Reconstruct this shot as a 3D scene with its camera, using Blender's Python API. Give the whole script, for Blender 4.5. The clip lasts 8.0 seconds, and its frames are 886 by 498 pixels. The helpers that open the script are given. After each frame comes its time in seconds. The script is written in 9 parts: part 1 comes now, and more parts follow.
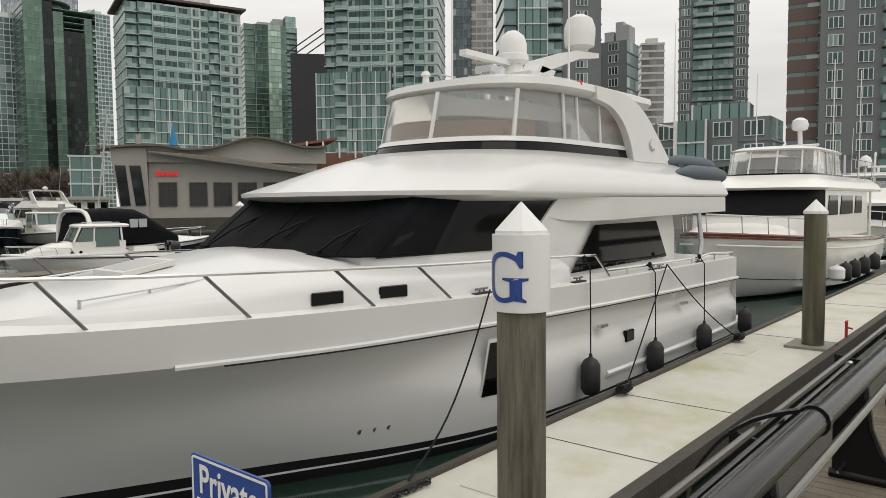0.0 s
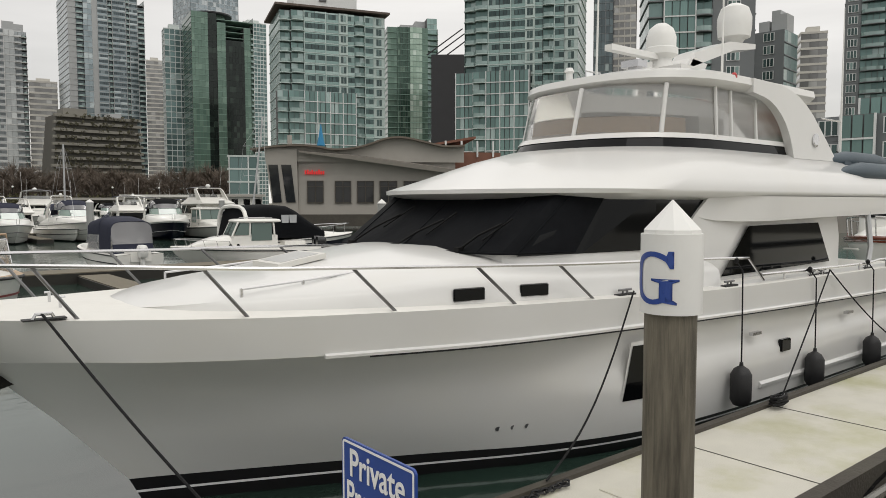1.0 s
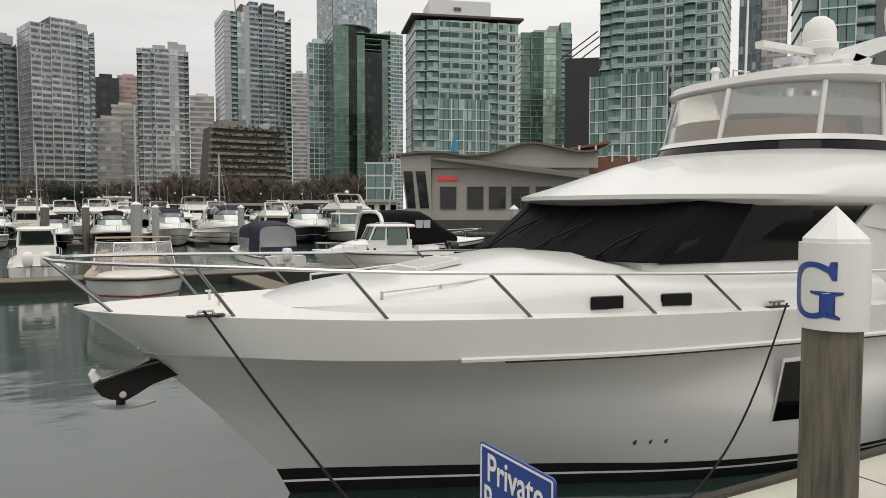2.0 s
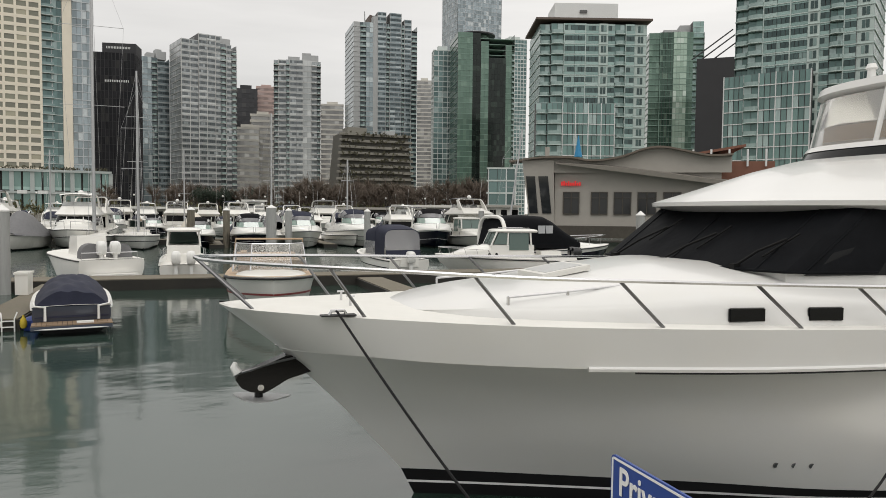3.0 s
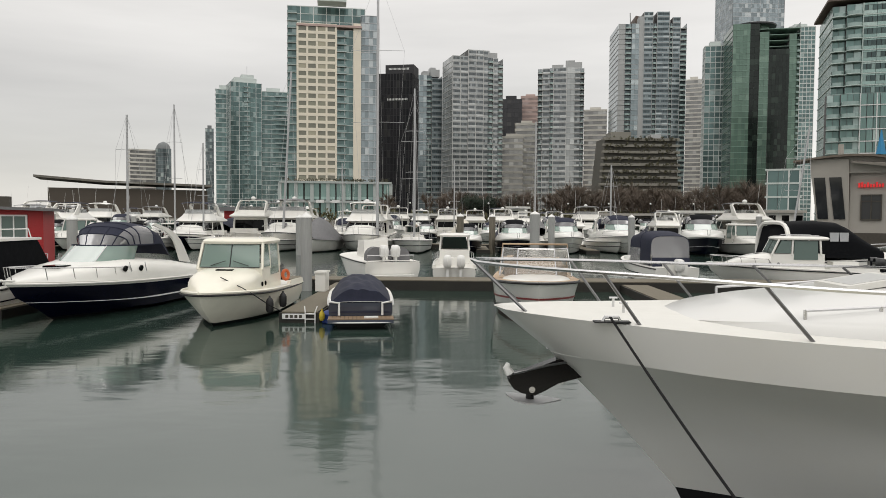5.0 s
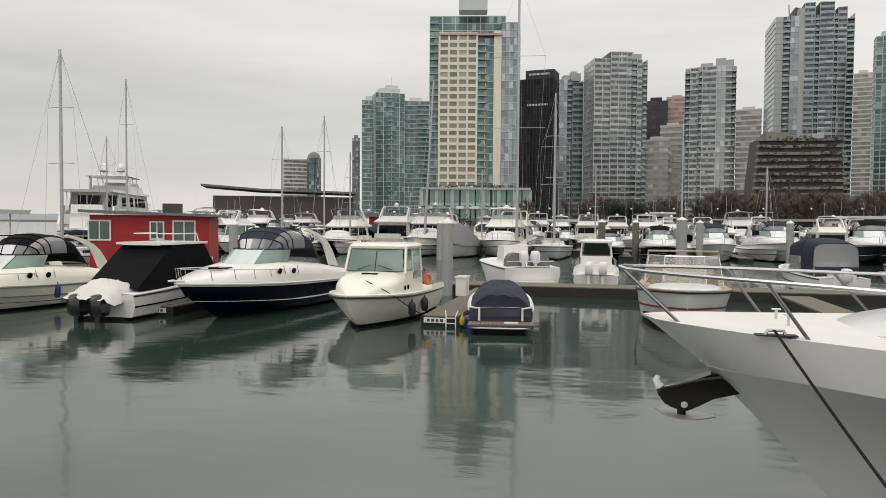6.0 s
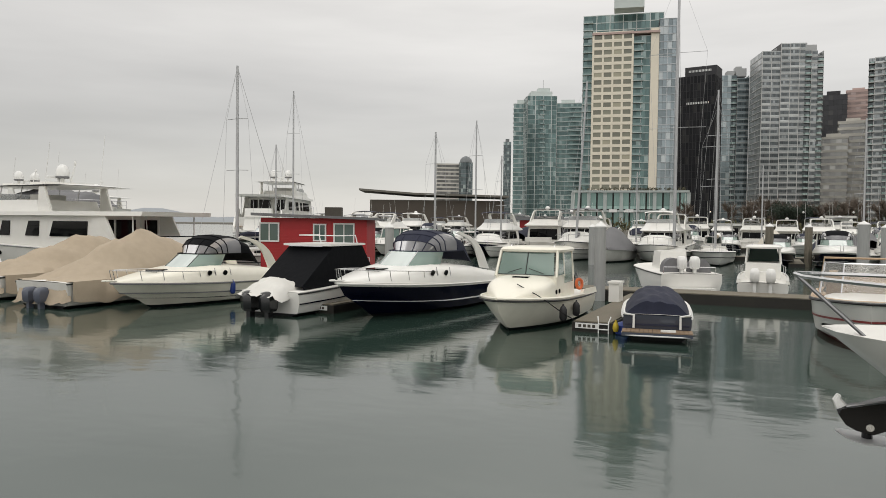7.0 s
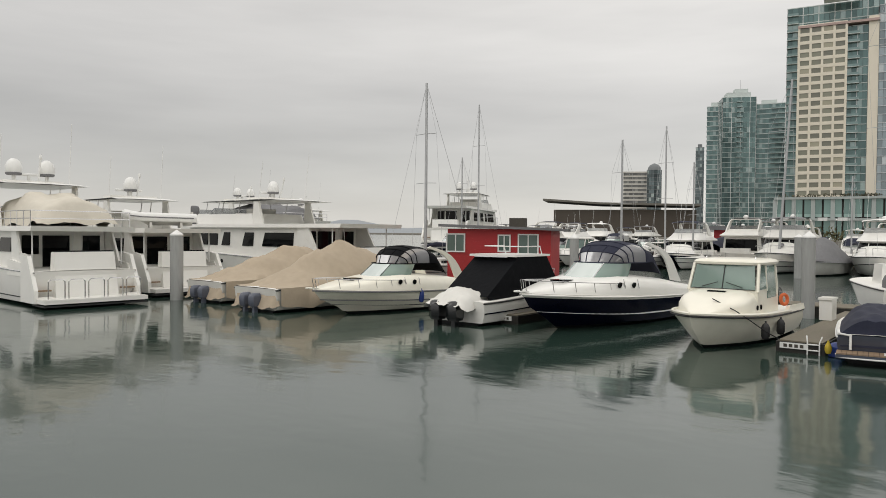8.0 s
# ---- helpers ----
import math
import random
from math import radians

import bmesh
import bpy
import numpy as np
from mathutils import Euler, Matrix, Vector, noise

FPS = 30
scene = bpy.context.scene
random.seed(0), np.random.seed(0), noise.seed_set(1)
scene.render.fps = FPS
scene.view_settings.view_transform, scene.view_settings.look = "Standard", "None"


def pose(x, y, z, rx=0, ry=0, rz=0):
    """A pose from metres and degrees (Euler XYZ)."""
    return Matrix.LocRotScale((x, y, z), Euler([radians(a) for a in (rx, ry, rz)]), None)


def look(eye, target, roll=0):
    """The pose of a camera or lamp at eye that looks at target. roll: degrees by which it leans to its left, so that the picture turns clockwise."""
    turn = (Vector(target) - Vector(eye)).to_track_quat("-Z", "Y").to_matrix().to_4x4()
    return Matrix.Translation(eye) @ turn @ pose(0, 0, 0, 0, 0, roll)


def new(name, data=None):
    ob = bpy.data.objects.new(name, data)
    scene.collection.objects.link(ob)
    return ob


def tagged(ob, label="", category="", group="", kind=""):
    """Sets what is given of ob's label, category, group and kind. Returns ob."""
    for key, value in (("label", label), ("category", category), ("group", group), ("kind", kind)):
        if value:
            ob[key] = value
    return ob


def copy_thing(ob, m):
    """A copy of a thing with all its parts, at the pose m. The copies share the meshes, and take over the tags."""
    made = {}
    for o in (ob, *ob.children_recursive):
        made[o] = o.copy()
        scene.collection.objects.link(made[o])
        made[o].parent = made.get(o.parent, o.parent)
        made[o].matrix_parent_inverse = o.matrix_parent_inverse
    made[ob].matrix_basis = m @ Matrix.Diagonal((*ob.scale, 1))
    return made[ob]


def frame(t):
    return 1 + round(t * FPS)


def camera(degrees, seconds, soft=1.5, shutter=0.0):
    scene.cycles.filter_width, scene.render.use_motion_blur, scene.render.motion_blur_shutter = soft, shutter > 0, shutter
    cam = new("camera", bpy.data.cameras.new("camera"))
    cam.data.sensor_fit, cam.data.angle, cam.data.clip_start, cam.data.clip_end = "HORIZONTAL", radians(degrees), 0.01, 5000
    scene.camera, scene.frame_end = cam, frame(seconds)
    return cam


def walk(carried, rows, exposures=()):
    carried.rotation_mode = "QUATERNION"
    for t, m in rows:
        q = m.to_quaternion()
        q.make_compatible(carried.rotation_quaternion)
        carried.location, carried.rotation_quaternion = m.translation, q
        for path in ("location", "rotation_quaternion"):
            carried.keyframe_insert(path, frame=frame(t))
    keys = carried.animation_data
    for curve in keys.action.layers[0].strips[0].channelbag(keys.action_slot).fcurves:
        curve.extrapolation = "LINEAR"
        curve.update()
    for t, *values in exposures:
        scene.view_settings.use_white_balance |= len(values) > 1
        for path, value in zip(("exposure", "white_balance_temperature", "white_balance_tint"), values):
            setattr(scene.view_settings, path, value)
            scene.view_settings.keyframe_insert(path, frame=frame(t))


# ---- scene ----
# ---- camera ----
cam = camera(63.1, 8.0, soft=0.8)
EYE = 3.28
ROWS = [
    (0.0, 0.000, 0.000, 0.000, -50.00, -3.61, 0.49),
    (0.5, -0.017, 0.023, -0.009, -44.71, -3.56, 0.20),
    (1.0, -0.053, 0.052, -0.014, -39.25, -3.65, 0.04),
    (1.5, -0.080, 0.066, -0.012, -33.81, -3.45, 0.11),
    (3.0, -0.155, 0.141, -0.016, -19.29, -2.85, -0.53),
    (3.5, -0.184, 0.169, -0.021, -14.00, -2.67, -0.40),
    (4.0, -0.208, 0.195, -0.025, -8.99, -2.55, -0.30),
    (4.5, -0.236, 0.198, -0.031, -4.06, -2.55, -0.37),
    (6.0, -0.335, 0.290, -0.049, 12.20, -2.12, -0.42),
    (6.5, -0.360, 0.316, -0.048, 17.69, -2.04, -0.54),
    (7.0, -0.382, 0.320, -0.059, 24.09, -1.95, -0.63),
    (7.5, -0.416, 0.319, -0.037, 31.30, -1.72, -0.65),
    (8.0, -0.443, 0.337, -0.038, 38.58, -1.27, -0.48),
]
walk(cam, [(t, pose(x, y, EYE + z, 90 + pitch, roll, yaw)) for t, x, y, z, yaw, pitch, roll in ROWS],
     ((0.0, 0.13), (1.5, 0.15), (3.0, 0.2), (4.5, 0.2), (6.0, 0.18), (7.0, 0.17), (8.0, 0.12)))

# ---- world and sun: an overcast winter sky ----
world = bpy.data.worlds.new("overcast_sky")
scene.world = world
world.use_nodes = True
wt = world.node_tree
wt.nodes.clear()
w_out = wt.nodes.new("ShaderNodeOutputWorld")
w_bg = wt.nodes.new("ShaderNodeBackground")
w_sky = wt.nodes.new("ShaderNodeTexSky")
w_sky.sky_type = "NISHITA"
w_sky.sun_disc = False
w_sky.sun_elevation, w_sky.sun_rotation = radians(58), radians(195)
w_co = wt.nodes.new("ShaderNodeTexCoord")
w_sep = wt.nodes.new("ShaderNodeSeparateXYZ")
w_map = wt.nodes.new("ShaderNodeMapping")
w_map.inputs["Scale"].default_value = (1.0, 1.0, 7.0)
w_noise = wt.nodes.new("ShaderNodeTexNoise")
w_noise.inputs["Scale"].default_value, w_noise.inputs["Detail"].default_value = 1.3, 6.0
w_ramp = wt.nodes.new("ShaderNodeValToRGB")
w_ramp.color_ramp.elements[0].position, w_ramp.color_ramp.elements[0].color = 0.0, (0.622, 0.602, 0.567, 1)
w_ramp.color_ramp.elements[1].position, w_ramp.color_ramp.elements[1].color = 1.0, (0.96, 0.93, 0.875, 1)
w_el = w_ramp.color_ramp.elements.new(0.14)
w_el.color = (0.542, 0.522, 0.493, 1)
w_el = w_ramp.color_ramp.elements.new(0.42)
w_el.color = (0.83, 0.8, 0.757, 1)
w_cl = wt.nodes.new("ShaderNodeMapRange")
w_cl.inputs["From Min"].default_value, w_cl.inputs["From Max"].default_value = 0.3, 0.7
w_cl.inputs["To Min"].default_value, w_cl.inputs["To Max"].default_value = 0.8, 1.16
w_mul = wt.nodes.new("ShaderNodeVectorMath")
w_mul.operation = "SCALE"
w_skm = wt.nodes.new("ShaderNodeVectorMath")
w_skm.operation = "SCALE"
w_skm.inputs["Scale"].default_value = 0.012
w_add = wt.nodes.new("ShaderNodeVectorMath")
w_add.operation = "ADD"
wt.links.new(w_co.outputs["Generated"], w_sep.inputs[0])
wt.links.new(w_co.outputs["Generated"], w_map.inputs[0])
wt.links.new(w_map.outputs[0], w_noise.inputs["Vector"])
wt.links.new(w_sep.outputs["Z"], w_ramp.inputs[0])
wt.links.new(w_noise.outputs["Fac"], w_cl.inputs["Value"])
wt.links.new(w_ramp.outputs[0], w_mul.inputs[0])
# the cloud is thinner and brighter towards the city end of the harbour
w_side = wt.nodes.new("ShaderNodeMapRange")
w_side.inputs["From Min"].default_value, w_side.inputs["From Max"].default_value = -1.0, 1.0
w_side.inputs["To Min"].default_value, w_side.inputs["To Max"].default_value = 0.84, 1.32
w_two = wt.nodes.new("ShaderNodeMath")
w_two.operation = "MULTIPLY"
wt.links.new(w_sep.outputs["X"], w_side.inputs["Value"])
wt.links.new(w_side.outputs[0], w_two.inputs[0])
wt.links.new(w_cl.outputs[0], w_two.inputs[1])
wt.links.new(w_two.outputs[0], w_mul.inputs["Scale"])
wt.links.new(w_sky.outputs[0], w_skm.inputs[0])
wt.links.new(w_mul.outputs[0], w_add.inputs[0])
wt.links.new(w_skm.outputs[0], w_add.inputs[1])
wt.links.new(w_add.outputs[0], w_bg.inputs["Color"])
wt.links.new(w_bg.outputs[0], w_out.inputs["Surface"])
w_bg.inputs["Strength"].default_value = 1.0
sun = new("sun", bpy.data.lights.new("sun", "SUN"))
sun.data.energy, sun.data.angle, sun.data.color = 0.56, radians(40), (1.0, 0.97, 0.93)
sun.matrix_world = look((-8, -30, 50), (0, 0, 0))

# ---- materials ----
def nodes_of(name):
    m = bpy.data.materials.new(name)
    m.use_nodes = True
    return m, m.node_tree, m.node_tree.nodes["Principled BSDF"]


def surface(name, colour, rough=0.5, metal=0.0, vary=0.12, grain=6.0, bump=0.0, bump_scale=40.0, stain=None, stain_amount=0.35,
            stain_scale=0.7, coat=0.0, stretch=(1, 1, 1), each=0.0, spec=0.5):
    """A procedural surface: base colour with variation at two scales, stains, bump, and a change from piece to piece."""
    m, t, b = nodes_of(name)
    b.inputs["Roughness"].default_value = rough
    b.inputs["Metallic"].default_value = metal
    b.inputs["Coat Weight"].default_value = coat
    b.inputs["Specular IOR Level"].default_value = spec
    co = t.nodes.new("ShaderNodeTexCoord")
    mp = t.nodes.new("ShaderNodeMapping")
    mp.inputs["Scale"].default_value = stretch
    t.links.new(co.outputs["Object"], mp.inputs[0])
    n1 = t.nodes.new("ShaderNodeTexNoise")
    n1.inputs["Scale"].default_value, n1.inputs["Detail"].default_value = grain, 6.0
    t.links.new(mp.outputs[0], n1.inputs["Vector"])
    mix = t.nodes.new("ShaderNodeMix")
    mix.data_type = "RGBA"
    mix.inputs[6].default_value = (*[c * (1 - vary) for c in colour], 1)
    mix.inputs[7].default_value = (*[min(1, c * (1 + vary)) for c in colour], 1)
    t.links.new(n1.outputs["Fac"], mix.inputs[0])
    last = mix.outputs[2]
    if stain:
        n2 = t.nodes.new("ShaderNodeTexNoise")
        n2.inputs["Scale"].default_value, n2.inputs["Detail"].default_value = stain_scale, 8.0
        n2.inputs["Roughness"].default_value = 0.65
        t.links.new(mp.outputs[0], n2.inputs["Vector"])
        rg = t.nodes.new("ShaderNodeMapRange")
        rg.inputs["From Min"].default_value, rg.inputs["From Max"].default_value = 0.48, 0.72
        rg.inputs["To Max"].default_value = stain_amount
        t.links.new(n2.outputs["Fac"], rg.inputs["Value"])
        m2 = t.nodes.new("ShaderNodeMix")
        m2.data_type = "RGBA"
        t.links.new(rg.outputs[0], m2.inputs[0])
        t.links.new(last, m2.inputs[6])
        m2.inputs[7].default_value = (*stain, 1)
        last = m2.outputs[2]
    if each:
        oi = t.nodes.new("ShaderNodeObjectInfo")
        r2 = t.nodes.new("ShaderNodeMapRange")
        r2.inputs["To Min"].default_value, r2.inputs["To Max"].default_value = 1 - each, 1 + each
        t.links.new(oi.outputs["Random"], r2.inputs["Value"])
        h = t.nodes.new("ShaderNodeHueSaturation")
        t.links.new(r2.outputs[0], h.inputs["Value"])
        t.links.new(last, h.inputs["Color"])
        last = h.outputs[0]
    t.links.new(last, b.inputs["Base Color"])
    if bump:
        n3 = t.nodes.new("ShaderNodeTexNoise")
        n3.inputs["Scale"].default_value, n3.inputs["Detail"].default_value = bump_scale, 5.0
        t.links.new(mp.outputs[0], n3.inputs["Vector"])
        bp = t.nodes.new("ShaderNodeBump")
        bp.inputs["Strength"].default_value, bp.inputs["Distance"].default_value = bump, 0.02
        t.links.new(n3.outputs["Fac"], bp.inputs["Height"])
        t.links.new(bp.outputs[0], b.inputs["Normal"])
    return m


def pane_glass(name, tint, rough=0.04, see=0.0, spec=0.5):
    """Window glass: dark behind, mirror-like in front; see gives how clear it is."""
    m, t, b = nodes_of(name)
    b.inputs["Base Color"].default_value = (*tint, 1)
    b.inputs["Roughness"].default_value = rough
    b.inputs["IOR"].default_value = 1.5
    b.inputs["Specular IOR Level"].default_value = spec
    b.inputs["Transmission Weight"].default_value = see
    return m


def facade_glass(name, dark, light, blind, metal=0.45, rough=0.12):
    """Curtain-wall panes: each pane of its own tint, some with pale blinds drawn."""
    m, t, b = nodes_of(name)
    dark = tuple(a * .6 + c * .4 for a, c in zip(dark, light))
    ge = t.nodes.new("ShaderNodeNewGeometry")
    ramp = t.nodes.new("ShaderNodeValToRGB")
    ramp.color_ramp.interpolation = "CONSTANT"
    el = ramp.color_ramp.elements
    el[0].position, el[0].color = 0.0, (*dark, 1)
    el[1].position, el[1].color = 0.3, (*[(a + c) / 2 for a, c in zip(dark, light)], 1)
    e = el.new(0.55)
    e.color = (*light, 1)
    e = el.new(0.9)
    e.color = (*blind, 1)
    t.links.new(ge.outputs["Random Per Island"], ramp.inputs[0])
    t.links.new(ramp.outputs[0], b.inputs["Base Color"])
    b.inputs["Roughness"].default_value = rough
    b.inputs["Metallic"].default_value = metal
    return m


def water_surface(name):
    """Harbour water: dark green body, mirror surface, calm lanes between patches of small ripples."""
    m, t, b = nodes_of(name)
    b.inputs["Base Color"].default_value = (0.024, 0.045, 0.035, 1)
    b.inputs["Roughness"].default_value = 0.09
    b.inputs["IOR"].default_value = 1.84
    co = t.nodes.new("ShaderNodeTexCoord")

    def noise(scale, stretch, detail=3.0):
        mp = t.nodes.new("ShaderNodeMapping")
        mp.inputs["Scale"].default_value = stretch
        t.links.new(co.outputs["Object"], mp.inputs[0])
        n = t.nodes.new("ShaderNodeTexNoise")
        n.inputs["Scale"].default_value, n.inputs["Detail"].default_value = scale, detail
        t.links.new(mp.outputs[0], n.inputs["Vector"])
        return n.outputs["Fac"]

    def combine(op, x, y):
        k = t.nodes.new("ShaderNodeMath")
        k.operation = op
        for i, v in enumerate((x, y)):
            if isinstance(v, (int, float)):
                k.inputs[i].default_value = v
            else:
                t.links.new(v, k.inputs[i])
        return k.outputs[0]

    patch = t.nodes.new("ShaderNodeMapRange")
    patch.inputs["From Min"].default_value, patch.inputs["From Max"].default_value = 0.42, 0.62
    patch.inputs["To Min"].default_value, patch.inputs["To Max"].default_value = 0.25, 1.0
    t.links.new(noise(0.11, (1, 1.7, 1), 4.0), patch.inputs["Value"])
    swell = noise(0.35, (1, 1.6, 1))
    ripple = combine("ADD", combine("MULTIPLY", noise(1.7, (1, 2.0, 1)), 0.19), combine("MULTIPLY", noise(6.0, (1, 1.5, 1)), 0.05))
    height_ = combine("ADD", swell, combine("MULTIPLY", ripple, patch.outputs[0]))
    bp = t.nodes.new("ShaderNodeBump")
    bp.inputs["Strength"].default_value, bp.inputs["Distance"].default_value = 0.34, 0.06
    t.links.new(height_, bp.inputs["Height"])
    t.links.new(bp.outputs[0], b.inputs["Normal"])
    return m


WATER = water_surface("harbour_water")
YACHT_WHITE = surface("yacht_white_gelcoat", (0.67, 0.667, 0.65), 0.28, vary=0.03, grain=1.5, stain=(0.66, 0.64, 0.58), stain_amount=0.3, stain_scale=0.9, coat=0.3)
GELCOAT = surface("white_gelcoat", (0.8, 0.79, 0.75), 0.28, vary=0.03, grain=1.5, stain=(0.66, 0.64, 0.58), stain_amount=0.3, stain_scale=0.9, coat=0.3)
CREAM = surface("cream_gelcoat", (0.83, 0.8, 0.69), 0.32, vary=0.05, grain=2, stain=(0.62, 0.58, 0.48), stain_amount=0.35, coat=0.2)
OFFWHITE = surface("weathered_white", (0.66, 0.65, 0.61), 0.45, vary=0.06, grain=3, stain=(0.45, 0.43, 0.38), stain_amount=0.4)
NONSKID = surface("non_skid_deck", (0.74, 0.73, 0.69), 0.6, vary=0.05, bump=0.3, bump_scale=120, stain=(0.6, 0.58, 0.53))
BLACK_PAINT = surface("black_boot_paint", (0.007, 0.007, 0.008), 0.35, vary=0.3, spec=0.2)
NAVY = surface("navy_gelcoat", (0.002, 0.0028, 0.012), 0.16, vary=0.15, spec=0.1)
BLACK_CANVAS = surface("black_mesh_canvas", (0.006, 0.0066, 0.008), 0.65, vary=0.35, grain=9, bump=1.0, bump_scale=3.2, spec=0.06)
NAVY_CANVAS = surface("navy_canvas", (0.013, 0.016, 0.035), 0.85, vary=0.25, grain=5, bump=0.4, bump_scale=9, stain=(0.045, 0.048, 0.075))
TAN_CANVAS = surface("tan_tarpaulin", (0.4, 0.33, 0.245), 0.85, vary=0.12, grain=3, bump=0.5, bump_scale=5, stain=(0.3, 0.25, 0.18))
GREY_CANVAS = surface("grey_canvas", (0.16, 0.16, 0.165), 0.85, vary=0.15, grain=5, bump=0.4, bump_scale=9)
GREY_VINYL = surface("grey_inflatable_vinyl", (0.06, 0.085, 0.105), 0.55, vary=0.1, bump=0.2)
DARK_GLASS = pane_glass("dark_tinted_glass", (0.003, 0.0035, 0.004), 0.05, 0.0, 0.17)
GREEN_GLASS = pane_glass("greenish_window_glass", (0.1, 0.145, 0.13), 0.05)
PALE_GREEN = pane_glass("pale_green_windscreen", (0.3, 0.42, 0.37), 0.04, 0.55)
CLEAR_VINYL = pane_glass("clear_vinyl_curtain", (0.84, 0.84, 0.83), 0.1, 0.86, 0.3)
CHROME = surface("stainless_steel", (0.62, 0.62, 0.63), 0.18, 1.0, vary=0.08, grain=20)
ALUMINIUM = surface("mast_aluminium", (0.46, 0.465, 0.47), 0.45, 0.6, vary=0.12, grain=4)
BLACK_RUBBER = surface("black_rubber", (0.015, 0.015, 0.016), 0.6, vary=0.3, bump=0.2)
ROPE_BLACK = surface("black_rope", (0.006, 0.006, 0.007), 0.9, vary=0.3, bump=0.6, bump_scale=150)
TEAK = surface("weathered_teak", (0.23, 0.16, 0.1), 0.6, vary=0.2, grain=8, stretch=(1, 8, 1))
VARNISH = surface("varnished_mahogany", (0.13, 0.03, 0.015), 0.25, vary=0.2, grain=5, coat=0.6)
CONCRETE = surface("algae_stained_concrete", (0.63, 0.61, 0.535), 0.38, vary=0.12, grain=3, bump=0.25, bump_scale=60, stain=(0.41, 0.405, 0.2), stain_amount=0.8, stain_scale=0.7)
DOCK_WOOD = surface("wet_dock_timber", (0.16, 0.135, 0.1), 0.7, vary=0.25, grain=6, bump=0.4, bump_scale=30, stretch=(1, 6, 1), stain=(0.12, 0.13, 0.07), each=0.18)
DARK_TIMBER = surface("dark_creosoted_timber", (0.06, 0.052, 0.042), 0.75, vary=0.3, grain=5, bump=0.5, bump_scale=25, stain=(0.1, 0.1, 0.07))
PILE_WOOD = surface("grey_weathered_pile", (0.155, 0.138, 0.105), 0.7, vary=0.6, grain=5, bump=0.5, bump_scale=18, stretch=(6, 6, 0.5), stain=(0.032, 0.028, 0.02), stain_amount=0.92, stain_scale=1.6)
PILE_STEEL = surface("algae_stained_steel_pile", (0.13, 0.12, 0.09), 0.3, 0.55, vary=0.35, grain=4, stretch=(7, 7, 0.35), stain=(0.14, 0.15, 0.045), stain_amount=0.6, stain_scale=1.6)
WHITE_PLASTIC = surface("white_pile_cap_plastic", (0.75, 0.75, 0.73), 0.4, vary=0.03, stain=(0.5, 0.47, 0.4), stain_amount=0.2, stain_scale=3)
BLUE_SIGN = surface("blue_sign_paint", (0.022, 0.06, 0.27), 0.4, vary=0.08)
WHITE_SIGN = surface("white_sign_paint", (0.8, 0.8, 0.8), 0.4, vary=0.02)
BLACK_STEEL = surface("wet_black_painted_steel", (0.006, 0.006, 0.007), 0.16, 0.0, vary=0.3, grain=12, bump=0.08, bump_scale=60, spec=0.36)
RED_WALL = surface("red_painted_boards", (0.4, 0.022, 0.026), 0.55, vary=0.1, grain=4, stain=(0.3, 0.03, 0.025))
STUCCO = surface("grey_beige_stucco", (0.37, 0.35, 0.315), 0.85, vary=0.06, grain=1.2, stain=(0.31, 0.295, 0.265), stain_scale=0.25)
ROOF_BROWN = surface("brown_roof_membrane", (0.15, 0.125, 0.1), 0.85, vary=0.15, grain=2)
RUST_ROOF = surface("rust_coloured_roof", (0.2, 0.09, 0.06), 0.8, vary=0.2, grain=1)
ORANGE = surface("orange_plastic", (0.65, 0.14, 0.04), 0.5, vary=0.08)
YELLOW = surface("yellow_rubber", (0.5, 0.37, 0.03), 0.6, vary=0.15)
BLUE_VINYL = surface("blue_fender_vinyl", (0.015, 0.04, 0.2), 0.4, vary=0.1)
RED_PAINT = surface("red_paint", (0.45, 0.03, 0.03), 0.4, vary=0.08)
TAN_VINYL = surface("tan_upholstery", (0.45, 0.33, 0.22), 0.6, vary=0.08)
OUTBOARD = surface("outboard_cowl_black", (0.007, 0.0075, 0.009), 0.25, vary=0.15, coat=0.4)
DARK_INSIDE = surface("dark_interior", (0.03, 0.028, 0.025), 0.8, vary=0.3, grain=3)
FACADE_GREEN = surface("green_lamp_plastic", (0.03, 0.25, 0.08), 0.3)
HULL_RED = surface("dark_red_hull_paint", (0.2, 0.03, 0.03), 0.4, vary=0.15)
CURTAIN = pane_glass("clear_dome_vinyl", (0.5, 0.5, 0.52), 0.07, 0.62, 0.35)
SMOKED = pane_glass("smoked_vinyl", (0.55, 0.57, 0.58), 0.08, 0.78, 0.25)
STONE_PLATE = surface("galvanised_plate", (0.25, 0.24, 0.2), 0.6, 0.3, vary=0.2)

PALE_COVER = surface("pale_beige_canvas", (0.6, 0.56, 0.48), 0.85, vary=0.08, grain=3, bump=0.4, bump_scale=6, stain=(0.45, 0.41, 0.34))
# DARK_CHROME: stainless steel with its dark reflections put into the base colour
DARK_CHROME = surface("dark_reflection_stainless", (0.2, 0.2, 0.205), 0.3, 1.0, vary=0.15, grain=12)
WIPER_BLACK = surface("wiper_black", (0.004, 0.004, 0.004), 0.6, vary=0.2, spec=0.2)

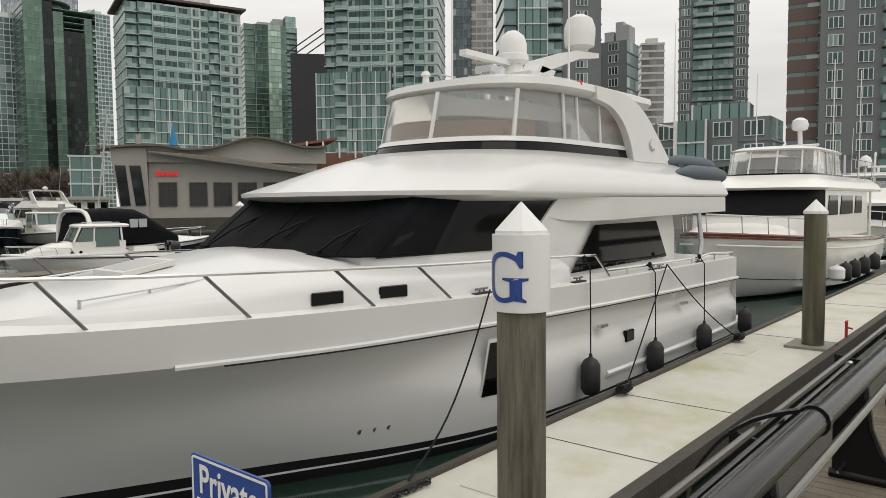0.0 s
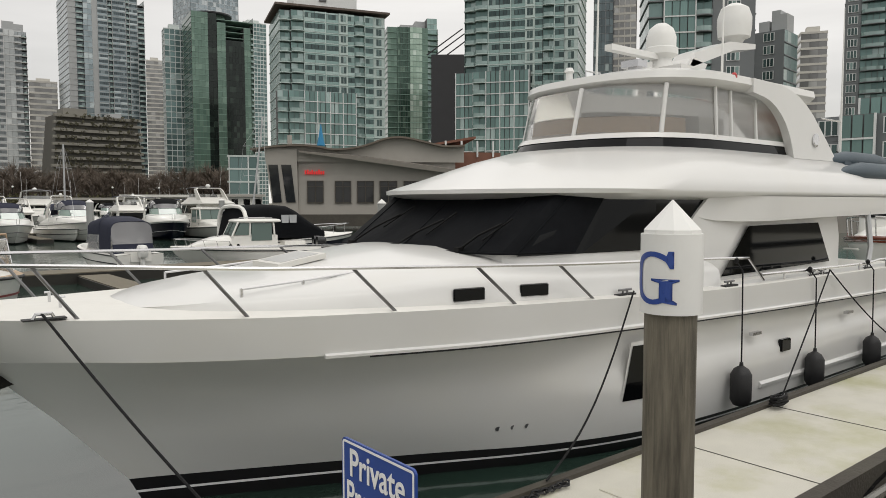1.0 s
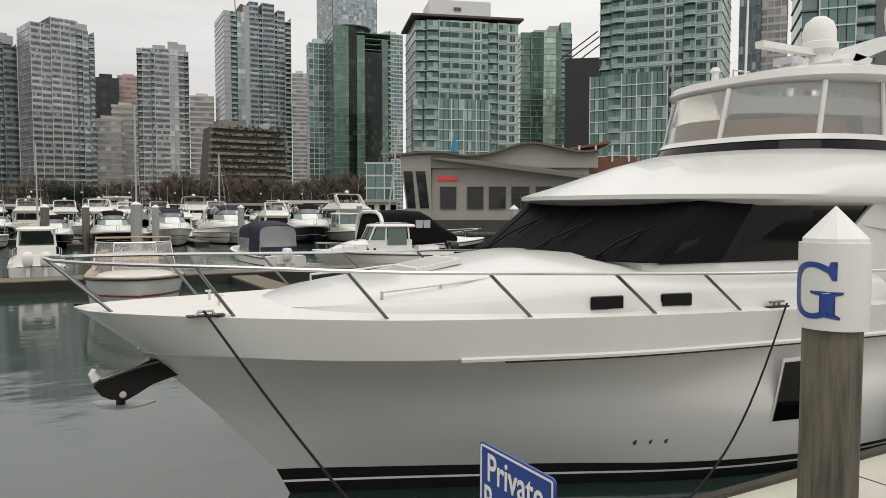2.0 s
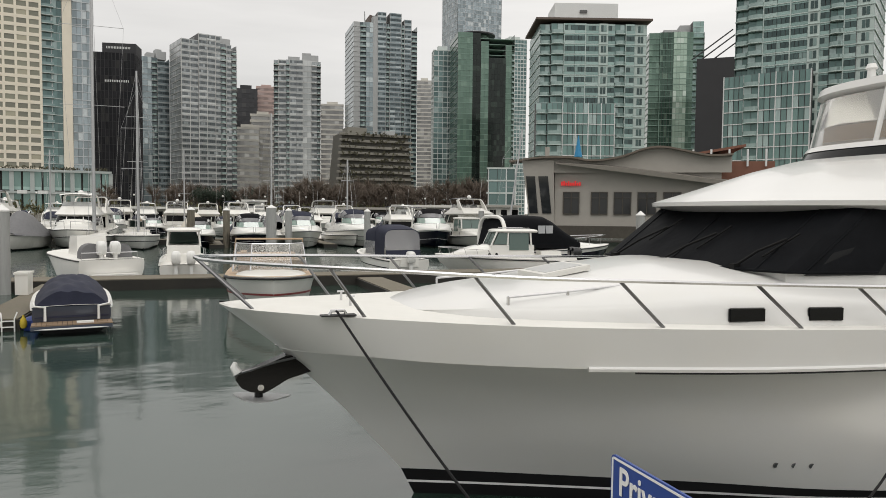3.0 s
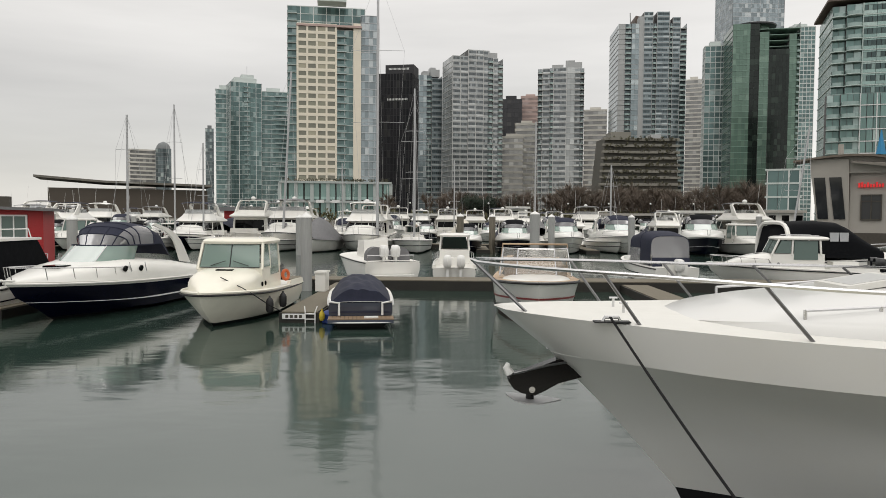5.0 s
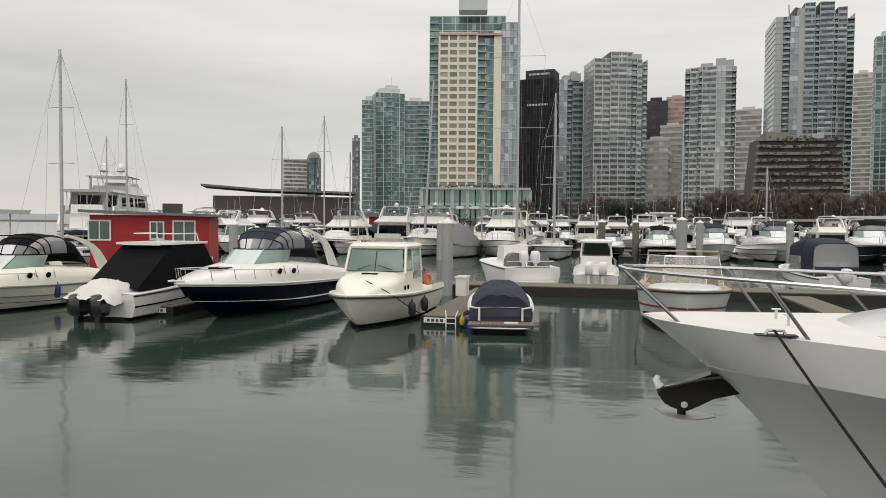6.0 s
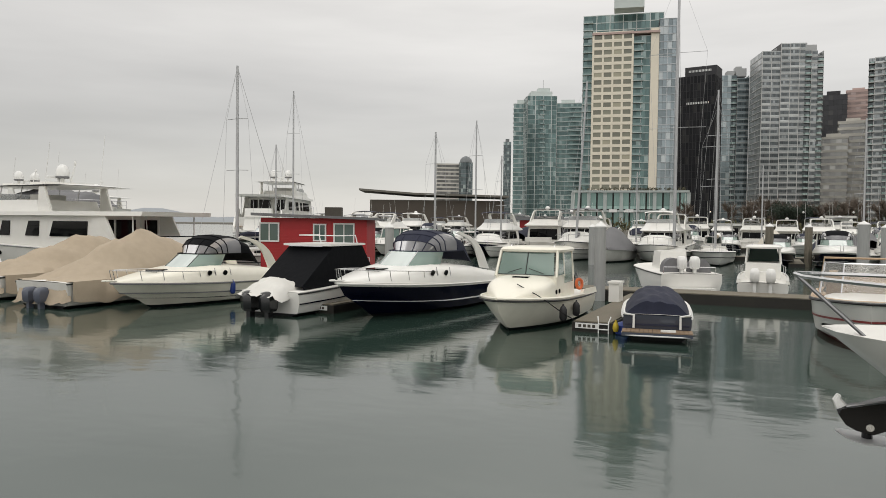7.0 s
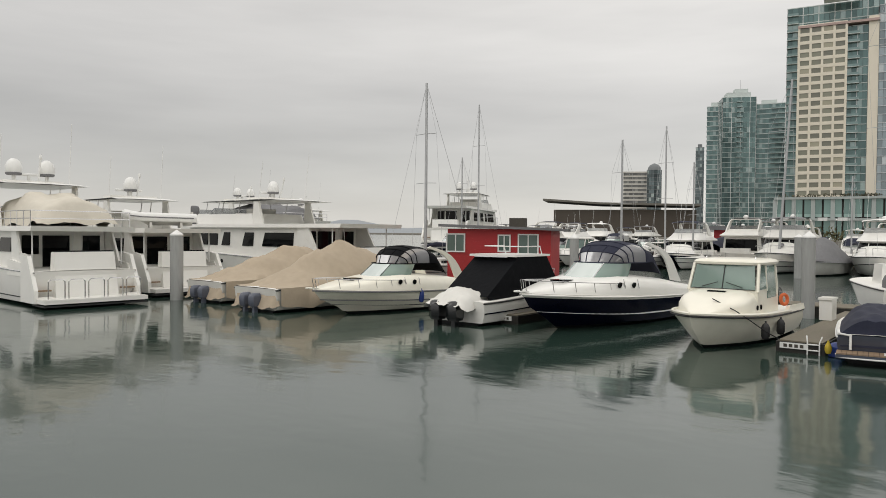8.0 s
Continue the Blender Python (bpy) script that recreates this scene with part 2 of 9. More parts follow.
# ---- building helpers ----
def box(bm, x0, y0, z0, x1, y1, z1, m=None):
    vs = [bm.verts.new((m @ Vector(p)) if m else p) for p in
          ((x0, y0, z0), (x1, y0, z0), (x1, y1, z0), (x0, y1, z0), (x0, y0, z1), (x1, y0, z1), (x1, y1, z1), (x0, y1, z1))]
    for f in ((3, 2, 1, 0), (4, 5, 6, 7), (0, 1, 5, 4), (1, 2, 6, 5), (2, 3, 7, 6), (3, 0, 4, 7)):
        bm.faces.new([vs[i] for i in f])
    return vs


def loft(bm, rings, closed=True, caps=True):
    """A skin over rings of equal count."""
    rows = [[bm.verts.new(p) for p in r] for r in rings]
    n = len(rows[0])
    for a, b in zip(rows, rows[1:]):
        for i in range(n if closed else n - 1):
            j = (i + 1) % n
            if (a[i].co - a[j].co).length < 1e-6 and (b[i].co - b[j].co).length < 1e-6:
                continue
            bm.faces.new((a[i], a[j], b[j], b[i]))
    if caps and closed:
        bm.faces.new(rows[0][::-1])
        bm.faces.new(rows[-1])
    return rows


def tube(bm, pts, r, seg=8, caps=True):
    """A round bar along points; r may be one radius or one for each point."""
    pts = [Vector(p) for p in pts]
    rs = r if isinstance(r, (list, tuple)) else [r] * len(pts)
    rings, side = [], None
    for i, p in enumerate(pts):
        d = (pts[min(i + 1, len(pts) - 1)] - pts[max(i - 1, 0)]).normalized()
        if side is None:
            side = d.orthogonal().normalized()
        side = (side - d * side.dot(d)).normalized()
        up = d.cross(side)
        rings.append([p + (side * math.cos(2 * math.pi * k / seg) + up * math.sin(2 * math.pi * k / seg)) * rs[i] for k in range(seg)])
    loft(bm, rings, True, caps)


def lathe(bm, prof, c=(0, 0, 0), seg=16):
    """A turned shape: prof is radius and height from bottom to top."""
    loft(bm, [[(c[0] + r * math.cos(2 * math.pi * k / seg), c[1] + r * math.sin(2 * math.pi * k / seg), c[2] + z) for k in range(seg)] for r, z in prof])


def curve_through(pts, n):
    """n points of a smooth line through pts, evenly spaced along it."""
    p = np.array(pts, float)
    q = np.vstack([2 * p[0] - p[1], p, 2 * p[-1] - p[-2]])
    out = []
    for i in range(1, len(q) - 2):
        for t in np.linspace(0, 1, 12, endpoint=False):
            a, b, c, d = q[i - 1], q[i], q[i + 1], q[i + 2]
            out.append(0.5 * ((2 * b) + (c - a) * t + (2 * a - 5 * b + 4 * c - d) * t * t + (3 * b - a - 3 * c + d) * t ** 3))
    out.append(p[-1])
    out = np.array(out)
    s = np.r_[0, np.cumsum(np.linalg.norm(np.diff(out, axis=0), axis=1))]
    return np.stack([np.interp(np.linspace(0, s[-1], n), s, out[:, k]) for k in range(out.shape[1])], 1)


def mesh_of(name, bm, material, smooth=False, bevel=0.0):
    if bevel:
        bmesh.ops.bevel(bm, geom=[e for e in bm.edges if len(e.link_faces) == 2 and e.calc_face_angle(0) > 0.6], offset=bevel, segments=2, affect="EDGES", clamp_overlap=True)
    bmesh.ops.recalc_face_normals(bm, faces=bm.faces)
    me = bpy.data.meshes.new(name)
    bm.to_mesh(me)
    bm.free()
    for mt in (material if isinstance(material, (list, tuple)) else [material]):
        me.materials.append(mt)
    if smooth:
        me.polygons.foreach_set("use_smooth", [True] * len(me.polygons))
        me.set_sharp_from_angle(angle=radians(smooth if smooth is not True else 40))
    return me


def part(name, bm, material, parent, label="", smooth=False, bevel=0.0):
    """Links a bmesh as one mesh object under a thing or a part."""
    ob = new(name, mesh_of(name, bm, material, smooth, bevel))
    ob.parent = parent
    return tagged(ob, label)


def piece(name, me, parent, m):
    """An alike piece on a shared mesh."""
    ob = new(name, me)
    ob.parent = parent
    ob.matrix_local = m
    return ob


def thing(name, label, category, m=None, group="", kind=""):
    ob = new(name)
    ob.empty_display_size = 0.2
    if m is not None:
        ob.matrix_world = m
    return tagged(ob, label, category, group, kind)


def solid(name, bm, material, label, category="", kind="", smooth=False, bevel=0.0, group=""):
    return tagged(new(name, mesh_of(name, bm, material, smooth, bevel)), label, category, group, kind)


def B():
    return bmesh.new()

# ---- the setting: water, docks, quay ----
bm = B()
R = 3600
ring0 = [bm.verts.new((R * math.cos(a), R * math.sin(a), 0)) for a in np.linspace(0, 2 * math.pi, 48, endpoint=False)]
bm.faces.new(ring0)
solid("water", bm, WATER, "calm grey-green harbour water with soft reflections", "water", "structure")

DOCK_Z, DOCK_NEAR, DOCK_FAR = 0.46, 2.95, 4.92
dock = tagged(new("dock"), "pale algae-stained concrete floating dock with timber rub edges", "dock", kind="structure")
slab = B()
box(slab, -1.2, DOCK_NEAR + 0.16, -0.25, 60, DOCK_FAR - 0.1, DOCK_Z - 0.03)
part("float", slab, CONCRETE, dock)
for y0, y1, mt in ((DOCK_NEAR, DOCK_NEAR + 0.16, DARK_TIMBER), (DOCK_FAR - 0.1, DOCK_FAR, DARK_TIMBER)):
    w = B()
    box(w, -1.2, y0, 0.12, 60, y1, DOCK_Z + 0.02)
    part("waler", w, mt, dock, bevel=0.015)

DECKING = surface("brown_dock_decking", (0.15, 0.13, 0.095), 0.75, vary=0.25, grain=5, stretch=(6, 1, 1), stain=(0.12, 0.12, 0.07), stain_amount=.5)
for x in (0.4, 4.9, 7.4, 9.8, 16, 22, 28, 35):
    w = B(); box(w, x - .006, DOCK_NEAR + .16, DOCK_Z - .029, x + .006, DOCK_FAR - .1, DOCK_Z - .024)
    part("joint", w, DARK_TIMBER, dock)
WET_FACE = surface("wet_black_dock_face", (0.016, 0.014, 0.011), 0.6, vary=0.4, grain=3, stain=(0.03, 0.03, 0.018))
# marina docks: main walkways along x, fingers along y
def marina_dock(x0, x1, y0, y1, fingers, out, deep, label):
    dk = tagged(new("floating_dock"), label, "dock", kind="structure")
    w = B(); box(w, x0, y0, -0.2, x1, y1, 0.42); part("float", w, WET_FACE, dk, bevel=0.02)
    w = B(); box(w, x0, y0 + .08, 0.42, x1, y1 - .08, 0.455); part("decking", w, DECKING, dk)
    for x in fingers:
        w = B(); box(w, x - 0.62, out, -0.1, x + 0.62, y0, 0.3); part("finger", w, WET_FACE, dk, bevel=0.02)
        w = B(); box(w, x - 0.56, out + .05, 0.3, x + 0.56, y0, 0.335); part("decking", w, DECKING, dk)
    return dk
far_dock = marina_dock(-62, 42, 32.0, 34.0, (-5.1, -14.9, -22.0, -27.2, 7.5), 22.0, 9, "dark weathered timber floating dock with finger berths")
for y in (75, 106, 134):
    marina_dock(-0.8 * y, 0.44 * y, y, y + 2.2, [x for x in range(int(-0.78 * y), int(0.42 * y), 10)], y - 9, 9, "distant timber floating dock with finger berths")

# two timber piles with white caps
def pile(name, label, x, y, r, top, mat, sleeve=None, capz=0.28):
    th = thing(name, label, "mooring pile", pose(x, y, 0))
    b = B()
    lathe(b, [(r, -1.0), (r, top - capz)], seg=14)
    part("post", b, mat, th, smooth=True)
    b = B()
    lathe(b, [(r + 0.02, top - capz), (r + 0.02, top - capz + 0.05), (0.004, top)], seg=10)
    part("cap", b, WHITE_PLASTIC, th, "white cone-shaped plastic cap")
    if sleeve:
        b = B()
        lathe(b, [(r + 0.035, sleeve), (r + 0.035, top - capz + 0.02), (r + 0.01, top - capz + 0.02), (r + 0.01, sleeve)], seg=28)
        part("sleeve", b, WHITE_PLASTIC, th, "white plastic sleeve round the pile", smooth=True)
    return th
pile("mooring_pile", "grey weathered timber pile with a white sleeve and cap", 4.85, 3.25, 0.2, 3.29, PILE_WOOD, 2.42)
pile("mooring_pile", "algae-stained steel pile with a white cone cap on the dock", 15.3, 3.45, 0.2, 3.3, PILE_STEEL)

PILE_GREY = surface("blue_grey_steel_pile", (0.34, 0.345, 0.335), 0.5, 0.1, vary=0.2, grain=3, stretch=(4, 4, .5))
# further piles of the marina
for x, y, r, top, mt in ((-6.9, 31.6, 0.25, 3.45, PILE_GREY), (-17.3, 31.7, 0.22, 3.3, PILE_GREY), (-31.3, 19.0, 0.3, 3.3, PILE_GREY), (-.1, 62.5, 0.3, 3.6, PILE_WOOD), (5.9, 58.5, 0.4, 3.8, PILE_GREY),
                         (-13.6, 60.5, 0.3, 3.4, PILE_GREY), (-33.5, 73.5, 0.25, 3.4, PILE_GREY), (14.6, 62.5, 0.28, 3.6, PILE_GREY), (30, 73.6, 0.3, 3.8, PILE_GREY), (8.0, 64.5, 0.3, 3.6, PILE_GREY),
                         (23.4, 34.3, 0.24, 3.5, PILE_GREY), (-42, 73.6, 0.3, 3.6, PILE_GREY), (2.9, 67.6, 0.3, 3.6, PILE_WOOD)):
    pile("mooring_pile", "stained mooring pile with a white cone cap", x, y, r, top, mt)

# the letter on the sleeve, wrapped round it
def letter(body, size, mat, thick=0.006, bold=0.0):
    cu = bpy.data.curves.new("letter", "FONT")
    cu.body, cu.size, cu.extrude, cu.align_x, cu.align_y = body, size, thick, "CENTER", "CENTER"
    cu.resolution_u = 4
    cu.offset = bold
    ob = bpy.data.objects.new("letter", cu)
    me = bpy.data.meshes.new_from_object(ob)
    bpy.data.objects.remove(ob)
    me.materials.clear()
    me.materials.append(mat)
    return me


def serif_g(w, h):
    """A broad serif capital G as flat polygons: swelling bowl, beak at the top, stem with its serif."""
    polys = []
    n = 28
    for i in range(n):
        q = []
        for k in (i, i + 1):
            a = radians(48 + 262 * k / n)
            swell = .055 + .17 * max(0, -math.cos(a)) ** 1.4
            q.append(((.5 * w * math.cos(a), .5 * h * math.sin(a)), (.5 * w * math.cos(a) * (1 - 2 * swell), .5 * h * math.sin(a) * (1 - .17 - .1 * abs(math.cos(a))))))
        polys.append([q[0][0], q[1][0], q[1][1], q[0][1]])
    polys.append([(.3 * w, .5 * h), (.4 * w, .5 * h), (.4 * w, .18 * h), (.33 * w, .18 * h), (.24 * w, .34 * h)])
    polys.append([(.14 * w, -.06 * h), (.38 * w, -.06 * h), (.38 * w, -.42 * h), (.3 * w, -.43 * h), (.14 * w, -.44 * h)])
    polys.append([(-.02 * w, -.02 * h), (.5 * w, -.02 * h), (.5 * w, -.055 * h), (.38 * w, -.09 * h), (.14 * w, -.09 * h), (-.02 * w, -.055 * h)])
    polys.append([(.33 * w, -.38 * h), (.46 * w, -.46 * h), (.46 * w, -.5 * h), (.2 * w, -.46 * h)])
    return polys


pile_a = bpy.data.objects["mooring_pile"]
RS = 0.2 + 0.035 + 0.004
toward = math.atan2(-3.25, -4.85) - 0.64
bmx = B()
for k, poly in enumerate(serif_g(.42, .4)):
    bmx.faces.new([bmx.verts.new((x, y, 0)) for x, y in poly])
bmesh.ops.triangulate(bmx, faces=bmx.faces)
bmesh.ops.subdivide_edges(bmx, edges=[e for e in bmx.edges if e.calc_length() > .04], cuts=3)
for v in bmx.verts:
    a = toward + v.co.x / RS
    v.co = (RS * math.cos(a), RS * math.sin(a), 2.70 + v.co.y)
bmesh.ops.solidify(bmx, geom=bmx.faces, thickness=.003)
part("letter", bmx, BLUE_SIGN, pile_a, "dark blue serif capital letter G")
# blue sign on a post
sg = thing("sign", "blue sign with white border and lettering on a post", "sign", pose(2.32, 3.58, 1.78, 0, 0, -90))
def rounded_plate(w, h, r, y0, y1, inner=None):
    """A plate with rounded corners hanging below z = 0, or a frame of it."""
    def ring(d):
        out = []
        for cx, cz, a0 in ((w / 2 - r, -r, 0), (-w / 2 + r, -r, 90), (-w / 2 + r, -h + r, 180), (w / 2 - r, -h + r, 270)):
            for k in range(5):
                a_ = radians(a0 + 22.5 * k)
                out.append((cx + (r - d) * math.cos(a_), cz + (r - d) * math.sin(a_)))
        return out
    bb = B()
    if inner is None:
        loft(bb, [[(x, y, z) for x, z in ring(0)] for y in (y0, y1)])
    else:
        o, i = ring(inner[0]), ring(inner[1])
        loft(bb, [[(x, y1, z) for x, z in o], [(x, y0, z) for x, z in o], [(x, y0, z) for x, z in i], [(x, y1, z) for x, z in i]], True, False)
    return bb


part("plate", rounded_plate(.78, .56, .035, -.008, .008), BLUE_SIGN, sg)
part("border", rounded_plate(.78, .56, .035, -.0115, -.0075, (.012, .026)), WHITE_SIGN, sg, "thin white border line")
for k, word in enumerate(("Private", "Property")):
    me = letter(word, 0.25, WHITE_SIGN, .002, .003)
    xs = [v.co.x for v in me.vertices]
    o = new("lettering", me); o.parent = sg
    o.matrix_local = pose(0, -.0125, -.15 - .21 * k, 90, 0, 0) @ Matrix.Diagonal((.66 / (max(xs) - min(xs)) * (.88 if k == 0 else 1), 1, 1, 1))
b = B(); tube(b, [(0, .03, -1.5), (0, .03, -.05)], .03, 8); part("post", b, ALUMINIUM, sg, smooth=True)
# dock furniture: hatch plates, pile guide, water tap, chain
for x, y in ((5.85, 4.25), (13.9, 4.4)):
    th = thing("hatch_plate", "pale square access hatch set in the dock", "hatch", pose(x, y, DOCK_Z - .03))
    b = B(); box(b, -.3, -.22, 0, .3, .22, .012); part("lid", b, CONCRETE, th)
th = thing("pile_guide", "steel guide plate round the pile foot", "plate", pose(15.3, 3.45, DOCK_Z - .03))
b = B(); box(b, -.42, -.42, 0, .42, .42, .05); part("plate", b, STONE_PLATE, th, bevel=.01)
th = thing("water_tap", "small red standpipe tap on the dock edge", "tap", pose(16.5, 3.1, DOCK_Z))
b = B(); tube(b, [(0, 0, -.02), (0, 0, .34)], .03, 8); tube(b, [(-.09, 0, .34), (.09, 0, .34)], .022, 6); tube(b, [(0, 0, .22), (0, -.12, .2)], .02, 6); part("pipe", b, RED_PAINT, th, smooth=True)
th = thing("mooring_chain", "rusty chain lying on the dock edge", "chain", pose(5.0, 4.72, DOCK_Z))
rr = random.Random(3)
for k in range(14):
    b = B(); tube(b, [(.05 * math.cos(a), .025 * math.sin(a), 0) for a in np.linspace(0, 6.28, 9)], .012, 5)
    bmesh.ops.transform(b, matrix=pose(-.35 + k * .055, rr.uniform(-.03, .03), .015, 70 if k % 2 else 10, 0, rr.uniform(-20, 20)), verts=b.verts)
    part("link", b, BLACK_STEEL, th)

# the quay under the camera, its plank walk and the black pipe rail
b = B(); box(b, -40, -60, -1.0, 70, 0.75, 0.62)
quay = solid("quay", b, CONCRETE, "grey concrete quay edge with plank walk", "quay", "structure")
walkway = tagged(new("plank_walk"), "weathered plank walk beside the quay", "walkway", kind="structure")
b = B(); box(b, 1.5, -1.2, .4, 30, 1.62, .66); part("bearer", b, DARK_TIMBER, walkway)
b = B(); box(b, 0, 0, 0, .14, 2.8, .04); plank = mesh_of("plank", b, DOCK_WOOD)
for k in range(130):
    piece("plank", plank, walkway, pose(2.0 + k * .152, -1.18, .66))
WET_STEEL = surface("wet_grey_steel_tube", (0.16, 0.155, 0.14), 0.25, 0.7, vary=0.25, grain=14)
pr = thing("pipe_rail", "heavy wet black pipe rail with collars and curved brackets", "railing", pose(0, 0, 0))
bar0 = lambda nm, pts, r, mt=BLACK_STEEL, sg_=14: (lambda bb: (tube(bb, pts, r, sg_), part(nm, bb, mt, pr, smooth=True)))(B())
bar0("top_pipe", [(1.2, 1.0, 2.01), (30, 1.0, 2.01)], .08)
bar0("rail", [(1.2, 1.3, 1.915), (30, 1.3, 1.95)], .024, WET_STEEL, 8)
bar0("rail", [(1.2, 1.16, 1.95), (6.3, 1.16, 1.99)], .02, BLACK_STEEL, 8)
bar0("rail_end", [(6.28, 1.16, 1.99), (6.3, 1.16, 1.99), (6.35, 1.16, 1.99)], .03, CHROME, 8)
bar0("rail", [(1.2, .9, 1.86), (30, .9, 1.93)], .026, WET_STEEL, 8)
bar0("rail", [(1.2, 1.5, 1.3), (30, 1.5, 1.3)], .06, BLACK_STEEL, 8)
for x in (4.52, 7.4, 10.45, 13.5, 16.55, 19.6):
    bar0("collar", [(x - .03, 1.0, 2.01), (x + .03, 1.0, 2.01)], .094)
    if x == 4.52:
        # flat strap arching from the collar over the inner rails
        arc = curve_through([(.93, 2.06), (1.0, 2.08), (1.13, 2.05), (1.26, 2.0), (1.38, 1.935), (1.51, 1.82), (1.62, 1.68), (1.69, 1.56), (1.73, 1.48), (1.76, 1.2), (1.77, .7)], 18)
        b = B()
        loft(b, [[(x - .035, p[0], p[1]), (x + .035, p[0], p[1]), (x + .035, p[0] - .01, p[1] - .02), (x - .035, p[0] - .01, p[1] - .02)] for p in arc])
        part("bracket", b, BLACK_STEEL, pr, "curved black steel strap")
    b = B()
    pl = [(1.48, 1.86), (1.25, 1.82), (1.22, 1.6), (1.17, 1.2), (1.08, .98), (.95, .84), (.78, .76), (1.48, .74)]
    loft(b, [[(x + o, y_, z_) for y_, z_ in pl] for o in (-.012, .012)])
    part("gusset", b, BLACK_STEEL, pr)
    b = B(); tube(b, [(x, y_, z_) for y_, z_ in pl[1:7]], .028, 6); part("gusset_edge", b, BLACK_STEEL, pr, smooth=True)
    bar0("foot", [(x, 1.5, .74), (x, .6, .73)], .045)
    for y_, z_ in ((1.42, 1.0), (1.4, .8)):
        bar0("bolt", [(x - .03, y_, z_), (x - .16, y_, z_)], .014, CHROME, 6)
# dark filler box, added to black out the gap between the walk and the dock
b = B(); box(b, -1.2, 1.64, -.4, 60, 2.78, .2)
solid("gap_filler", b, DARK_TIMBER, "added dark filler box in the gap along the quay", "fendering", "structure")

# ---- boats: own axes, bow at x = 0, stern at x = L, waterline at z = 0 ----
def hull_lines(L, beam, zb, zs, rake, n=34, fine=0.5):
    """Sheer, middle, chine and keel of a planing hull as arrays of x, half breadth, height."""
    t = np.linspace(0, 1, n) ** 1.15
    body = 1 - np.clip(1 - t / fine, 0, 1) ** 2.3
    stern = 1 - 0.07 * np.clip((t - 0.6) / 0.4, 0, 1) ** 2
    sheer = np.stack([L * t, beam / 2 * body ** 0.8 * stern, zs + (zb - zs) * (1 - t) ** 1.6], 1)
    xs = 0.55 * rake
    entry = 1 - np.clip(1 - t / (fine + 0.12), 0, 1) ** 1.9
    zc = 0.13 + (0.3 * zb - 0.13) * np.clip(1 - t / 0.55, 0, 1) ** 1.6
    chine = np.stack([xs + (L * 0.985 - xs) * t, beam / 2 * 0.91 * entry * stern, zc], 1)
    mid = (sheer + chine) / 2
    mid[:, 0] -= 0.12 * rake * (1 - t) ** 8
    mid[:, 1] += beam * (0.022 * t - 0.02 * (1 - t) ** 3 * body)
    zk = -0.5 + (zc[0] + 0.5) * np.clip(1 - t / 0.26, 0, 1) ** 1.5
    keel = np.stack([xs + (L * 0.985 - xs) * t, 0 * t, zk], 1)
    return sheer, mid, chine, keel


def skin(bm, a, b, steps=1):
    for sgn in (-1, 1):
        loft(bm, [[(p[0], sgn * p[1], p[2]) for p in a * (1 - k / steps) + b * (k / steps)] for k in range(steps + 1)], False, False)


def across(bm, rows):
    loft(bm, [[(p[0], -p[1], p[2]), (p[0], p[1], p[2])] for p in rows], False, False)


def boat_hull(th, L, beam, zb, zs, rake, hull=None, bottom=None, upper=None, split=0.5, stripe=None, rub=None, fine=0.5, deck=None, bulwark=0.0, low_stripe=None, boot=0.1, stripe_at=.28):
    """Hull, bottom, transom, deck and rub rail. upper: another colour above split of the upper side."""
    hull, bottom, upper, deck = hull or GELCOAT, bottom or BLACK_PAINT, upper or hull or GELCOAT, deck or NONSKID
    sh, mi, ch, ke = hull_lines(L, beam, zb, zs, rake, fine=fine)
    cut = sh * (1 - split) + mi * split
    if upper is not hull:
        b = B(); skin(b, sh, cut); across(b, (sh[-1], cut[-1]))
        bmesh.ops.remove_doubles(b, verts=b.verts, dist=1e-4)
        part("topside", b, upper, th, smooth=True)
    else:
        cut = sh
    # the bottom paint begins a hand above the water
    f = np.clip((ch[:, 2] - boot) / np.maximum(ch[:, 2] - ke[:, 2], 1e-3), 0, 1)[:, None]
    bt = ch * (1 - f) + ke * f
    b = B(); skin(b, cut, mi); skin(b, mi, ch); skin(b, ch, bt)
    across(b, (cut[-1], mi[-1], ch[-1], bt[-1]))
    bmesh.ops.remove_doubles(b, verts=b.verts, dist=1e-4)
    part("hull", b, hull, th, smooth=30)
    b = B(); skin(b, bt, ke); across(b, (bt[-1], ke[-1]))
    bmesh.ops.remove_doubles(b, verts=b.verts, dist=1e-4)
    part("bottom", b, bottom, th, smooth=True)
    if stripe:
        a = mi * [1, 1, 1] + [0, 0.006, -.02]
        b = B(); skin(b, a, a + [0, 0, -0.045]); part("stripe", b, stripe, th)
    if low_stripe:
        a = ch * (1 - stripe_at) + mi * stripe_at
        a = a + [-.012, 0.012, 0.0]
        b = B(); skin(b, a + [0, .002, .05], a); part("stripe", b, low_stripe, th)
    b = B(); tube(b, [(p[0], -(p[1] + 0.01), p[2] - 0.05) for p in sh[::-1]] + [(p[0], p[1] + 0.01, p[2] - 0.05) for p in sh[1:]], 0.03, 6)
    part("rub_rail", b, rub or BLACK_RUBBER, th, smooth=True)
    b = B()
    loft(b, [[(p[0], k * p[1], p[2] - bulwark + 0.035 * (1 - k * k) * min(1, p[1])) for p in sh] for k in (-1, -0.5, 0, 0.5, 1)], False, False)
    part("deck", b, deck, th, smooth=True)
    return sh, ch, bt


def sheer_at(sh, x):
    return float(np.interp(x, sh[:, 0], sh[:, 1])), float(np.interp(x, sh[:, 0], sh[:, 2]))


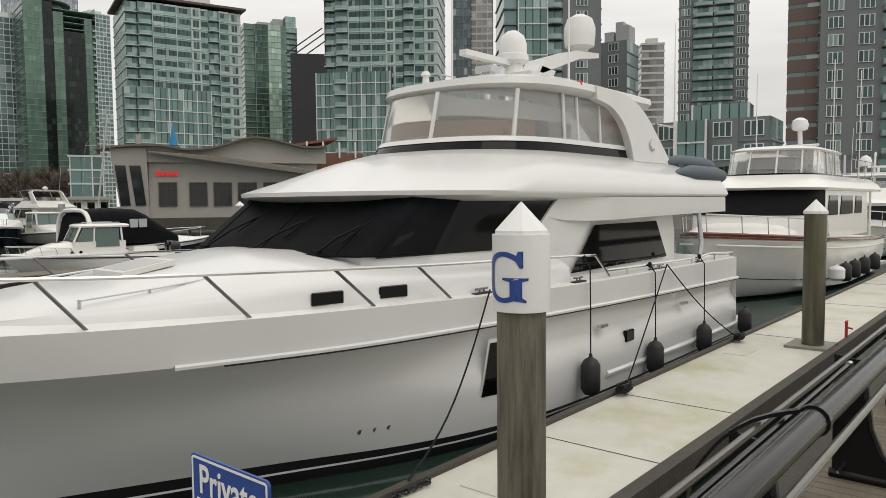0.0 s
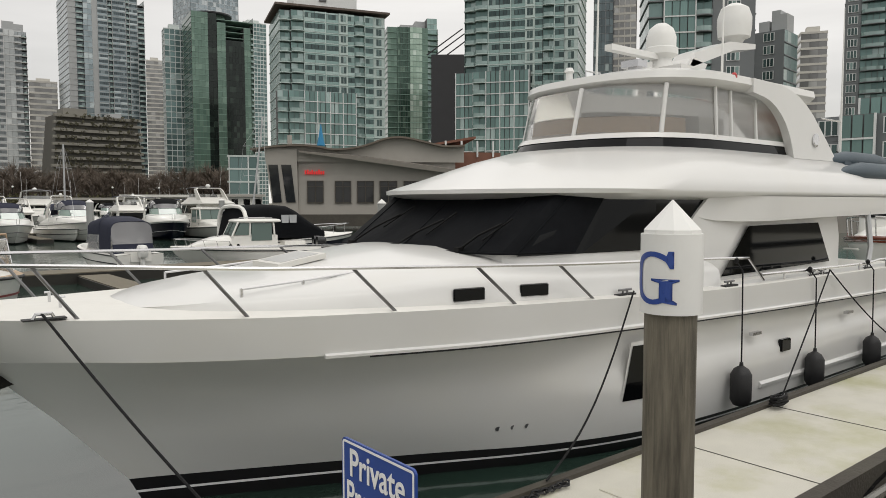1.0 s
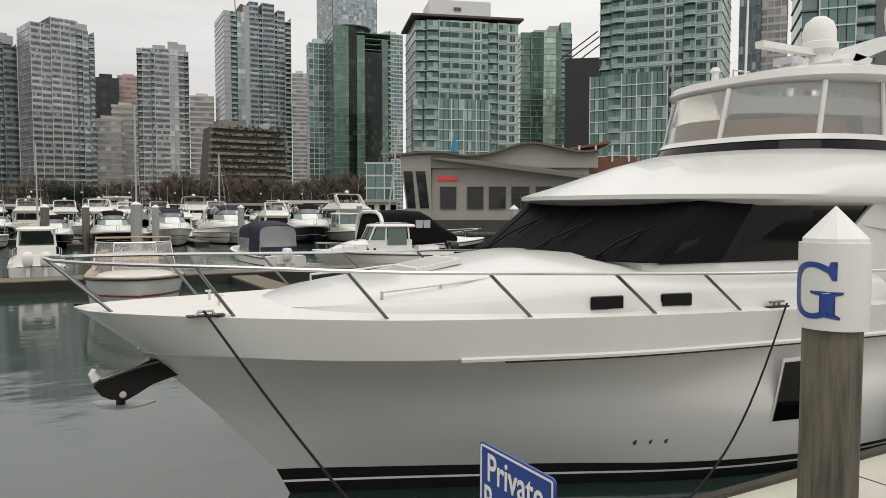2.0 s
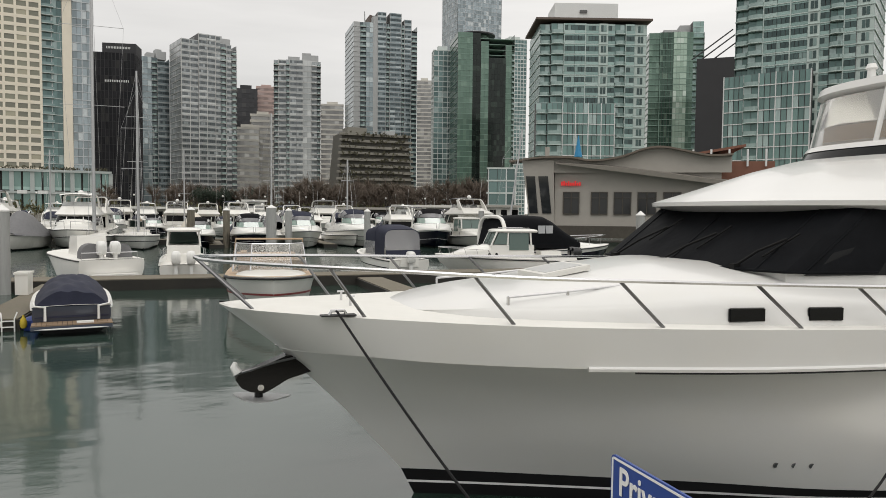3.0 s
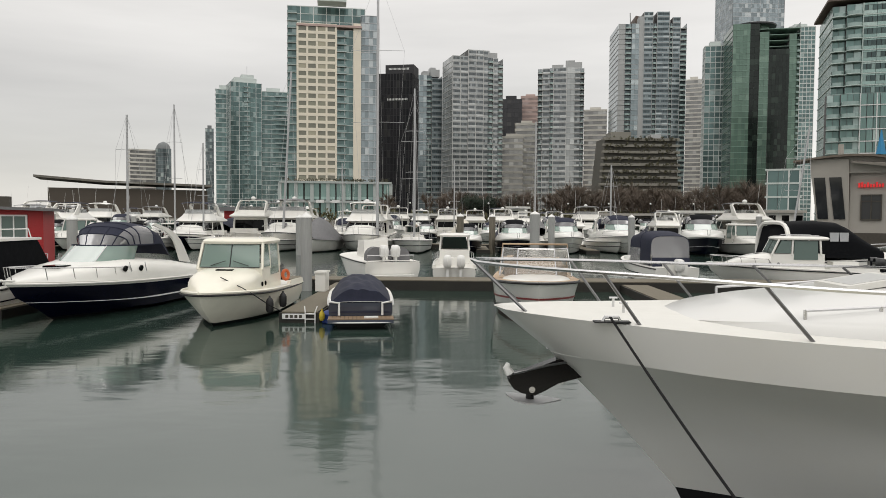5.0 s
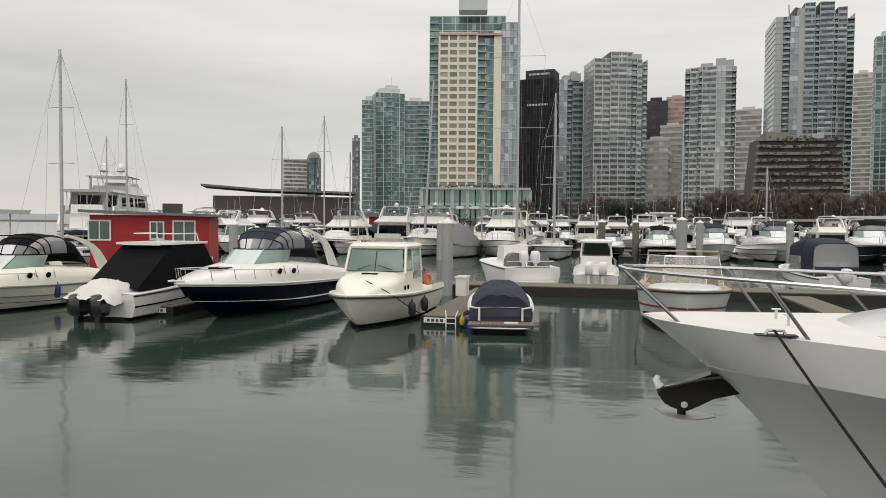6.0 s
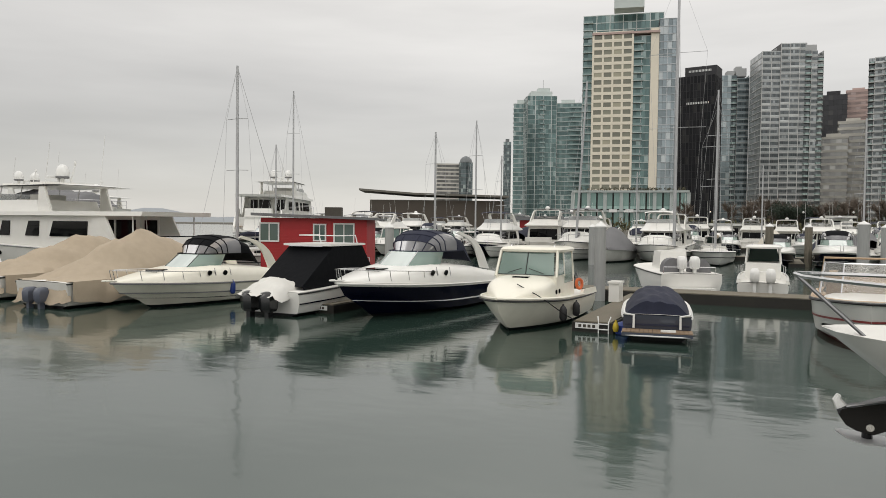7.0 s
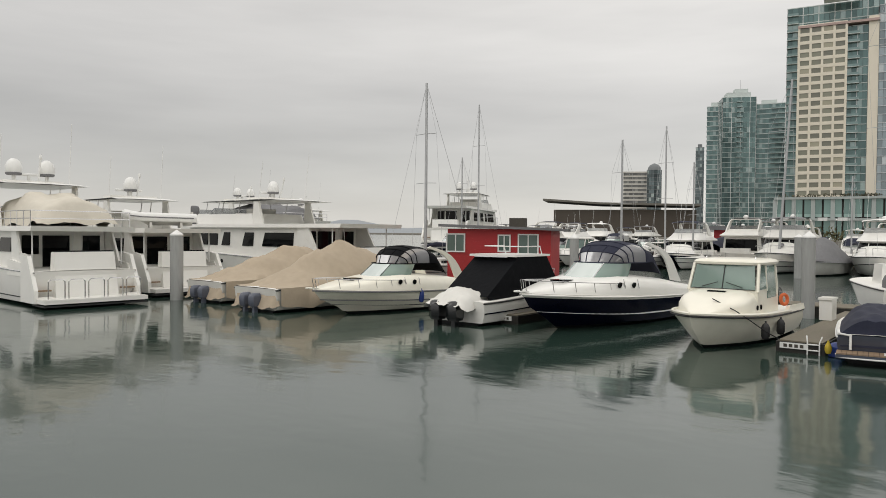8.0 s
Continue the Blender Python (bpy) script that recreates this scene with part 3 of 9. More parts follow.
def cabin(th, name, mat, x0, x1, half0, half1, z0, z1, rf=0.4, ra=0.1, tumble=0.1, bevel=0.06, label="", smooth=True):
    """A house: sloped front (rf), sloped back (ra), half widths fore and aft, sides leaning in by tumble."""
    b = B()
    lo = [(x0, -half0, z0), (x1, -half1, z0), (x1, half1, z0), (x0, half0, z0)]
    hi = [(x0 + rf, -half0 + tumble, z1), (x1 - ra, -half1 + tumble, z1), (x1 - ra, half1 - tumble, z1), (x0 + rf, half0 - tumble, z1)]
    loft(b, [lo, hi])
    return part(name, b, mat, th, label, smooth=smooth, bevel=bevel)


def panel(th, name, mat, pts, thick=0.012, label=""):
    """A flat pane or plate through pts, with thickness on both sides."""
    p = [Vector(q) for q in pts]
    nrm = (p[1] - p[0]).cross(p[2] - p[0]).normalized() * thick
    b = B()
    loft(b, [[q - nrm for q in p], [q + nrm for q in p]])
    return part(name, b, mat, th, label)


def side_panes(th, mat, spans, half, zlo, zhi, tumble=0.1, lean=0.05, name="window"):
    """The same windows on both sides; half is the half width at zlo."""
    for x0, x1 in spans:
        for s in (-1, 1):
            panel(th, name, mat, [(x0, s * half, zlo), (x1, s * half, zlo), (x1 - lean, s * (half - tumble), zhi), (x0 + lean, s * (half - tumble), zhi)])


def bar(th, name, pts, r, mat, label="", seg=6):
    b = B(); tube(b, pts, r, seg)
    return part(name, b, mat, th, label, smooth=True)


def rail_on(th, sh, x0, x1, h=0.55, inset=0.08, posts=6, lean=-0.12, r=0.014, mat=None, mid=False):
    """A bow rail over the sheer line on both sides, with its posts."""
    mat = mat or CHROME
    xs = np.linspace(x0, x1, 16)
    for s in (-1, 1):
        top = []
        for x in xs:
            w, z = sheer_at(sh, x)
            top.append((x + lean, s * max(0.02, w - inset), z + h))
        w, z = sheer_at(sh, x1)
        bar(th, "bow_rail", top + [(x1 + 0.15, s * (w - inset), z)], r, mat)
        if mid:
            bar(th, "bow_rail", [(p[0] - lean / 2, p[1], p[2] - h / 2) for p in top], r * 0.8, mat)
        for x in np.linspace(x0, x1, posts):
            w, z = sheer_at(sh, x)
            bar(th, "stanchion", [(x, s * max(0.02, w - inset), z), (x + lean, s * max(0.02, w - inset), z + h)], r * 0.9, mat)


def outboard(th, x, y, z, mat=None, s=1.0):
    """An outboard engine with cowl, leg and propeller."""
    b = B()
    loft(b, [[(x + dx * s, y + dy * s, z + h * s) for dx, dy in ((-.12 * k, -.17 * k), (.3 * k, -.19 * k), (.42 * k, 0), (.3 * k, .19 * k), (-.12 * k, .17 * k))] for h, k in ((0.1, .8), (.2, 1), (.5, 1.05), (.66, .85), (.7, .5))])
    cowl = part("outboard", b, mat or OUTBOARD, th, "black outboard engine", smooth=50)
    b = B(); box(b, x - .02 * s, y - .07 * s, z - .55 * s, x + .2 * s, y + .07 * s, z + .12 * s)
    part("engine_leg", b, mat or OUTBOARD, cowl, bevel=0.02)


def fender(x, y, ztop, mat=None, r=0.11, h=0.45, rope_z=None, lean=0.0, label="black cylindrical fender hanging on a rope"):
    th = thing("fender", label, "fender", pose(x, y, ztop), "fenders")
    b = B(); lathe(b, [(0.02, -h), (r * .7, -h + .02), (r, -h + .1), (r, -.1), (r * .7, -.02), (.03, .03), (.025, .08)], seg=14)
    part("body", b, mat or BLACK_RUBBER, th, smooth=True)
    if rope_z:
        bar(th, "rope", [(0, 0, .06), (0.01, .01, (rope_z - ztop) * .5), (0, .015, rope_z - ztop - .14), (0, lean, rope_z - ztop)], 0.011, ROPE_BLACK)
        b = B(); lathe(b, [(.01, -.05), (.035, -.02), (.04, .02), (.015, .05)], (0, lean, rope_z - ztop), 8); part("knot", b, ROPE_BLACK, th, smooth=True)
    return th


def foredeck(th, sh, x0, x1, rise, mat=None, inset=0.12, name="cabin_top"):
    """A cambered cabin top growing out of the foredeck."""
    rings = []
    for x in np.linspace(x0, x1, 12):
        w, z = sheer_at(sh, x)
        k = ((x - x0) / (x1 - x0)) ** 0.8
        w = max(0.03, w - inset - 0.1 * k)
        rings.append([(x, s * w * f, z + rise * k * g) for s, f, g in ((-1, 1, 0), (-1, .93, .45), (-1, .75, .8), (-1, .35, 1), (1, .35, 1), (1, .75, .8), (1, .93, .45), (1, 1, 0))])
    b = B(); loft(b, rings, False, False)
    loft(b, [rings[-1], [(p[0], p[1], sheer_at(sh, x1)[1]) for p in rings[-1]]], False, False)
    part(name, b, mat or GELCOAT, th, smooth=50)


def windscreen(th, x0, half, z0, rise, rake, sweep=0.9, glass=None, frame=None):
    """A wrap-round windscreen in three panes with a frame."""
    glass, frame = glass or GREEN_GLASS, frame or CHROME
    f = [(x0, -half * .55), (x0, half * .55), (x0 + sweep, half), (x0 + sweep + .5, half * 1.02)]
    f = [(x0 + sweep + .5, -half * 1.02), (x0 + sweep, -half)] + f
    top = [(x + rake, y * .9, z0 + rise) for x, y in f]
    for i in range(len(f) - 1):
        panel(th, "windscreen_pane", glass, [(f[i][0], f[i][1], z0), (f[i + 1][0], f[i + 1][1], z0), top[i + 1], top[i]], 0.008)
    bar(th, "windscreen_frame", top, 0.022, frame)
    for (x, y), q in zip(f, top):
        bar(th, "windscreen_post", [(x, y, z0), q], 0.018, frame)
    return top


def canopy(th, x0, x1, half, z0, z1, mat, label, clear=True, front=0.3, aft=0.2, name="canopy"):
    """A canvas top with curved roof and clear side windows on hoops."""
    rings = []
    for i, x in enumerate(np.linspace(x0, x1, 9)):
        k = i / 8
        lift = math.sin(math.pi * (0.25 + 0.6 * k)) 
        zt = z0 + (z1 - z0) * (0.72 + 0.28 * lift)
        zl = z0 + (z1 - z0) * (0.72 if clear else 0.0)
        rings.append([(x, -half, zl), (x, -half * .93, zt - .1), (x, -half * .6, zt), (x, half * .6, zt), (x, half * .93, zt - .1), (x, half, zl)])
    b = B(); loft(b, rings, False, False)
    if not clear:
        loft(b, [rings[0], [(x0 - front, y, z0) for _, y, _ in rings[0]]], False, False)
        loft(b, [rings[-1], [(x1 + aft, y, z0) for _, y, _ in rings[-1]]], False, False)
    part(name, b, mat, th, label, smooth=50)
    if clear:
        for s in (-1, 1):
            panel(th, "clear_curtain", SMOKED, [(x0 - front, s * half, z0), (x1 + aft, s * half, z0), (x1, s * half, z0 + (z1 - z0) * .74), (x0, s * half, z0 + (z1 - z0) * .74)], 0.006)
        panel(th, "clear_curtain", SMOKED, [(x0 - front, -half, z0), (x0 - front, half, z0), (x0, half, z0 + (z1 - z0) * .74), (x0, -half, z0 + (z1 - z0) * .74)], 0.006)
        for x in np.linspace(x0, x1, 4):
            k = (x - x0) / (x1 - x0)
            zt = z0 + (z1 - z0) * (0.72 + 0.28 * math.sin(math.pi * (.25 + .6 * k)))
            bar(th, "hoop", [(x - front * (1 - k) * .6, -half * 1.01, z0), (x, -half * .95, zt - .1), (x, -half * .6, zt + .012), (x, half * .6, zt + .012), (x, half * .95, zt - .1), (x - front * (1 - k) * .6, half * 1.01, z0)], 0.022, mat)


def leafy(bm, rnd, c, r, n, size):
    """Small crossed leaf clumps scattered in an uneven ball."""
    for _ in range(n):
        v = Vector((rnd.gauss(0, 1), rnd.gauss(0, 1), rnd.gauss(0, .8)))
        p = c + v.normalized() * r * rnd.random() ** .4
        m = Matrix.Translation(p) @ Euler((rnd.uniform(0, 6), rnd.uniform(0, 6), rnd.uniform(0, 6))).to_matrix().to_4x4()
        s = size * rnd.uniform(.5, 1.2)
        vs = [bm.verts.new(m @ Vector(q)) for q in ((-s, 0, 0), (0, -s * .45, s * .2), (s, 0, 0), (0, s * .45, -s * .2))]
        bm.faces.new(vs)


def at(x, y, heading):
    """A pose with the bow at x, y on the water; heading is the compass way the bow points, 0 along +y, 90 along +x."""
    return pose(x, y, 0, 0, 0, -90 - heading)


def plan(front, half, aft, z, n=9, rake=0.0, square=2.6):
    """A ring of a house: rounded front, straight sides, square aft."""
    out = []
    for i in range(n + 1):
        a = math.pi / 2 * i / n
        out.append((front[1] - (front[1] - front[0]) * math.cos(a) ** (2 / square), -half * math.sin(a) ** (2 / square), z))
    ring = out + [(aft, -half, z)]
    return [(x, -y, zz) for x, y, zz in ring[::-1][:-1]] + ring


# -- kinds of boat --
def express_cruiser(label, m, L=9.0, beam=2.9, hull=None, canvas=None, zb=1.45, group="", stripe=None, rails=6, deck=None, rise=1.0):
    """A sleek cruiser: coloured hull, one deck moulding, curved screen, dark-framed clear dome and a thin swept arch."""
    th = thing("cabin_cruiser", label, "boat", m, group)
    white = deck or GELCOAT
    sh, ch, wa = boat_hull(th, L, beam, zb, zb * .74, L * .25, hull or white, BLACK_PAINT, white, 0.3, None if hull else GREY_CANVAS, fine=0.5, stripe_at=.55 if hull else .28, low_stripe=stripe or (WHITE_SIGN if hull else NAVY), rub=white if hull else GREY_CANVAS)
    k = zb / 1.5 * rise
    cloth = canvas or NAVY_CANVAS
    prof = ((.012, .02), (.06, .12), (.15, .25), (.3, .47), (.42, .62), (.55, .64), (.75, .52), (.9, .36), (.98, .27))
    rings = []
    for x, h in prof:
        w, z = sheer_at(sh, L * x)
        h *= k
        w = max(.03, w - .01)
        rings.append([(L * x, s * max(.02, w - o * min(1, w)), z + h * g) for s, o, g in ((-1, 0, 0), (-1, .03, .3), (-1, .1, .68), (-1, .24, .93), (-1, .5, 1.02), (-1, .8, 1.06), (1, .8, 1.06), (1, .5, 1.02), (1, .24, .93), (1, .1, .68), (1, .03, .3), (1, 0, 0))])
    b = B(); loft(b, rings, False, False)
    loft(b, [rings[-1], [(p[0] + .1, p[1], sheer_at(sh, L)[1]) for p in rings[-1]]], False, False)
    part("deck_moulding", b, white, th, smooth=60)
    z = sheer_at(sh, L * .45)[1] + .6 * k
    half = beam / 2 - .4
    # windscreen: one curved sweep split into three panes
    def screen(u, v):
        a = radians(-88 + 176 * u)
        x = L * (.49 - .17 * math.cos(a) ** .8) + v * L * .085 * (.45 + .55 * math.cos(a))
        return (x, half * (1.03 - .07 * v) * math.copysign(abs(math.sin(a)) ** .75, a), z - .05 + .5 * k * v)
    for u0, u1 in ((0, .36), (.36, .64), (.64, 1)):
        b = B(); loft(b, [[screen(u0 + (u1 - u0) * i / 6, v) for i in range(7)] for v in (0, .5, 1)], False, False)
        part("windscreen_pane", b, PALE_GREEN, th, smooth=60)
    fr = CHROME if hull else BLACK_RUBBER
    bar(th, "windscreen_frame", [screen(i / 16, 1) for i in range(17)], .02, cloth)
    for u in (.36, .64):
        bar(th, "windscreen_post", [screen(u, 0), screen(u, 1)], .016, fr)
    # dome: clear panels in dark frames in front and at the sides, cloth on top and behind
    zc = z + .45 * k
    def dome(i, j):
        x, zt, f = ((.42, 0, .7), (.44, .38, .84), (.472, .6, .92), (.51, .72, .97), (.555, .76, 1.0), (.62, .68, 1.0))[i]
        a = radians(-90 + 180 * j / 12)
        return (L * x + L * .06 * (1 - math.cos(a)) * (1 - i / 5), half * f * math.copysign(abs(math.sin(a)) ** .8, a), zc + zt * k * max(0, math.cos(a)) ** .55)
    b = B(); loft(b, [[dome(i, j) for j in range(13)] for i in range(2)], False, False)
    for lo, hi in ((0, 4), (9, 13)):
        loft(b, [[dome(i, j) for j in range(lo, hi)] for i in range(1, 6)], False, False)
    part("clear_curtain", b, CURTAIN, th, "clear vinyl front and side curtains", smooth=60)
    b = B(); loft(b, [[dome(i, j) for j in range(3, 10)] for i in range(1, 6)], False, False)
    tail = [dome(5, j) for j in range(13)]
    loft(b, [tail, [(p[0] + L * .05, p[1] * 1.02, zc + (p[2] - zc) * .72) for p in tail], [(p[0] + L * .12, p[1] * 1.02, z - .1 + (p[2] - zc) * .25) for p in tail]], False, False)
    part("canopy", b, cloth, th, "canvas cockpit canopy", smooth=60)
    for i in ((0, 1, 2, 3, 5) if rails > 3 else (1, 3)):
        bar(th, "hoop", [dome(i, j) for j in range(13)], .024, cloth)
    if rails > 3:
        for j in (3, 5, 7, 9):
            bar(th, "curtain_seam", [dome(i, j) for i in range(3)], .02, cloth)
        for s in (-1, 1):
            bar(th, "curtain_hem", [(p[0], p[1] * 1.01, p[2]) for p in [dome(i, 12 if s > 0 else 0) for i in range(6)]], .024, cloth)
    for s in (-1, 1):
        b = B()
        outer = curve_through([(.88, z - .3 * k), (.8, zc + .1 * k), (.715, zc + .5 * k), (.61, zc + .72 * k)], 8)
        inner = curve_through([(.8, z - .22 * k), (.745, zc + .1 * k), (.675, zc + .47 * k), (.59, zc + .65 * k)], 8)
        loft(b, [[(L * q[0], s * (half * 1.04 + y), q[1]) for q, y in ((o_, 0), (i_, 0), (i_, .07), (o_, .07))] for o_, i_ in zip(outer, inner)])
        part("radar_arch", b, white, th, smooth=40)
        for x in ((.38, .47) if rails > 3 else ()):
            wx, zx = sheer_at(sh, L * x)
            b = B(); lathe(b, [(0.1, -.03), (.1, .02), (.07, .03)], seg=14)
            bmesh.ops.transform(b, matrix=pose(L * x, s * (wx - .06), zx + .34 * k, s * 78, 0, 0), verts=b.verts)
            part("porthole", b, DARK_GLASS, th)
            bar(th, "grab_rail", [(L * x + .3, s * (wx - .03), zx + .22 * k), (L * x + .3, s * (wx - .1), zx + .52 * k)], .014, CHROME)
    if rails:
        rail_on(th, sh, L * .015, L * .42, .42, posts=rails, lean=-.1, r=.016)
    if rails > 3:
        b = B(); box(b, L * .2, -.28, sheer_at(sh, L * .2)[1] + .3 * k, L * .26, .28, sheer_at(sh, L * .26)[1] + .46 * k); part("deck_hatch", b, DARK_GLASS, th, bevel=.02)
        bar(th, "bow_pulpit", [(L * .012, -.2, zb + .05), (-.25, -.1, zb + .06), (-.25, .1, zb + .06), (L * .012, .2, zb + .05)], .03, white)
    b = B(); box(b, L, -beam * .4, .18, L + .55, beam * .4, .28); part("swim_platform", b, white, th, bevel=0.03)
    return th


def pilothouse_boat(label, m, L=7.6, beam=2.6, mat=None, roof=2.5, group="", glass=None, rails=5, engine=None):
    """A fishing boat with a rounded foredeck trunk, a glazed pilothouse under a thick rounded roof, and an open cockpit."""
    mat = mat or CREAM
    th = thing("pilothouse_boat", label, "boat", m, group)
    sh, ch, wa = boat_hull(th, L, beam, 1.06, 0.8, L * .17, mat, BLACK_PAINT, mat, 0.5, None, fine=0.45)
    z = sheer_at(sh, L * .4)[1]
    half = beam / 2 - 0.33
    x0, x1, rk = L * .36, L * .68, .36
    zs = z + .7
    # trunk: superellipse sections growing to the foot of the screen
    rings = []
    for i in range(13):
        q = i / 12
        x = L * .09 + (x0 + .12 - L * .09) * q
        w, zz = sheer_at(sh, x)
        w = max(.05, (w - .2) * min(1, .55 + q))
        w = min(w, half)
        hh = (zs - zz) * (1 - (1 - q) ** 1.9)
        rings.append([(x, w * math.copysign(abs(math.cos(a)) ** .45, -math.cos(a)), zz + .01 + hh * math.sin(a) ** .5) for a in np.linspace(0, math.pi, 13)])
    b = B(); loft(b, rings, False, False); part("cabin_top", b, mat, th, smooth=60)
    cabin(th, "house_base", mat, x0 + .05, x1, half, half, z - .05, zs, 0.03, 0.0, 0.02)
    g = glass or GREEN_GLASS
    for s in (-1, 1):
        panel(th, "side_window", g, [(x0 + .2, s * half, zs + .02), (x0 + .92, s * half, zs + .02), (x0 + .96, s * (half - .08), roof - .06), (x0 + .16 + rk, s * (half - .08), roof - .06)])
        panel(th, "side_window", g, [(x0 + 1.06, s * half, z + .42), (x1 - .3, s * half, z + .42), (x1 - .3, s * (half - .08), roof - .06), (x0 + 1.1, s * (half - .08), roof - .06)])
        for a, b_ in ((x0 + .08, x0 + .06 + rk), (x0 + .98, x0 + 1.03), (x1 - .16, x1 - .2)):
            bar(th, "pillar", [(a, s * (half - .02), zs - .06), (b_, s * (half - .09), roof)], 0.05, mat)
        for x in ((.36, .41) if rails != 2 else ()):
            b = B(); lathe(b, [(0.075, -.02), (.075, .02), (.05, .03)], seg=12)
            bmesh.ops.transform(b, matrix=pose(L * x, s * half, z + .2, s * 90, 0, 0), verts=b.verts)
            part("porthole", b, DARK_GLASS, th)
        w, zz = sheer_at(sh, L * .85)
        panel(th, "cockpit_side", mat, [(L * .64, s * (w - .02), zz - .05), (L * .98, s * (w - .04), zz - .05), (L * .98, s * (w - .08), zz + .14), (L * .72, s * (w - .06), zz + .2)], 0.06)
    panel(th, "windscreen", g, [(x0 + .07, -half + .1, zs), (x0 + .07, half - .1, zs), (x0 + rk, half - .18, roof - .05), (x0 + rk, -half + .18, roof - .05)])
    bar(th, "mullion", [(x0 + .05, 0, zs), (x0 + rk - .02, 0, roof - .05)], 0.016, BLACK_RUBBER)
    if rails != 2:
        for s in (-1, 1):
            bar(th, "wiper", [(x0 + .03, s * .12, roof - .55), (x0 + .06, s * .6, zs + .06)], 0.012, BLACK_RUBBER)
        bar(th, "screen_gasket", [(x0 + .05, -half + .1, zs + .01), (x0 + .05, half - .1, zs + .01)], .014, BLACK_RUBBER)
        b = B(); box(b, x0 - .5, -.26, zs - .1, x0 - .2, .26, zs - .02); part("deck_hatch", b, DARK_GLASS, th, bevel=.015)
        for s in (-1, 1):
            bar(th, "roof_rail", [(x0 + .8, s * (half - .3), roof + .12), (x0 + .85, s * (half - .3), roof + .2), (x1 - .2, s * (half - .3), roof + .2), (x1 - .15, s * (half - .3), roof + .12)], .014, CHROME)
    b = B()
    loft(b, [[(xc + (lx - e) * math.copysign(abs(math.cos(a)) ** .35, math.cos(a)), (half + .03 - e) * math.copysign(abs(math.sin(a)) ** .35, math.sin(a)), zz) for a in np.linspace(0, 2 * math.pi, 33)[:-1]]
             for xc, lx, e, zz in (((x0 + .3 + x1 + .25) / 2, (x1 - x0 - .05) / 2 + .05, ee, roof + dz) for ee, dz in ((.12, -.04), (.02, -.02), (0, .05), (.06, .11), (.2, .14)))])
    part("roof", b, mat, th, "thick rounded roof", smooth=60)
    # pale band of the gunwale above a dark rub strake
    for s in (-1, 1):
        b = B(); tube(b, [(p[0], s * max(0, p[1] - .03), p[2] + .02) for p in sh[:26]], .045, 6); part("gunwale", b, mat, th, smooth=True)
    if rails:
        rail_on(th, sh, L * .04, L * .36, 0.42, posts=rails)
    b = B(); box(b, L * .75, -.45, .7, L * .9, .45, 1.25); part("cockpit_seat", b, mat, th, bevel=0.05)
    outboard(th, L + .05, -.32, 0.75, engine); outboard(th, L + .05, .32, 0.75, engine)
    return th


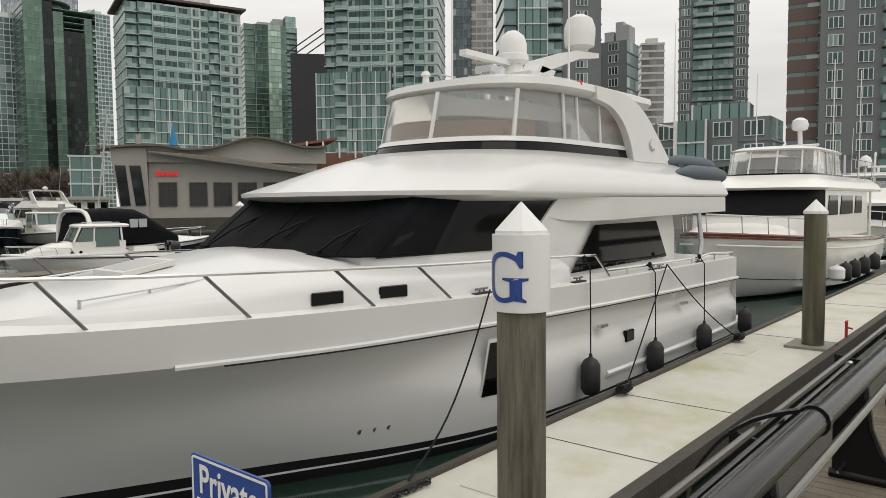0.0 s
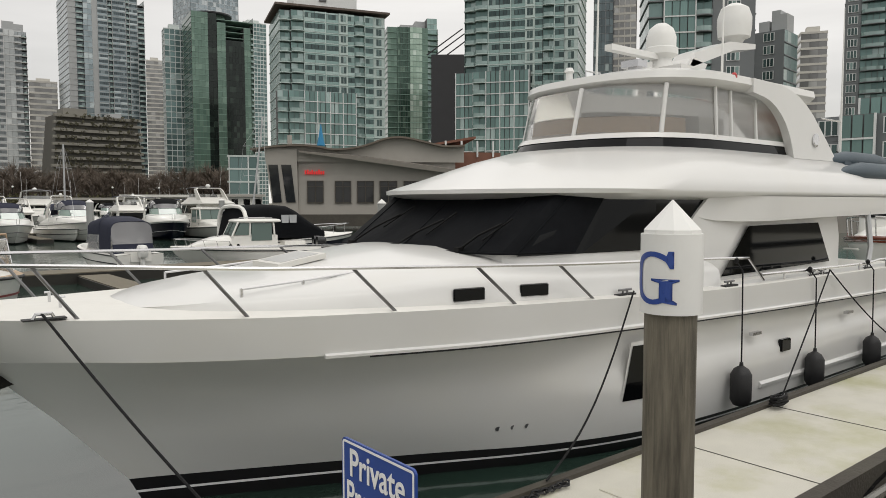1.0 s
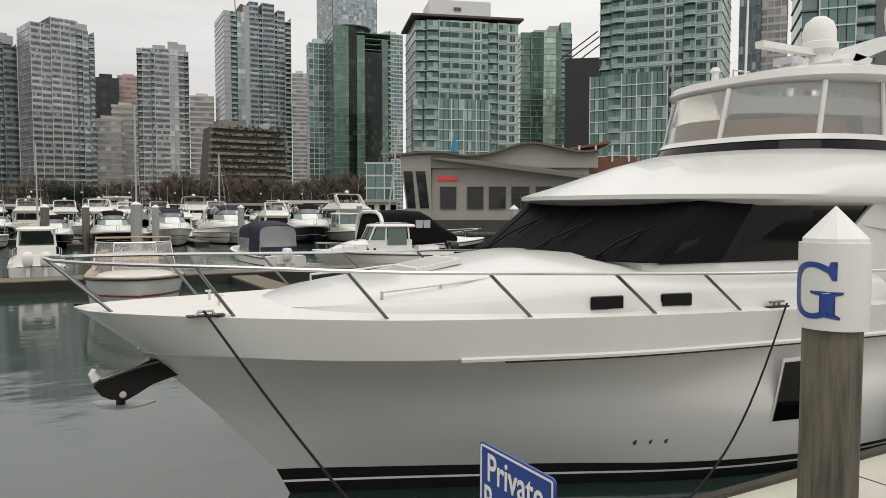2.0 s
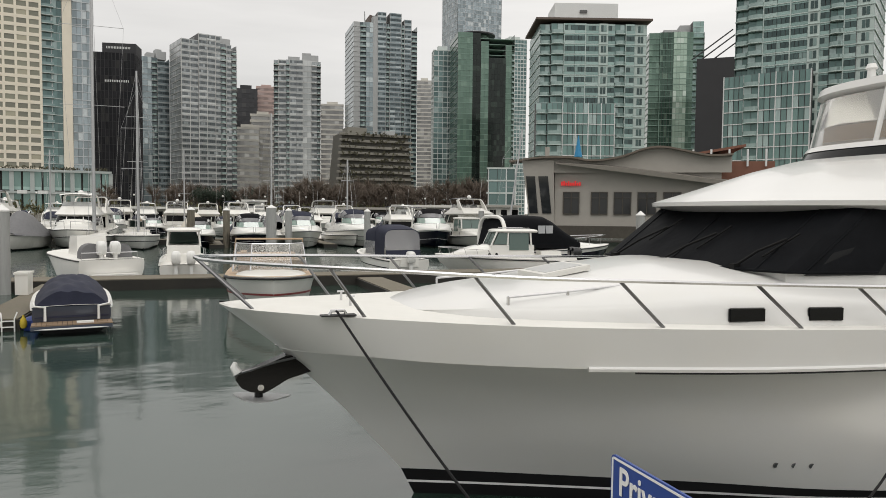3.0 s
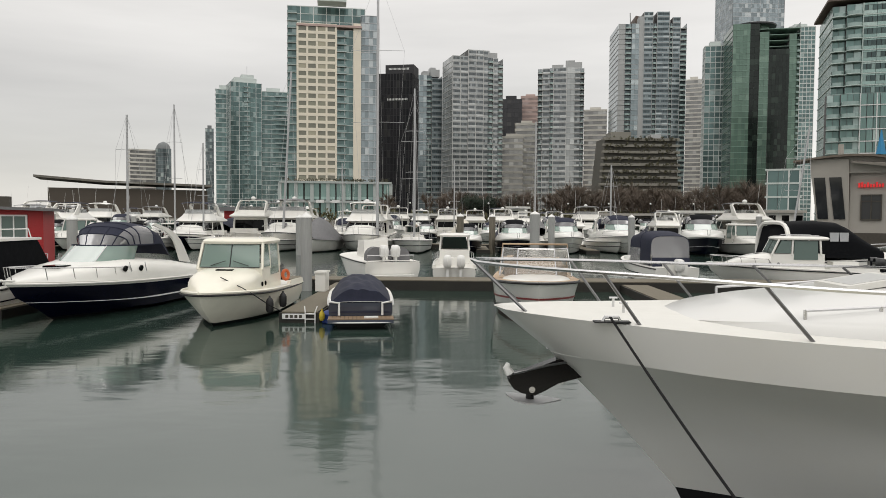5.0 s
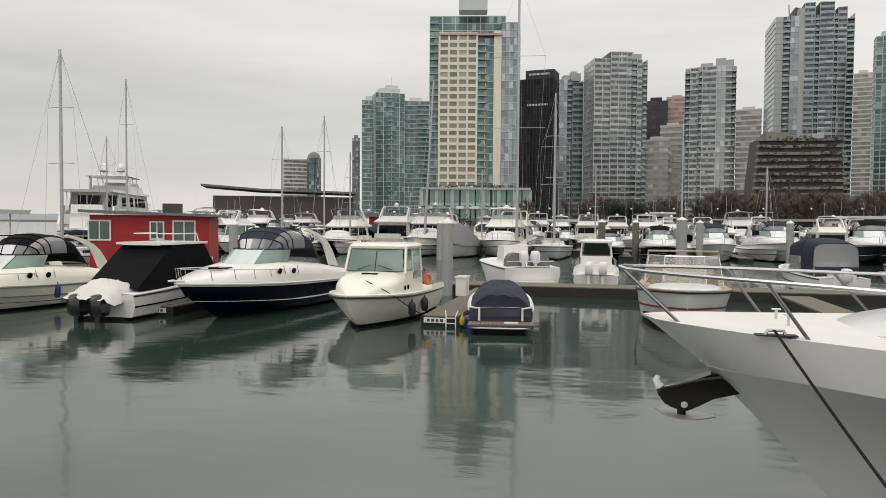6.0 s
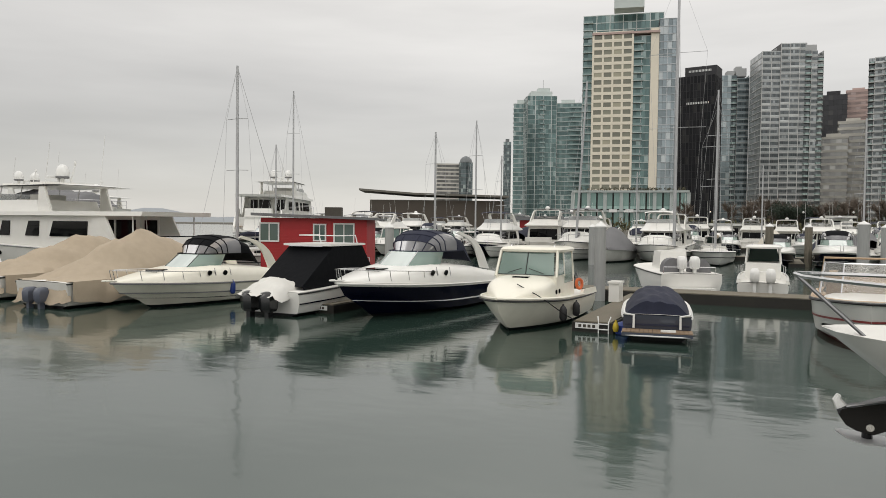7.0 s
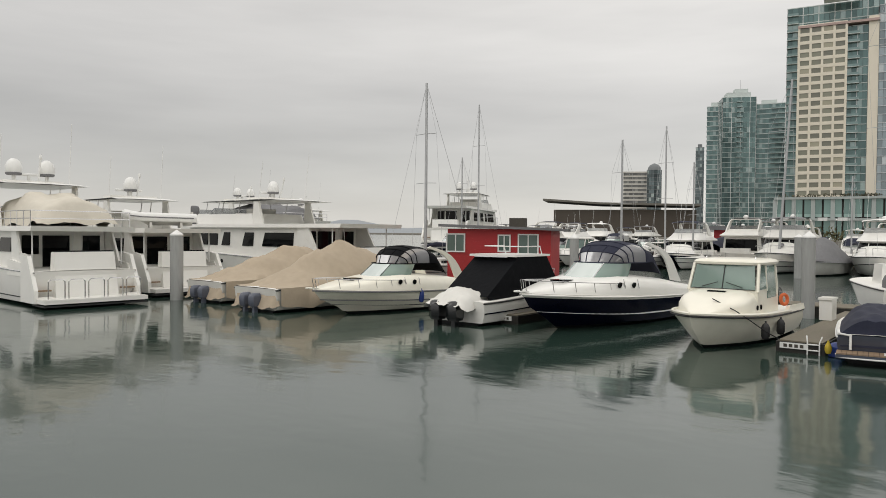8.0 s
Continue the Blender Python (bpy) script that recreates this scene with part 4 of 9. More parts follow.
def flybridge_cruiser(label, m, L=12.0, beam=3.9, mat=None, canvas=None, hull=None, group="", top=True, dome=True, rails=4):
    """A moulded flybridge cruiser: rounded salon with a dark wrap-round screen, overhanging flybridge, swept arch."""
    mat = mat or GELCOAT
    th = thing("motor_cruiser", label, "boat", m, group)
    zb = L * .135
    sh, ch, wa = boat_hull(th, L, beam, zb, zb * .72, L * .11, hull or mat, BLACK_PAINT, mat, 0.4, NAVY, fine=0.45)
    z = sheer_at(sh, L * .5)[1]
    half = beam / 2 - .35
    foredeck(th, sh, L * .1, L * .34, zb * .38, mat)
    h1 = L * .115
    P = lambda f, q, hf, aft, zz: plan((L * f, L * q), hf, L * aft, zz, 6)
    b = B(); loft(b, [P(.29, .42, half, .8, z - .15), P(.3, .43, half, .8, z + h1 * .4), P(.37, .48, half - .12, .8, z + h1)])
    part("salon", b, mat, th, smooth=50)
    b = B(); loft(b, [P(.3, .43, half + .02, .74, z + h1 * .36), P(.36, .47, half - .085, .72, z + h1 * .93)], False, False)
    part("windscreen", b, DARK_GLASS, th, "dark wrap-round salon windows", smooth=40)
    for y in (-.42, .42):
        bar(th, "mullion", [(L * .303, y * half, z + h1 * .42), (L * .36, y * half * .92, z + h1 * .9)], .035, mat)
    for s in (-1, 1):
        bar(th, "mullion", [(L * .5, s * (half + .01), z + h1 * .4), (L * .53, s * (half - .1), z + h1 * .92)], .06, mat)
    panel(th, "salon_door", DARK_GLASS, [(L * .802, -half * .88, z + .1), (L * .802, half * .88, z + .1), (L * .798, half * .85, z + h1 * .9), (L * .798, -half * .85, z + h1 * .9)], 0.02)
    cabin(th, "transom", mat, L * .93, L + .05, half * .8, half * .8, .3, z + .35, .1, .2, .05)
    b = B(); loft(b, [P(.37, .48, half - .1, .86, z + h1 * .97), P(.345, .46, half + .08, .88, z + h1 + .05), P(.36, .47, half + .06, .88, z + h1 + .14), P(.42, .52, half - .2, .78, z + h1 + .5), P(.45, .54, half - .28, .74, z + h1 + .72)])
    part("flybridge", b, mat, th, "white moulded flybridge", smooth=50)
    zt = z + h1 + .72
    b = B(); loft(b, [P(.455, .545, half - .3, .62, zt - .02), P(.485, .565, half - .38, .6, zt + .38)], False, False); part("fly_screen", b, SMOKED, th, smooth=50)
    b = B()
    spine = [(.79, -1, z + h1 + .05, .1), (.74, -1, zt, .075), (.68, -.97, zt + .78, .05), (.67, -.85, zt + .95, .045), (.67, .85, zt + .95, .045), (.68, .97, zt + .78, .05), (.74, 1, zt, .075), (.79, 1, z + h1 + .05, .1)]
    loft(b, [[(L * (x + dx), y * (half - .22) * (1 + g), zz + (g * .9 if abs(y) < .9 else 0)) for dx, g in ((-w_ / 2, -.04), (w_ / 2, -.04), (w_ / 2, .04), (-w_ / 2, .04))] for x, y, zz, w_ in spine])
    part("radar_arch", b, mat, th)
    if top:
        b = B(); loft(b, [[(L * x, y * (half - .25), zt + .95 + dz + .14 * (1 - y * y)) for y in (-1, -.7, -.3, .3, .7, 1)] for x, dz in ((.46, -.08), (.49, .02), (.6, .05), (.68, .0))], False, False); part("bimini", b, canvas or mat, th, smooth=50)
        for s in (-1, 1):
            bar(th, "bimini_pole", [(L * .56, s * (half - .35), zt - .1), (L * .49, s * (half - .27), zt + .97)], 0.022, CHROME)
    if dome:
        b = B(); lathe(b, [(.12, 0), (.2, .06), (.24, .12), (.24, .22), (.15, .34), (.02, .38)], (L * .67, 0, zt + 1.0), 12); part("radar_dome", b, WHITE_PLASTIC, th, smooth=True)
    bar(th, "antenna", [(L * .66, half - .3, zt + .9), (L * .7, half - .3, zt + 3.2)], 0.012, WHITE_PLASTIC, seg=5)
    rail_on(th, sh, L * .02, L * .42, .6, posts=rails, mid=False, r=.018)
    b = B(); box(b, L, -beam * .4, .2, L + .7, beam * .4, .3); part("swim_platform", b, mat, th, bevel=0.03)
    return th


def sailboat(label, m, L=10.5, beam=3.2, mast=14.0, hull=None, cover=None, group="", lean=0.0, spar=1.0, wide=.75, tilt=0.0):
    th = thing("sailboat", label, "sailboat", m, group)
    sh, ch, wa = boat_hull(th, L, beam, 1.15, .95, L * .1, hull or GELCOAT, BLACK_PAINT, hull or GELCOAT, .5, NAVY, fine=.6)
    foredeck(th, sh, L * .2, L * .45, .3, OFFWHITE, .35)
    cabin(th, "coachroof", OFFWHITE, L * .42, L * .7, beam * .3, beam * .27, .95, 1.45, .1, .1, .08)
    side_panes(th, DARK_GLASS, ((L * .46, L * .54), (L * .57, L * .65)), beam * .29, 1.15, 1.32, .02, .03)
    bar(th, "mast", [(L * .4, 0, 1.0), (L * .4 + lean, tilt, 1.0 + mast)], [.095 * spar, .07 * spar], ALUMINIUM, seg=10)
    bar(th, "boom", [(L * .41, 0, 2.2), (L * .78, 0, 2.25)], .06, ALUMINIUM)
    b = B(); tube(b, [(L * .42, 0, 2.34), (L * .5, 0, 2.44), (L * .65, 0, 2.4), (L * .78, 0, 2.33)], [.1, .17, .15, .08], 8); part("sail_cover", b, cover or NAVY_CANVAS, th, smooth=True)
    for f in (.45, .72):
        bar(th, "spreader", [(L * .4, -wide, 1 + mast * f), (L * .4, 0, 1.04 + mast * f), (L * .4, wide, 1 + mast * f)], .022, ALUMINIUM)
    for e in ((.15, 0), (L - .1, 0)):
        bar(th, "stay", [(e[0], e[1], 1.0), (L * .4 + lean, tilt, .95 + mast)], .012, ALUMINIUM, seg=5)
    for s in (-1, 1):
        bar(th, "shroud", [(L * .42, s * beam * .45, 1.0), (L * .4, s * wide, 1 + mast * .72), (L * .4 + lean, tilt, .95 + mast)], .01, ALUMINIUM, seg=5)
    rail_on(th, sh, .2, L * .9, .55, posts=2, lean=0, r=.011)
    return th


BLUE_GREY = surface("blue_grey_engine_cowl", (0.09, 0.1, 0.13), 0.3, vary=0.15)


def covered_boat(label, m, L=6.4, beam=2.3, canvas=None, hull=None, peak=1.9, zb=1.0, group="", engines=0, drop=0.1, tent=1.7, folds=.03, ridge=((0, .0), (.25, .45), (.5, 1), (.75, .85), (1, .4))):
    """A boat under a draped cover, its ridge given along the boat."""
    th = thing("covered_boat", label, "boat", m, group)
    sh, ch, wa = boat_hull(th, L, beam, zb, zb * .8, L * .1, hull or GELCOAT, BLACK_PAINT, hull or GELCOAT, .5, None, fine=.4)
    rnd = random.Random(int(L * 100))
    rings = []
    n = 30
    for i in range(n + 1):
        k = i / n
        x = L * (.03 + .95 * k)
        w, z = sheer_at(sh, x)
        hgt = (peak - z) * float(np.interp(k, [r[0] for r in ridge], [r[1] for r in ridge]))
        w += .04
        row = []
        for j in range(17):
            a = -1 + 2 * j / 16
            bulge = (1 - abs(a) ** tent)
            fold = rnd.uniform(-1, 1) * folds * (1 - abs(a)) + folds * math.sin(7 * a + 19 * k) + folds * math.sin(31 * k + 4 * a)
            hem = drop * (1 + .1 * math.sin(17 * k) + .06 * math.sin(41 * k)) * (abs(a) > .95)
            if drop > .4 and .85 < abs(a) < .95:
                row.append((x, math.copysign(w * 1.05, a), z + .04))
                continue
            row.append((x, w * a * (1.07 if abs(a) > .95 else 1), z - hem + hgt * bulge + fold * (bulge + .15)))
        rings.append(row)
    b = B(); loft(b, rings, False, False)
    part("cover", b, canvas or NAVY_CANVAS, th, "draped canvas boat cover with folds", smooth=60)
    for i in range(engines):
        outboard(th, L + .12, (i - (engines - 1) / 2) * .6, .15, BLUE_GREY, .9)
    if engines:
        w, z = sheer_at(sh, L * .98)
        b = B(); loft(b, [[(L * .98, w * 1.03 * a, p[2]) for a, p in zip(np.linspace(-1, 1, 17), rings[-1])], [(L * 1.02, w * 1.0 * a, .2 + .06 * math.sin(9 * a)) for a in np.linspace(-1, 1, 17)]], False, False)
        part("cover_flap", b, canvas or NAVY_CANVAS, th, smooth=60)
    return th

# ---- the big motor yacht alongside the dock (own units, bow at x = 0, dock side -y) ----
yacht = thing("motor_yacht", "large white motor yacht with black windscreen cover, moored along the dock", "motor yacht", Matrix.Translation((0, 8.05, 0)) @ Matrix.Scale(1.15, 4))
SHEER = [(.11, 0, 1.99), (.25, .3, 1.98), (.7, .62, 1.96), (1.3, .92, 1.935), (2.45, 1.44, 1.9), (3.6, 1.8, 1.88), (4.65, 2.02, 1.86), (5.75, 2.18, 1.84), (7.5, 2.33, 1.8), (10, 2.38, 1.78), (14.6, 2.3, 1.75)]
KNUCKLE = [(.65, 0, 1.56), (.79, .303, 1.575), (1.26, .758, 1.585), (1.95, 1.121, 1.551), (3.04, 1.556, 1.526), (4.65, 1.984, 1.504), (6.56, 2.229, 1.488), (7.96, 2.322, 1.467), (9.96, 2.366, 1.435), (14.64, 2.291, 1.334)]
MID = [(1.26, 0, .94), (1.4, .1, .94), (2.0, .42, .92), (3.2, .98, .9), (4.5, 1.5, .88), (6.5, 2.12, .85), (8, 2.26, .85), (10, 2.3, .85), (14.8, 2.24, .85)]
BOOT = [(1.85, 0, .27), (2.0, .06, .27), (3.0, .5, .26), (4.45, 1.17, .25), (5.6, 1.7, .23), (6.77, 2.06, .22), (8, 2.2, .2), (10, 2.25, .2), (14.9, 2.2, .2)]
NS = 60
LINES = [curve_through(l, NS) for l in (SHEER, KNUCKLE, MID, BOOT)]


def hull_between(bm, a, b, steps=1, curve=0.0):
    """Both sides of the hull between two long lines."""
    for sgn in (-1, 1):
        rows = []
        for k in range(steps + 1):
            f = k / steps
            pts = a * (1 - f) + b * f
            rows.append([(p[0], sgn * max(0, p[1] - curve * math.sin(math.pi * f) * min(1, p[1])), p[2]) for p in pts])
        loft(bm, rows, False, False)
    bmesh.ops.remove_doubles(bm, verts=bm.verts, dist=1e-4)


def below(line, z, k):
    q = line.copy()
    q[:, 0] += (line[:, 2] - z) * 0.5 * np.linspace(1, 0, len(q)) ** 3
    q[:, 1] *= k
    q[:, 2] = z
    return q


L_STRIPE, L_ANTI, L_KEEL = below(LINES[3], 0.147, 0.985), below(LINES[3], 0.122, 0.98), below(LINES[3], -0.6, 0.8)
b = B(); hull_between(b, LINES[0], LINES[1], 2, 0.0)
hull_top = part("topside", b, YACHT_WHITE, yacht, smooth=True)
b = B(); hull_between(b, LINES[1] * [1, 0.985, 1] + [0, 0, -0.006], LINES[2], 6, 0.095); hull_between(b, LINES[2], LINES[3], 4, -0.01)
# transom
rows = [[(l[-1][0], s * l[-1][1], l[-1][2]) for s in (-1, 1)] for l in LINES]
loft(b, rows, False, False)
part("hull", b, YACHT_WHITE, yacht, smooth=True)
b = B(); hull_between(b, LINES[1] * [1, 1.0, 1] + [0, 0, 0.004], LINES[1] * [1, .985, 1] + [0, 0, -0.006]); part("knuckle_line", b, YACHT_WHITE, yacht)
b = B(); hull_between(b, LINES[3], L_STRIPE); part("boot_stripe", b, BLACK_PAINT, yacht, "black boot stripe at the waterline", smooth=True)
b = B(); hull_between(b, L_STRIPE, L_ANTI); part("pinstripe", b, WHITE_SIGN, yacht, smooth=True)
b = B(); hull_between(b, L_ANTI, L_KEEL, 2); part("bottom", b, BLACK_PAINT, yacht, "black antifouling paint", smooth=True)
# swim platform
b = B(); box(b, 14.75, -2.15, 0.3, 15.75, 2.15, 0.42); part("swim_platform", b, YACHT_WHITE, yacht, bevel=0.04)
# rub rail, both sides
for sgn in (-1, 1):
    b = B()
    rl = curve_through([(3.04, 1.576, 1.526), (4.65, 2.0, 1.51), (6.56, 2.25, 1.495), (7.96, 2.345, 1.475), (9.96, 2.39, 1.44), (14.66, 2.315, 1.342)], 30)
    tube(b, [(p[0], sgn * p[1], p[2]) for p in rl], 0.026, 6)
    part("rub_rail", b, YACHT_WHITE, yacht, smooth=True)
    # thin black tube draws the shadow line beneath the rail
    b = B(); tube(b, [(p[0], sgn * (p[1] + .004), p[2] - .03) for p in rl[1:]], 0.009, 6); part("rail_shadow_line", b, BLACK_RUBBER, yacht, smooth=True)
# deck and trunk cabin
b = B()
sh = LINES[0]
loft(b, [[(p[0], -p[1] * 1.0, p[2]) for p in sh], [(p[0], -max(0, p[1] - 0.09), p[2] + 0.012) for p in sh], [(p[0], 0, p[2] + 0.03) for p in sh],
         [(p[0], max(0, p[1] - 0.09), p[2] + 0.012) for p in sh], [(p[0], p[1], p[2]) for p in sh]], False, False)
part("deck", b, NONSKID, yacht, smooth=True)
b = B()
TB = curve_through([(1.72, .03, 0), (1.8, .4, 0), (2.02, .74, 0), (2.45, 1.08, 0), (3.6, 1.56, 0), (4.65, 1.84, 0), (5.75, 2.02, 0), (7.0, 2.12, 0), (8.4, 2.16, 0)], 30)
rings = []
for p in TB:
    zs = float(np.interp(p[0], sh[:, 0], sh[:, 2])) + 0.0
    hgt = float(np.interp(p[0], (1.72, 2.1, 2.5, 3.15, 3.5, 4.15, 4.7), (0, .11, .2, .27, .32, .43, .5)))
    k = 2 * hgt
    y = p[1]
    rings.append([(p[0], s * yy, zs + zz) for s, yy, zz in ((-1, y, 0), (-1, y - .03, .2 * k), (-1, y - .14 * k, .28 * k), (-1, y - .6 * min(1, y / 1.7), hgt * .82), (-1, max(y * .3, 0.01), hgt),
                                                        (1, max(y * .3, 0.01), hgt), (1, y - .6 * min(1, y / 1.7), hgt * .82), (1, y - .14 * k, .28 * k), (1, y - .03, .2 * k), (1, y, 0))])
loft(b, rings, False, False)
part("trunk_cabin", b, YACHT_WHITE, yacht, smooth=50)
# salon house under the brow
def house_ring(x0, xc, h0, xw, h1, aft, z):
    """A ring of the house: slightly bowed front between two corners, sides widening aft."""
    half_ = [(x0, 0), (x0 + .06 * (xc - x0), .4 * h0), (x0 + .35 * (xc - x0), .78 * h0), (x0 + .75 * (xc - x0), .96 * h0), (xc + .1, h0 + .02), (xc + .4 * (xw - xc), h0 + .55 * (h1 - h0)), (xw, h1), (aft, h1)]
    return [(x, y, z) for x, y in half_[:0:-1]] + [(x, -y, z) for x, y in half_]


b = B()
loft(b, [house_ring(5.03, 5.26, 1.57, 7.4, 1.85, 12.6, 1.8), house_ring(5.03, 5.26, 1.57, 7.4, 1.85, 12.6, 2.3), house_ring(5.92, 6.14, 1.57, 7.4, 1.85, 12.4, 2.95)])
part("salon", b, YACHT_WHITE, yacht, smooth=30)
# black mesh cover over the windscreen, ending at the corners
COVER = [house_ring(4.97 + .88 * k, 5.2 + .88 * k, 1.6, 7.4, 1.88, 8, 2.3 + .65 * k) for k in (0, .3, .65, 1)]
b = B()
loft(b, [r[2:-2] for r in COVER], False, False)
part("windscreen_cover", b, BLACK_CANVAS, yacht, "black mesh canvas windscreen cover", smooth=30)
for k in (3, 5, 7, 9, 11):
    b = B(); tube(b, [r[k] for r in COVER], .011, 6); part("cover_seam", b, BLACK_CANVAS, yacht, smooth=True)
b = B(); tube(b, [(p[0] - .01, p[1], p[2] + .01) for p in COVER[0][2:-2]], .014, 6); part("cover_hem", b, BLACK_CANVAS, yacht, smooth=True)
for sgn in (-1, 1):
    b = B()
    loft(b, [[(xl, sgn * yy, 2.28), (xh, sgn * yy, 2.94)] for xl, xh, yy in ((5.3, 6.17, 1.622), (6.2, 6.7, 1.745), (7.4, 7.4, 1.872), (8.0, 8.68, 1.88))], False, False)
    part("side_window", b, DARK_GLASS, yacht)
    b = B()
    yy = sgn * 1.9
    vs = [b.verts.new(p) for p in ((8.85, yy, 1.86), (9.55, yy, 2.52), (11.7, yy, 2.53), (12.15, yy, 1.9))]
    b.faces.new(vs)
    part("aft_window", b, DARK_GLASS, yacht, "dark tinted trapezoid window")
# brow / boat deck shell
b = B()
loft(b, [plan((5.75, 7.6), 1.88, 14.4, 2.88), plan((5.45, 7.4), 2.08, 14.6, 2.95), plan((5.45, 7.4), 2.1, 14.66, 3.0), plan((6.0, 7.9), 2.03, 14.66, 3.15), plan((6.45, 8.4), 1.95, 14.55, 3.29), plan((6.9, 8.9), 1.82, 14.25, 3.43), plan((7.5, 9.5), 1.6, 13.3, 3.58)])
part("brow", b, YACHT_WHITE, yacht, "white overhanging boat deck moulding", smooth=50)
# deep fascia of the boat deck aft, its fore end running down into the pillar
for sgn in (-1, 1):
    b = B()
    loft(b, [[(x0, sgn * 1.86, 2.93), (x0, sgn * yo, 2.93), (x1, sgn * (yo - .03), zl), (x1, sgn * 1.86, zl)] for x0, x1, yo, zl in ((8.5, 8.2, 1.93, 2.7), (8.6, 8.3, 1.945, 2.65), (8.8, 8.6, 1.97, 2.61), (9.2, 9.1, 2.02, 2.59), (9.8, 9.8, 2.07, 2.585), (11.5, 11.5, 2.09, 2.62), (13.5, 13.5, 2.09, 2.64), (14.55, 14.66, 2.08, 2.65))])
    part("fascia", b, YACHT_WHITE, yacht, smooth=30, bevel=.012)
# dark band and fly bridge
b = B()
loft(b, [plan((7.62, 9.4), 1.58, 11.6, 3.54), plan((7.76, 9.45), 1.55, 11.6, 3.72)])
part("fly_band", b, DARK_GLASS, yacht, "dark tinted band under the flybridge windows", smooth=True)
b = B()
loft(b, [plan((7.74, 9.45), 1.57, 11.5, 3.71), plan((7.8, 9.5), 1.55, 11.5, 3.78)])
part("fly_coaming", b, YACHT_WHITE, yacht, smooth=True)
b = B()
loft(b, [plan((7.84, 9.5), 1.52, 11.3, 3.78), plan((8.02, 9.6), 1.48, 11.0, 4.44)], False, False)
part("vinyl_curtain", b, CLEAR_VINYL, yacht, "clear vinyl flybridge curtain", smooth=True)
b = B()
loft(b, [plan((8.1, 9.8), 1.58, 12.0, 4.45), plan((8.02, 9.75), 1.66, 12.0, 4.52), plan((8.06, 9.75), 1.64, 12.0, 4.62), plan((8.6, 10.1), 1.3, 12.0, 4.74)])
part("hardtop", b, YACHT_WHITE, yacht, "white flybridge hardtop", smooth=50)
for sgn in (-1, 1):
    b = B()
    y0, y1 = sgn * 1.56, sgn * 1.68
    outer = curve_through([(10.0, 4.62), (11.0, 4.58), (11.7, 4.36), (12.3, 3.95), (12.85, 3.53)], 12)
    inner = curve_through([(10.0, 4.42), (10.5, 4.34), (10.9, 4.13), (11.15, 3.85), (11.3, 3.53)], 12)
    pr = [tuple(q) for q in outer] + [tuple(q) for q in inner[::-1]]
    for q0, q1, p0, p1 in zip(outer, outer[1:], inner, inner[1:]):
        loft(b, [[(x, y0, z) for x, z in (q0, q1, p1, p0)], [(x, y1, z) for x, z in (q0, q1, p1, p0)]])
    bmesh.ops.remove_doubles(b, verts=b.verts, dist=1e-4)
    part("arch", b, YACHT_WHITE, yacht)
# domes and radar
b = B(); lathe(b, [(.3, -.45), (.22, -.3), (.17, -.14), (.27, -.08), (.27, .02), (.24, .04), (.24, .2), (.19, .34), (.09, .42), (.01, .44)], (10.2, 0, 5.3)); part("satellite_dome", b, WHITE_PLASTIC, yacht, smooth=True)
b = B(); lathe(b, [(.14, 0), (.2, .08), (.28, .1), (.3, .3), (.3, .45), (.24, .62), (.1, .7), (.01, .72)], (12.45, 0, 5.72)); part("satellite_dome", b, WHITE_PLASTIC, yacht, smooth=True)
b = B(); box(b, 10.0, -.5, 4.65, 10.6, .5, 5.0); part("mast_foot", b, YACHT_WHITE, yacht, bevel=0.1)
b = B(); box(b, 8.85, -.07, 5.13, 10.4, .07, 5.22); part("radar_scanner", b, WHITE_PLASTIC, yacht, bevel=0.03)
# bow rail
RAIL = curve_through([(-.1, 0, 2.42), (.0, .3, 2.41), (.5, .68, 2.39), (1.3, 1.02, 2.36), (2.45, 1.5, 2.31), (3.6, 1.83, 2.28), (4.65, 2.04, 2.25), (5.75, 2.2, 2.22), (7.5, 2.3, 2.18), (8.75, 2.33, 2.14)], 40)
for sgn in (-1, 1):
    b = B()
    tube(b, [(p[0], sgn * p[1], p[2]) for p in RAIL] + [(9.15, sgn * 2.33, 1.83)], 0.018, 6)
    part("bow_rail", b, CHROME, yacht, smooth=True)
    for x in (.33, 1.3, 2.45, 3.6, 4.84, 5.92, 7.5):
        i = int(np.argmin(abs(sh[:, 0] - x)))
        j = int(np.argmin(abs(RAIL[:, 0] - (x - 0.45))))
        b = B()
        tube(b, [(sh[i][0], sgn * max(0, sh[i][1] - .06), sh[i][2]), (RAIL[j][0], sgn * RAIL[j][1], RAIL[j][2])], 0.015, 6)
        part("stanchion", b, DARK_CHROME, yacht, smooth=True)

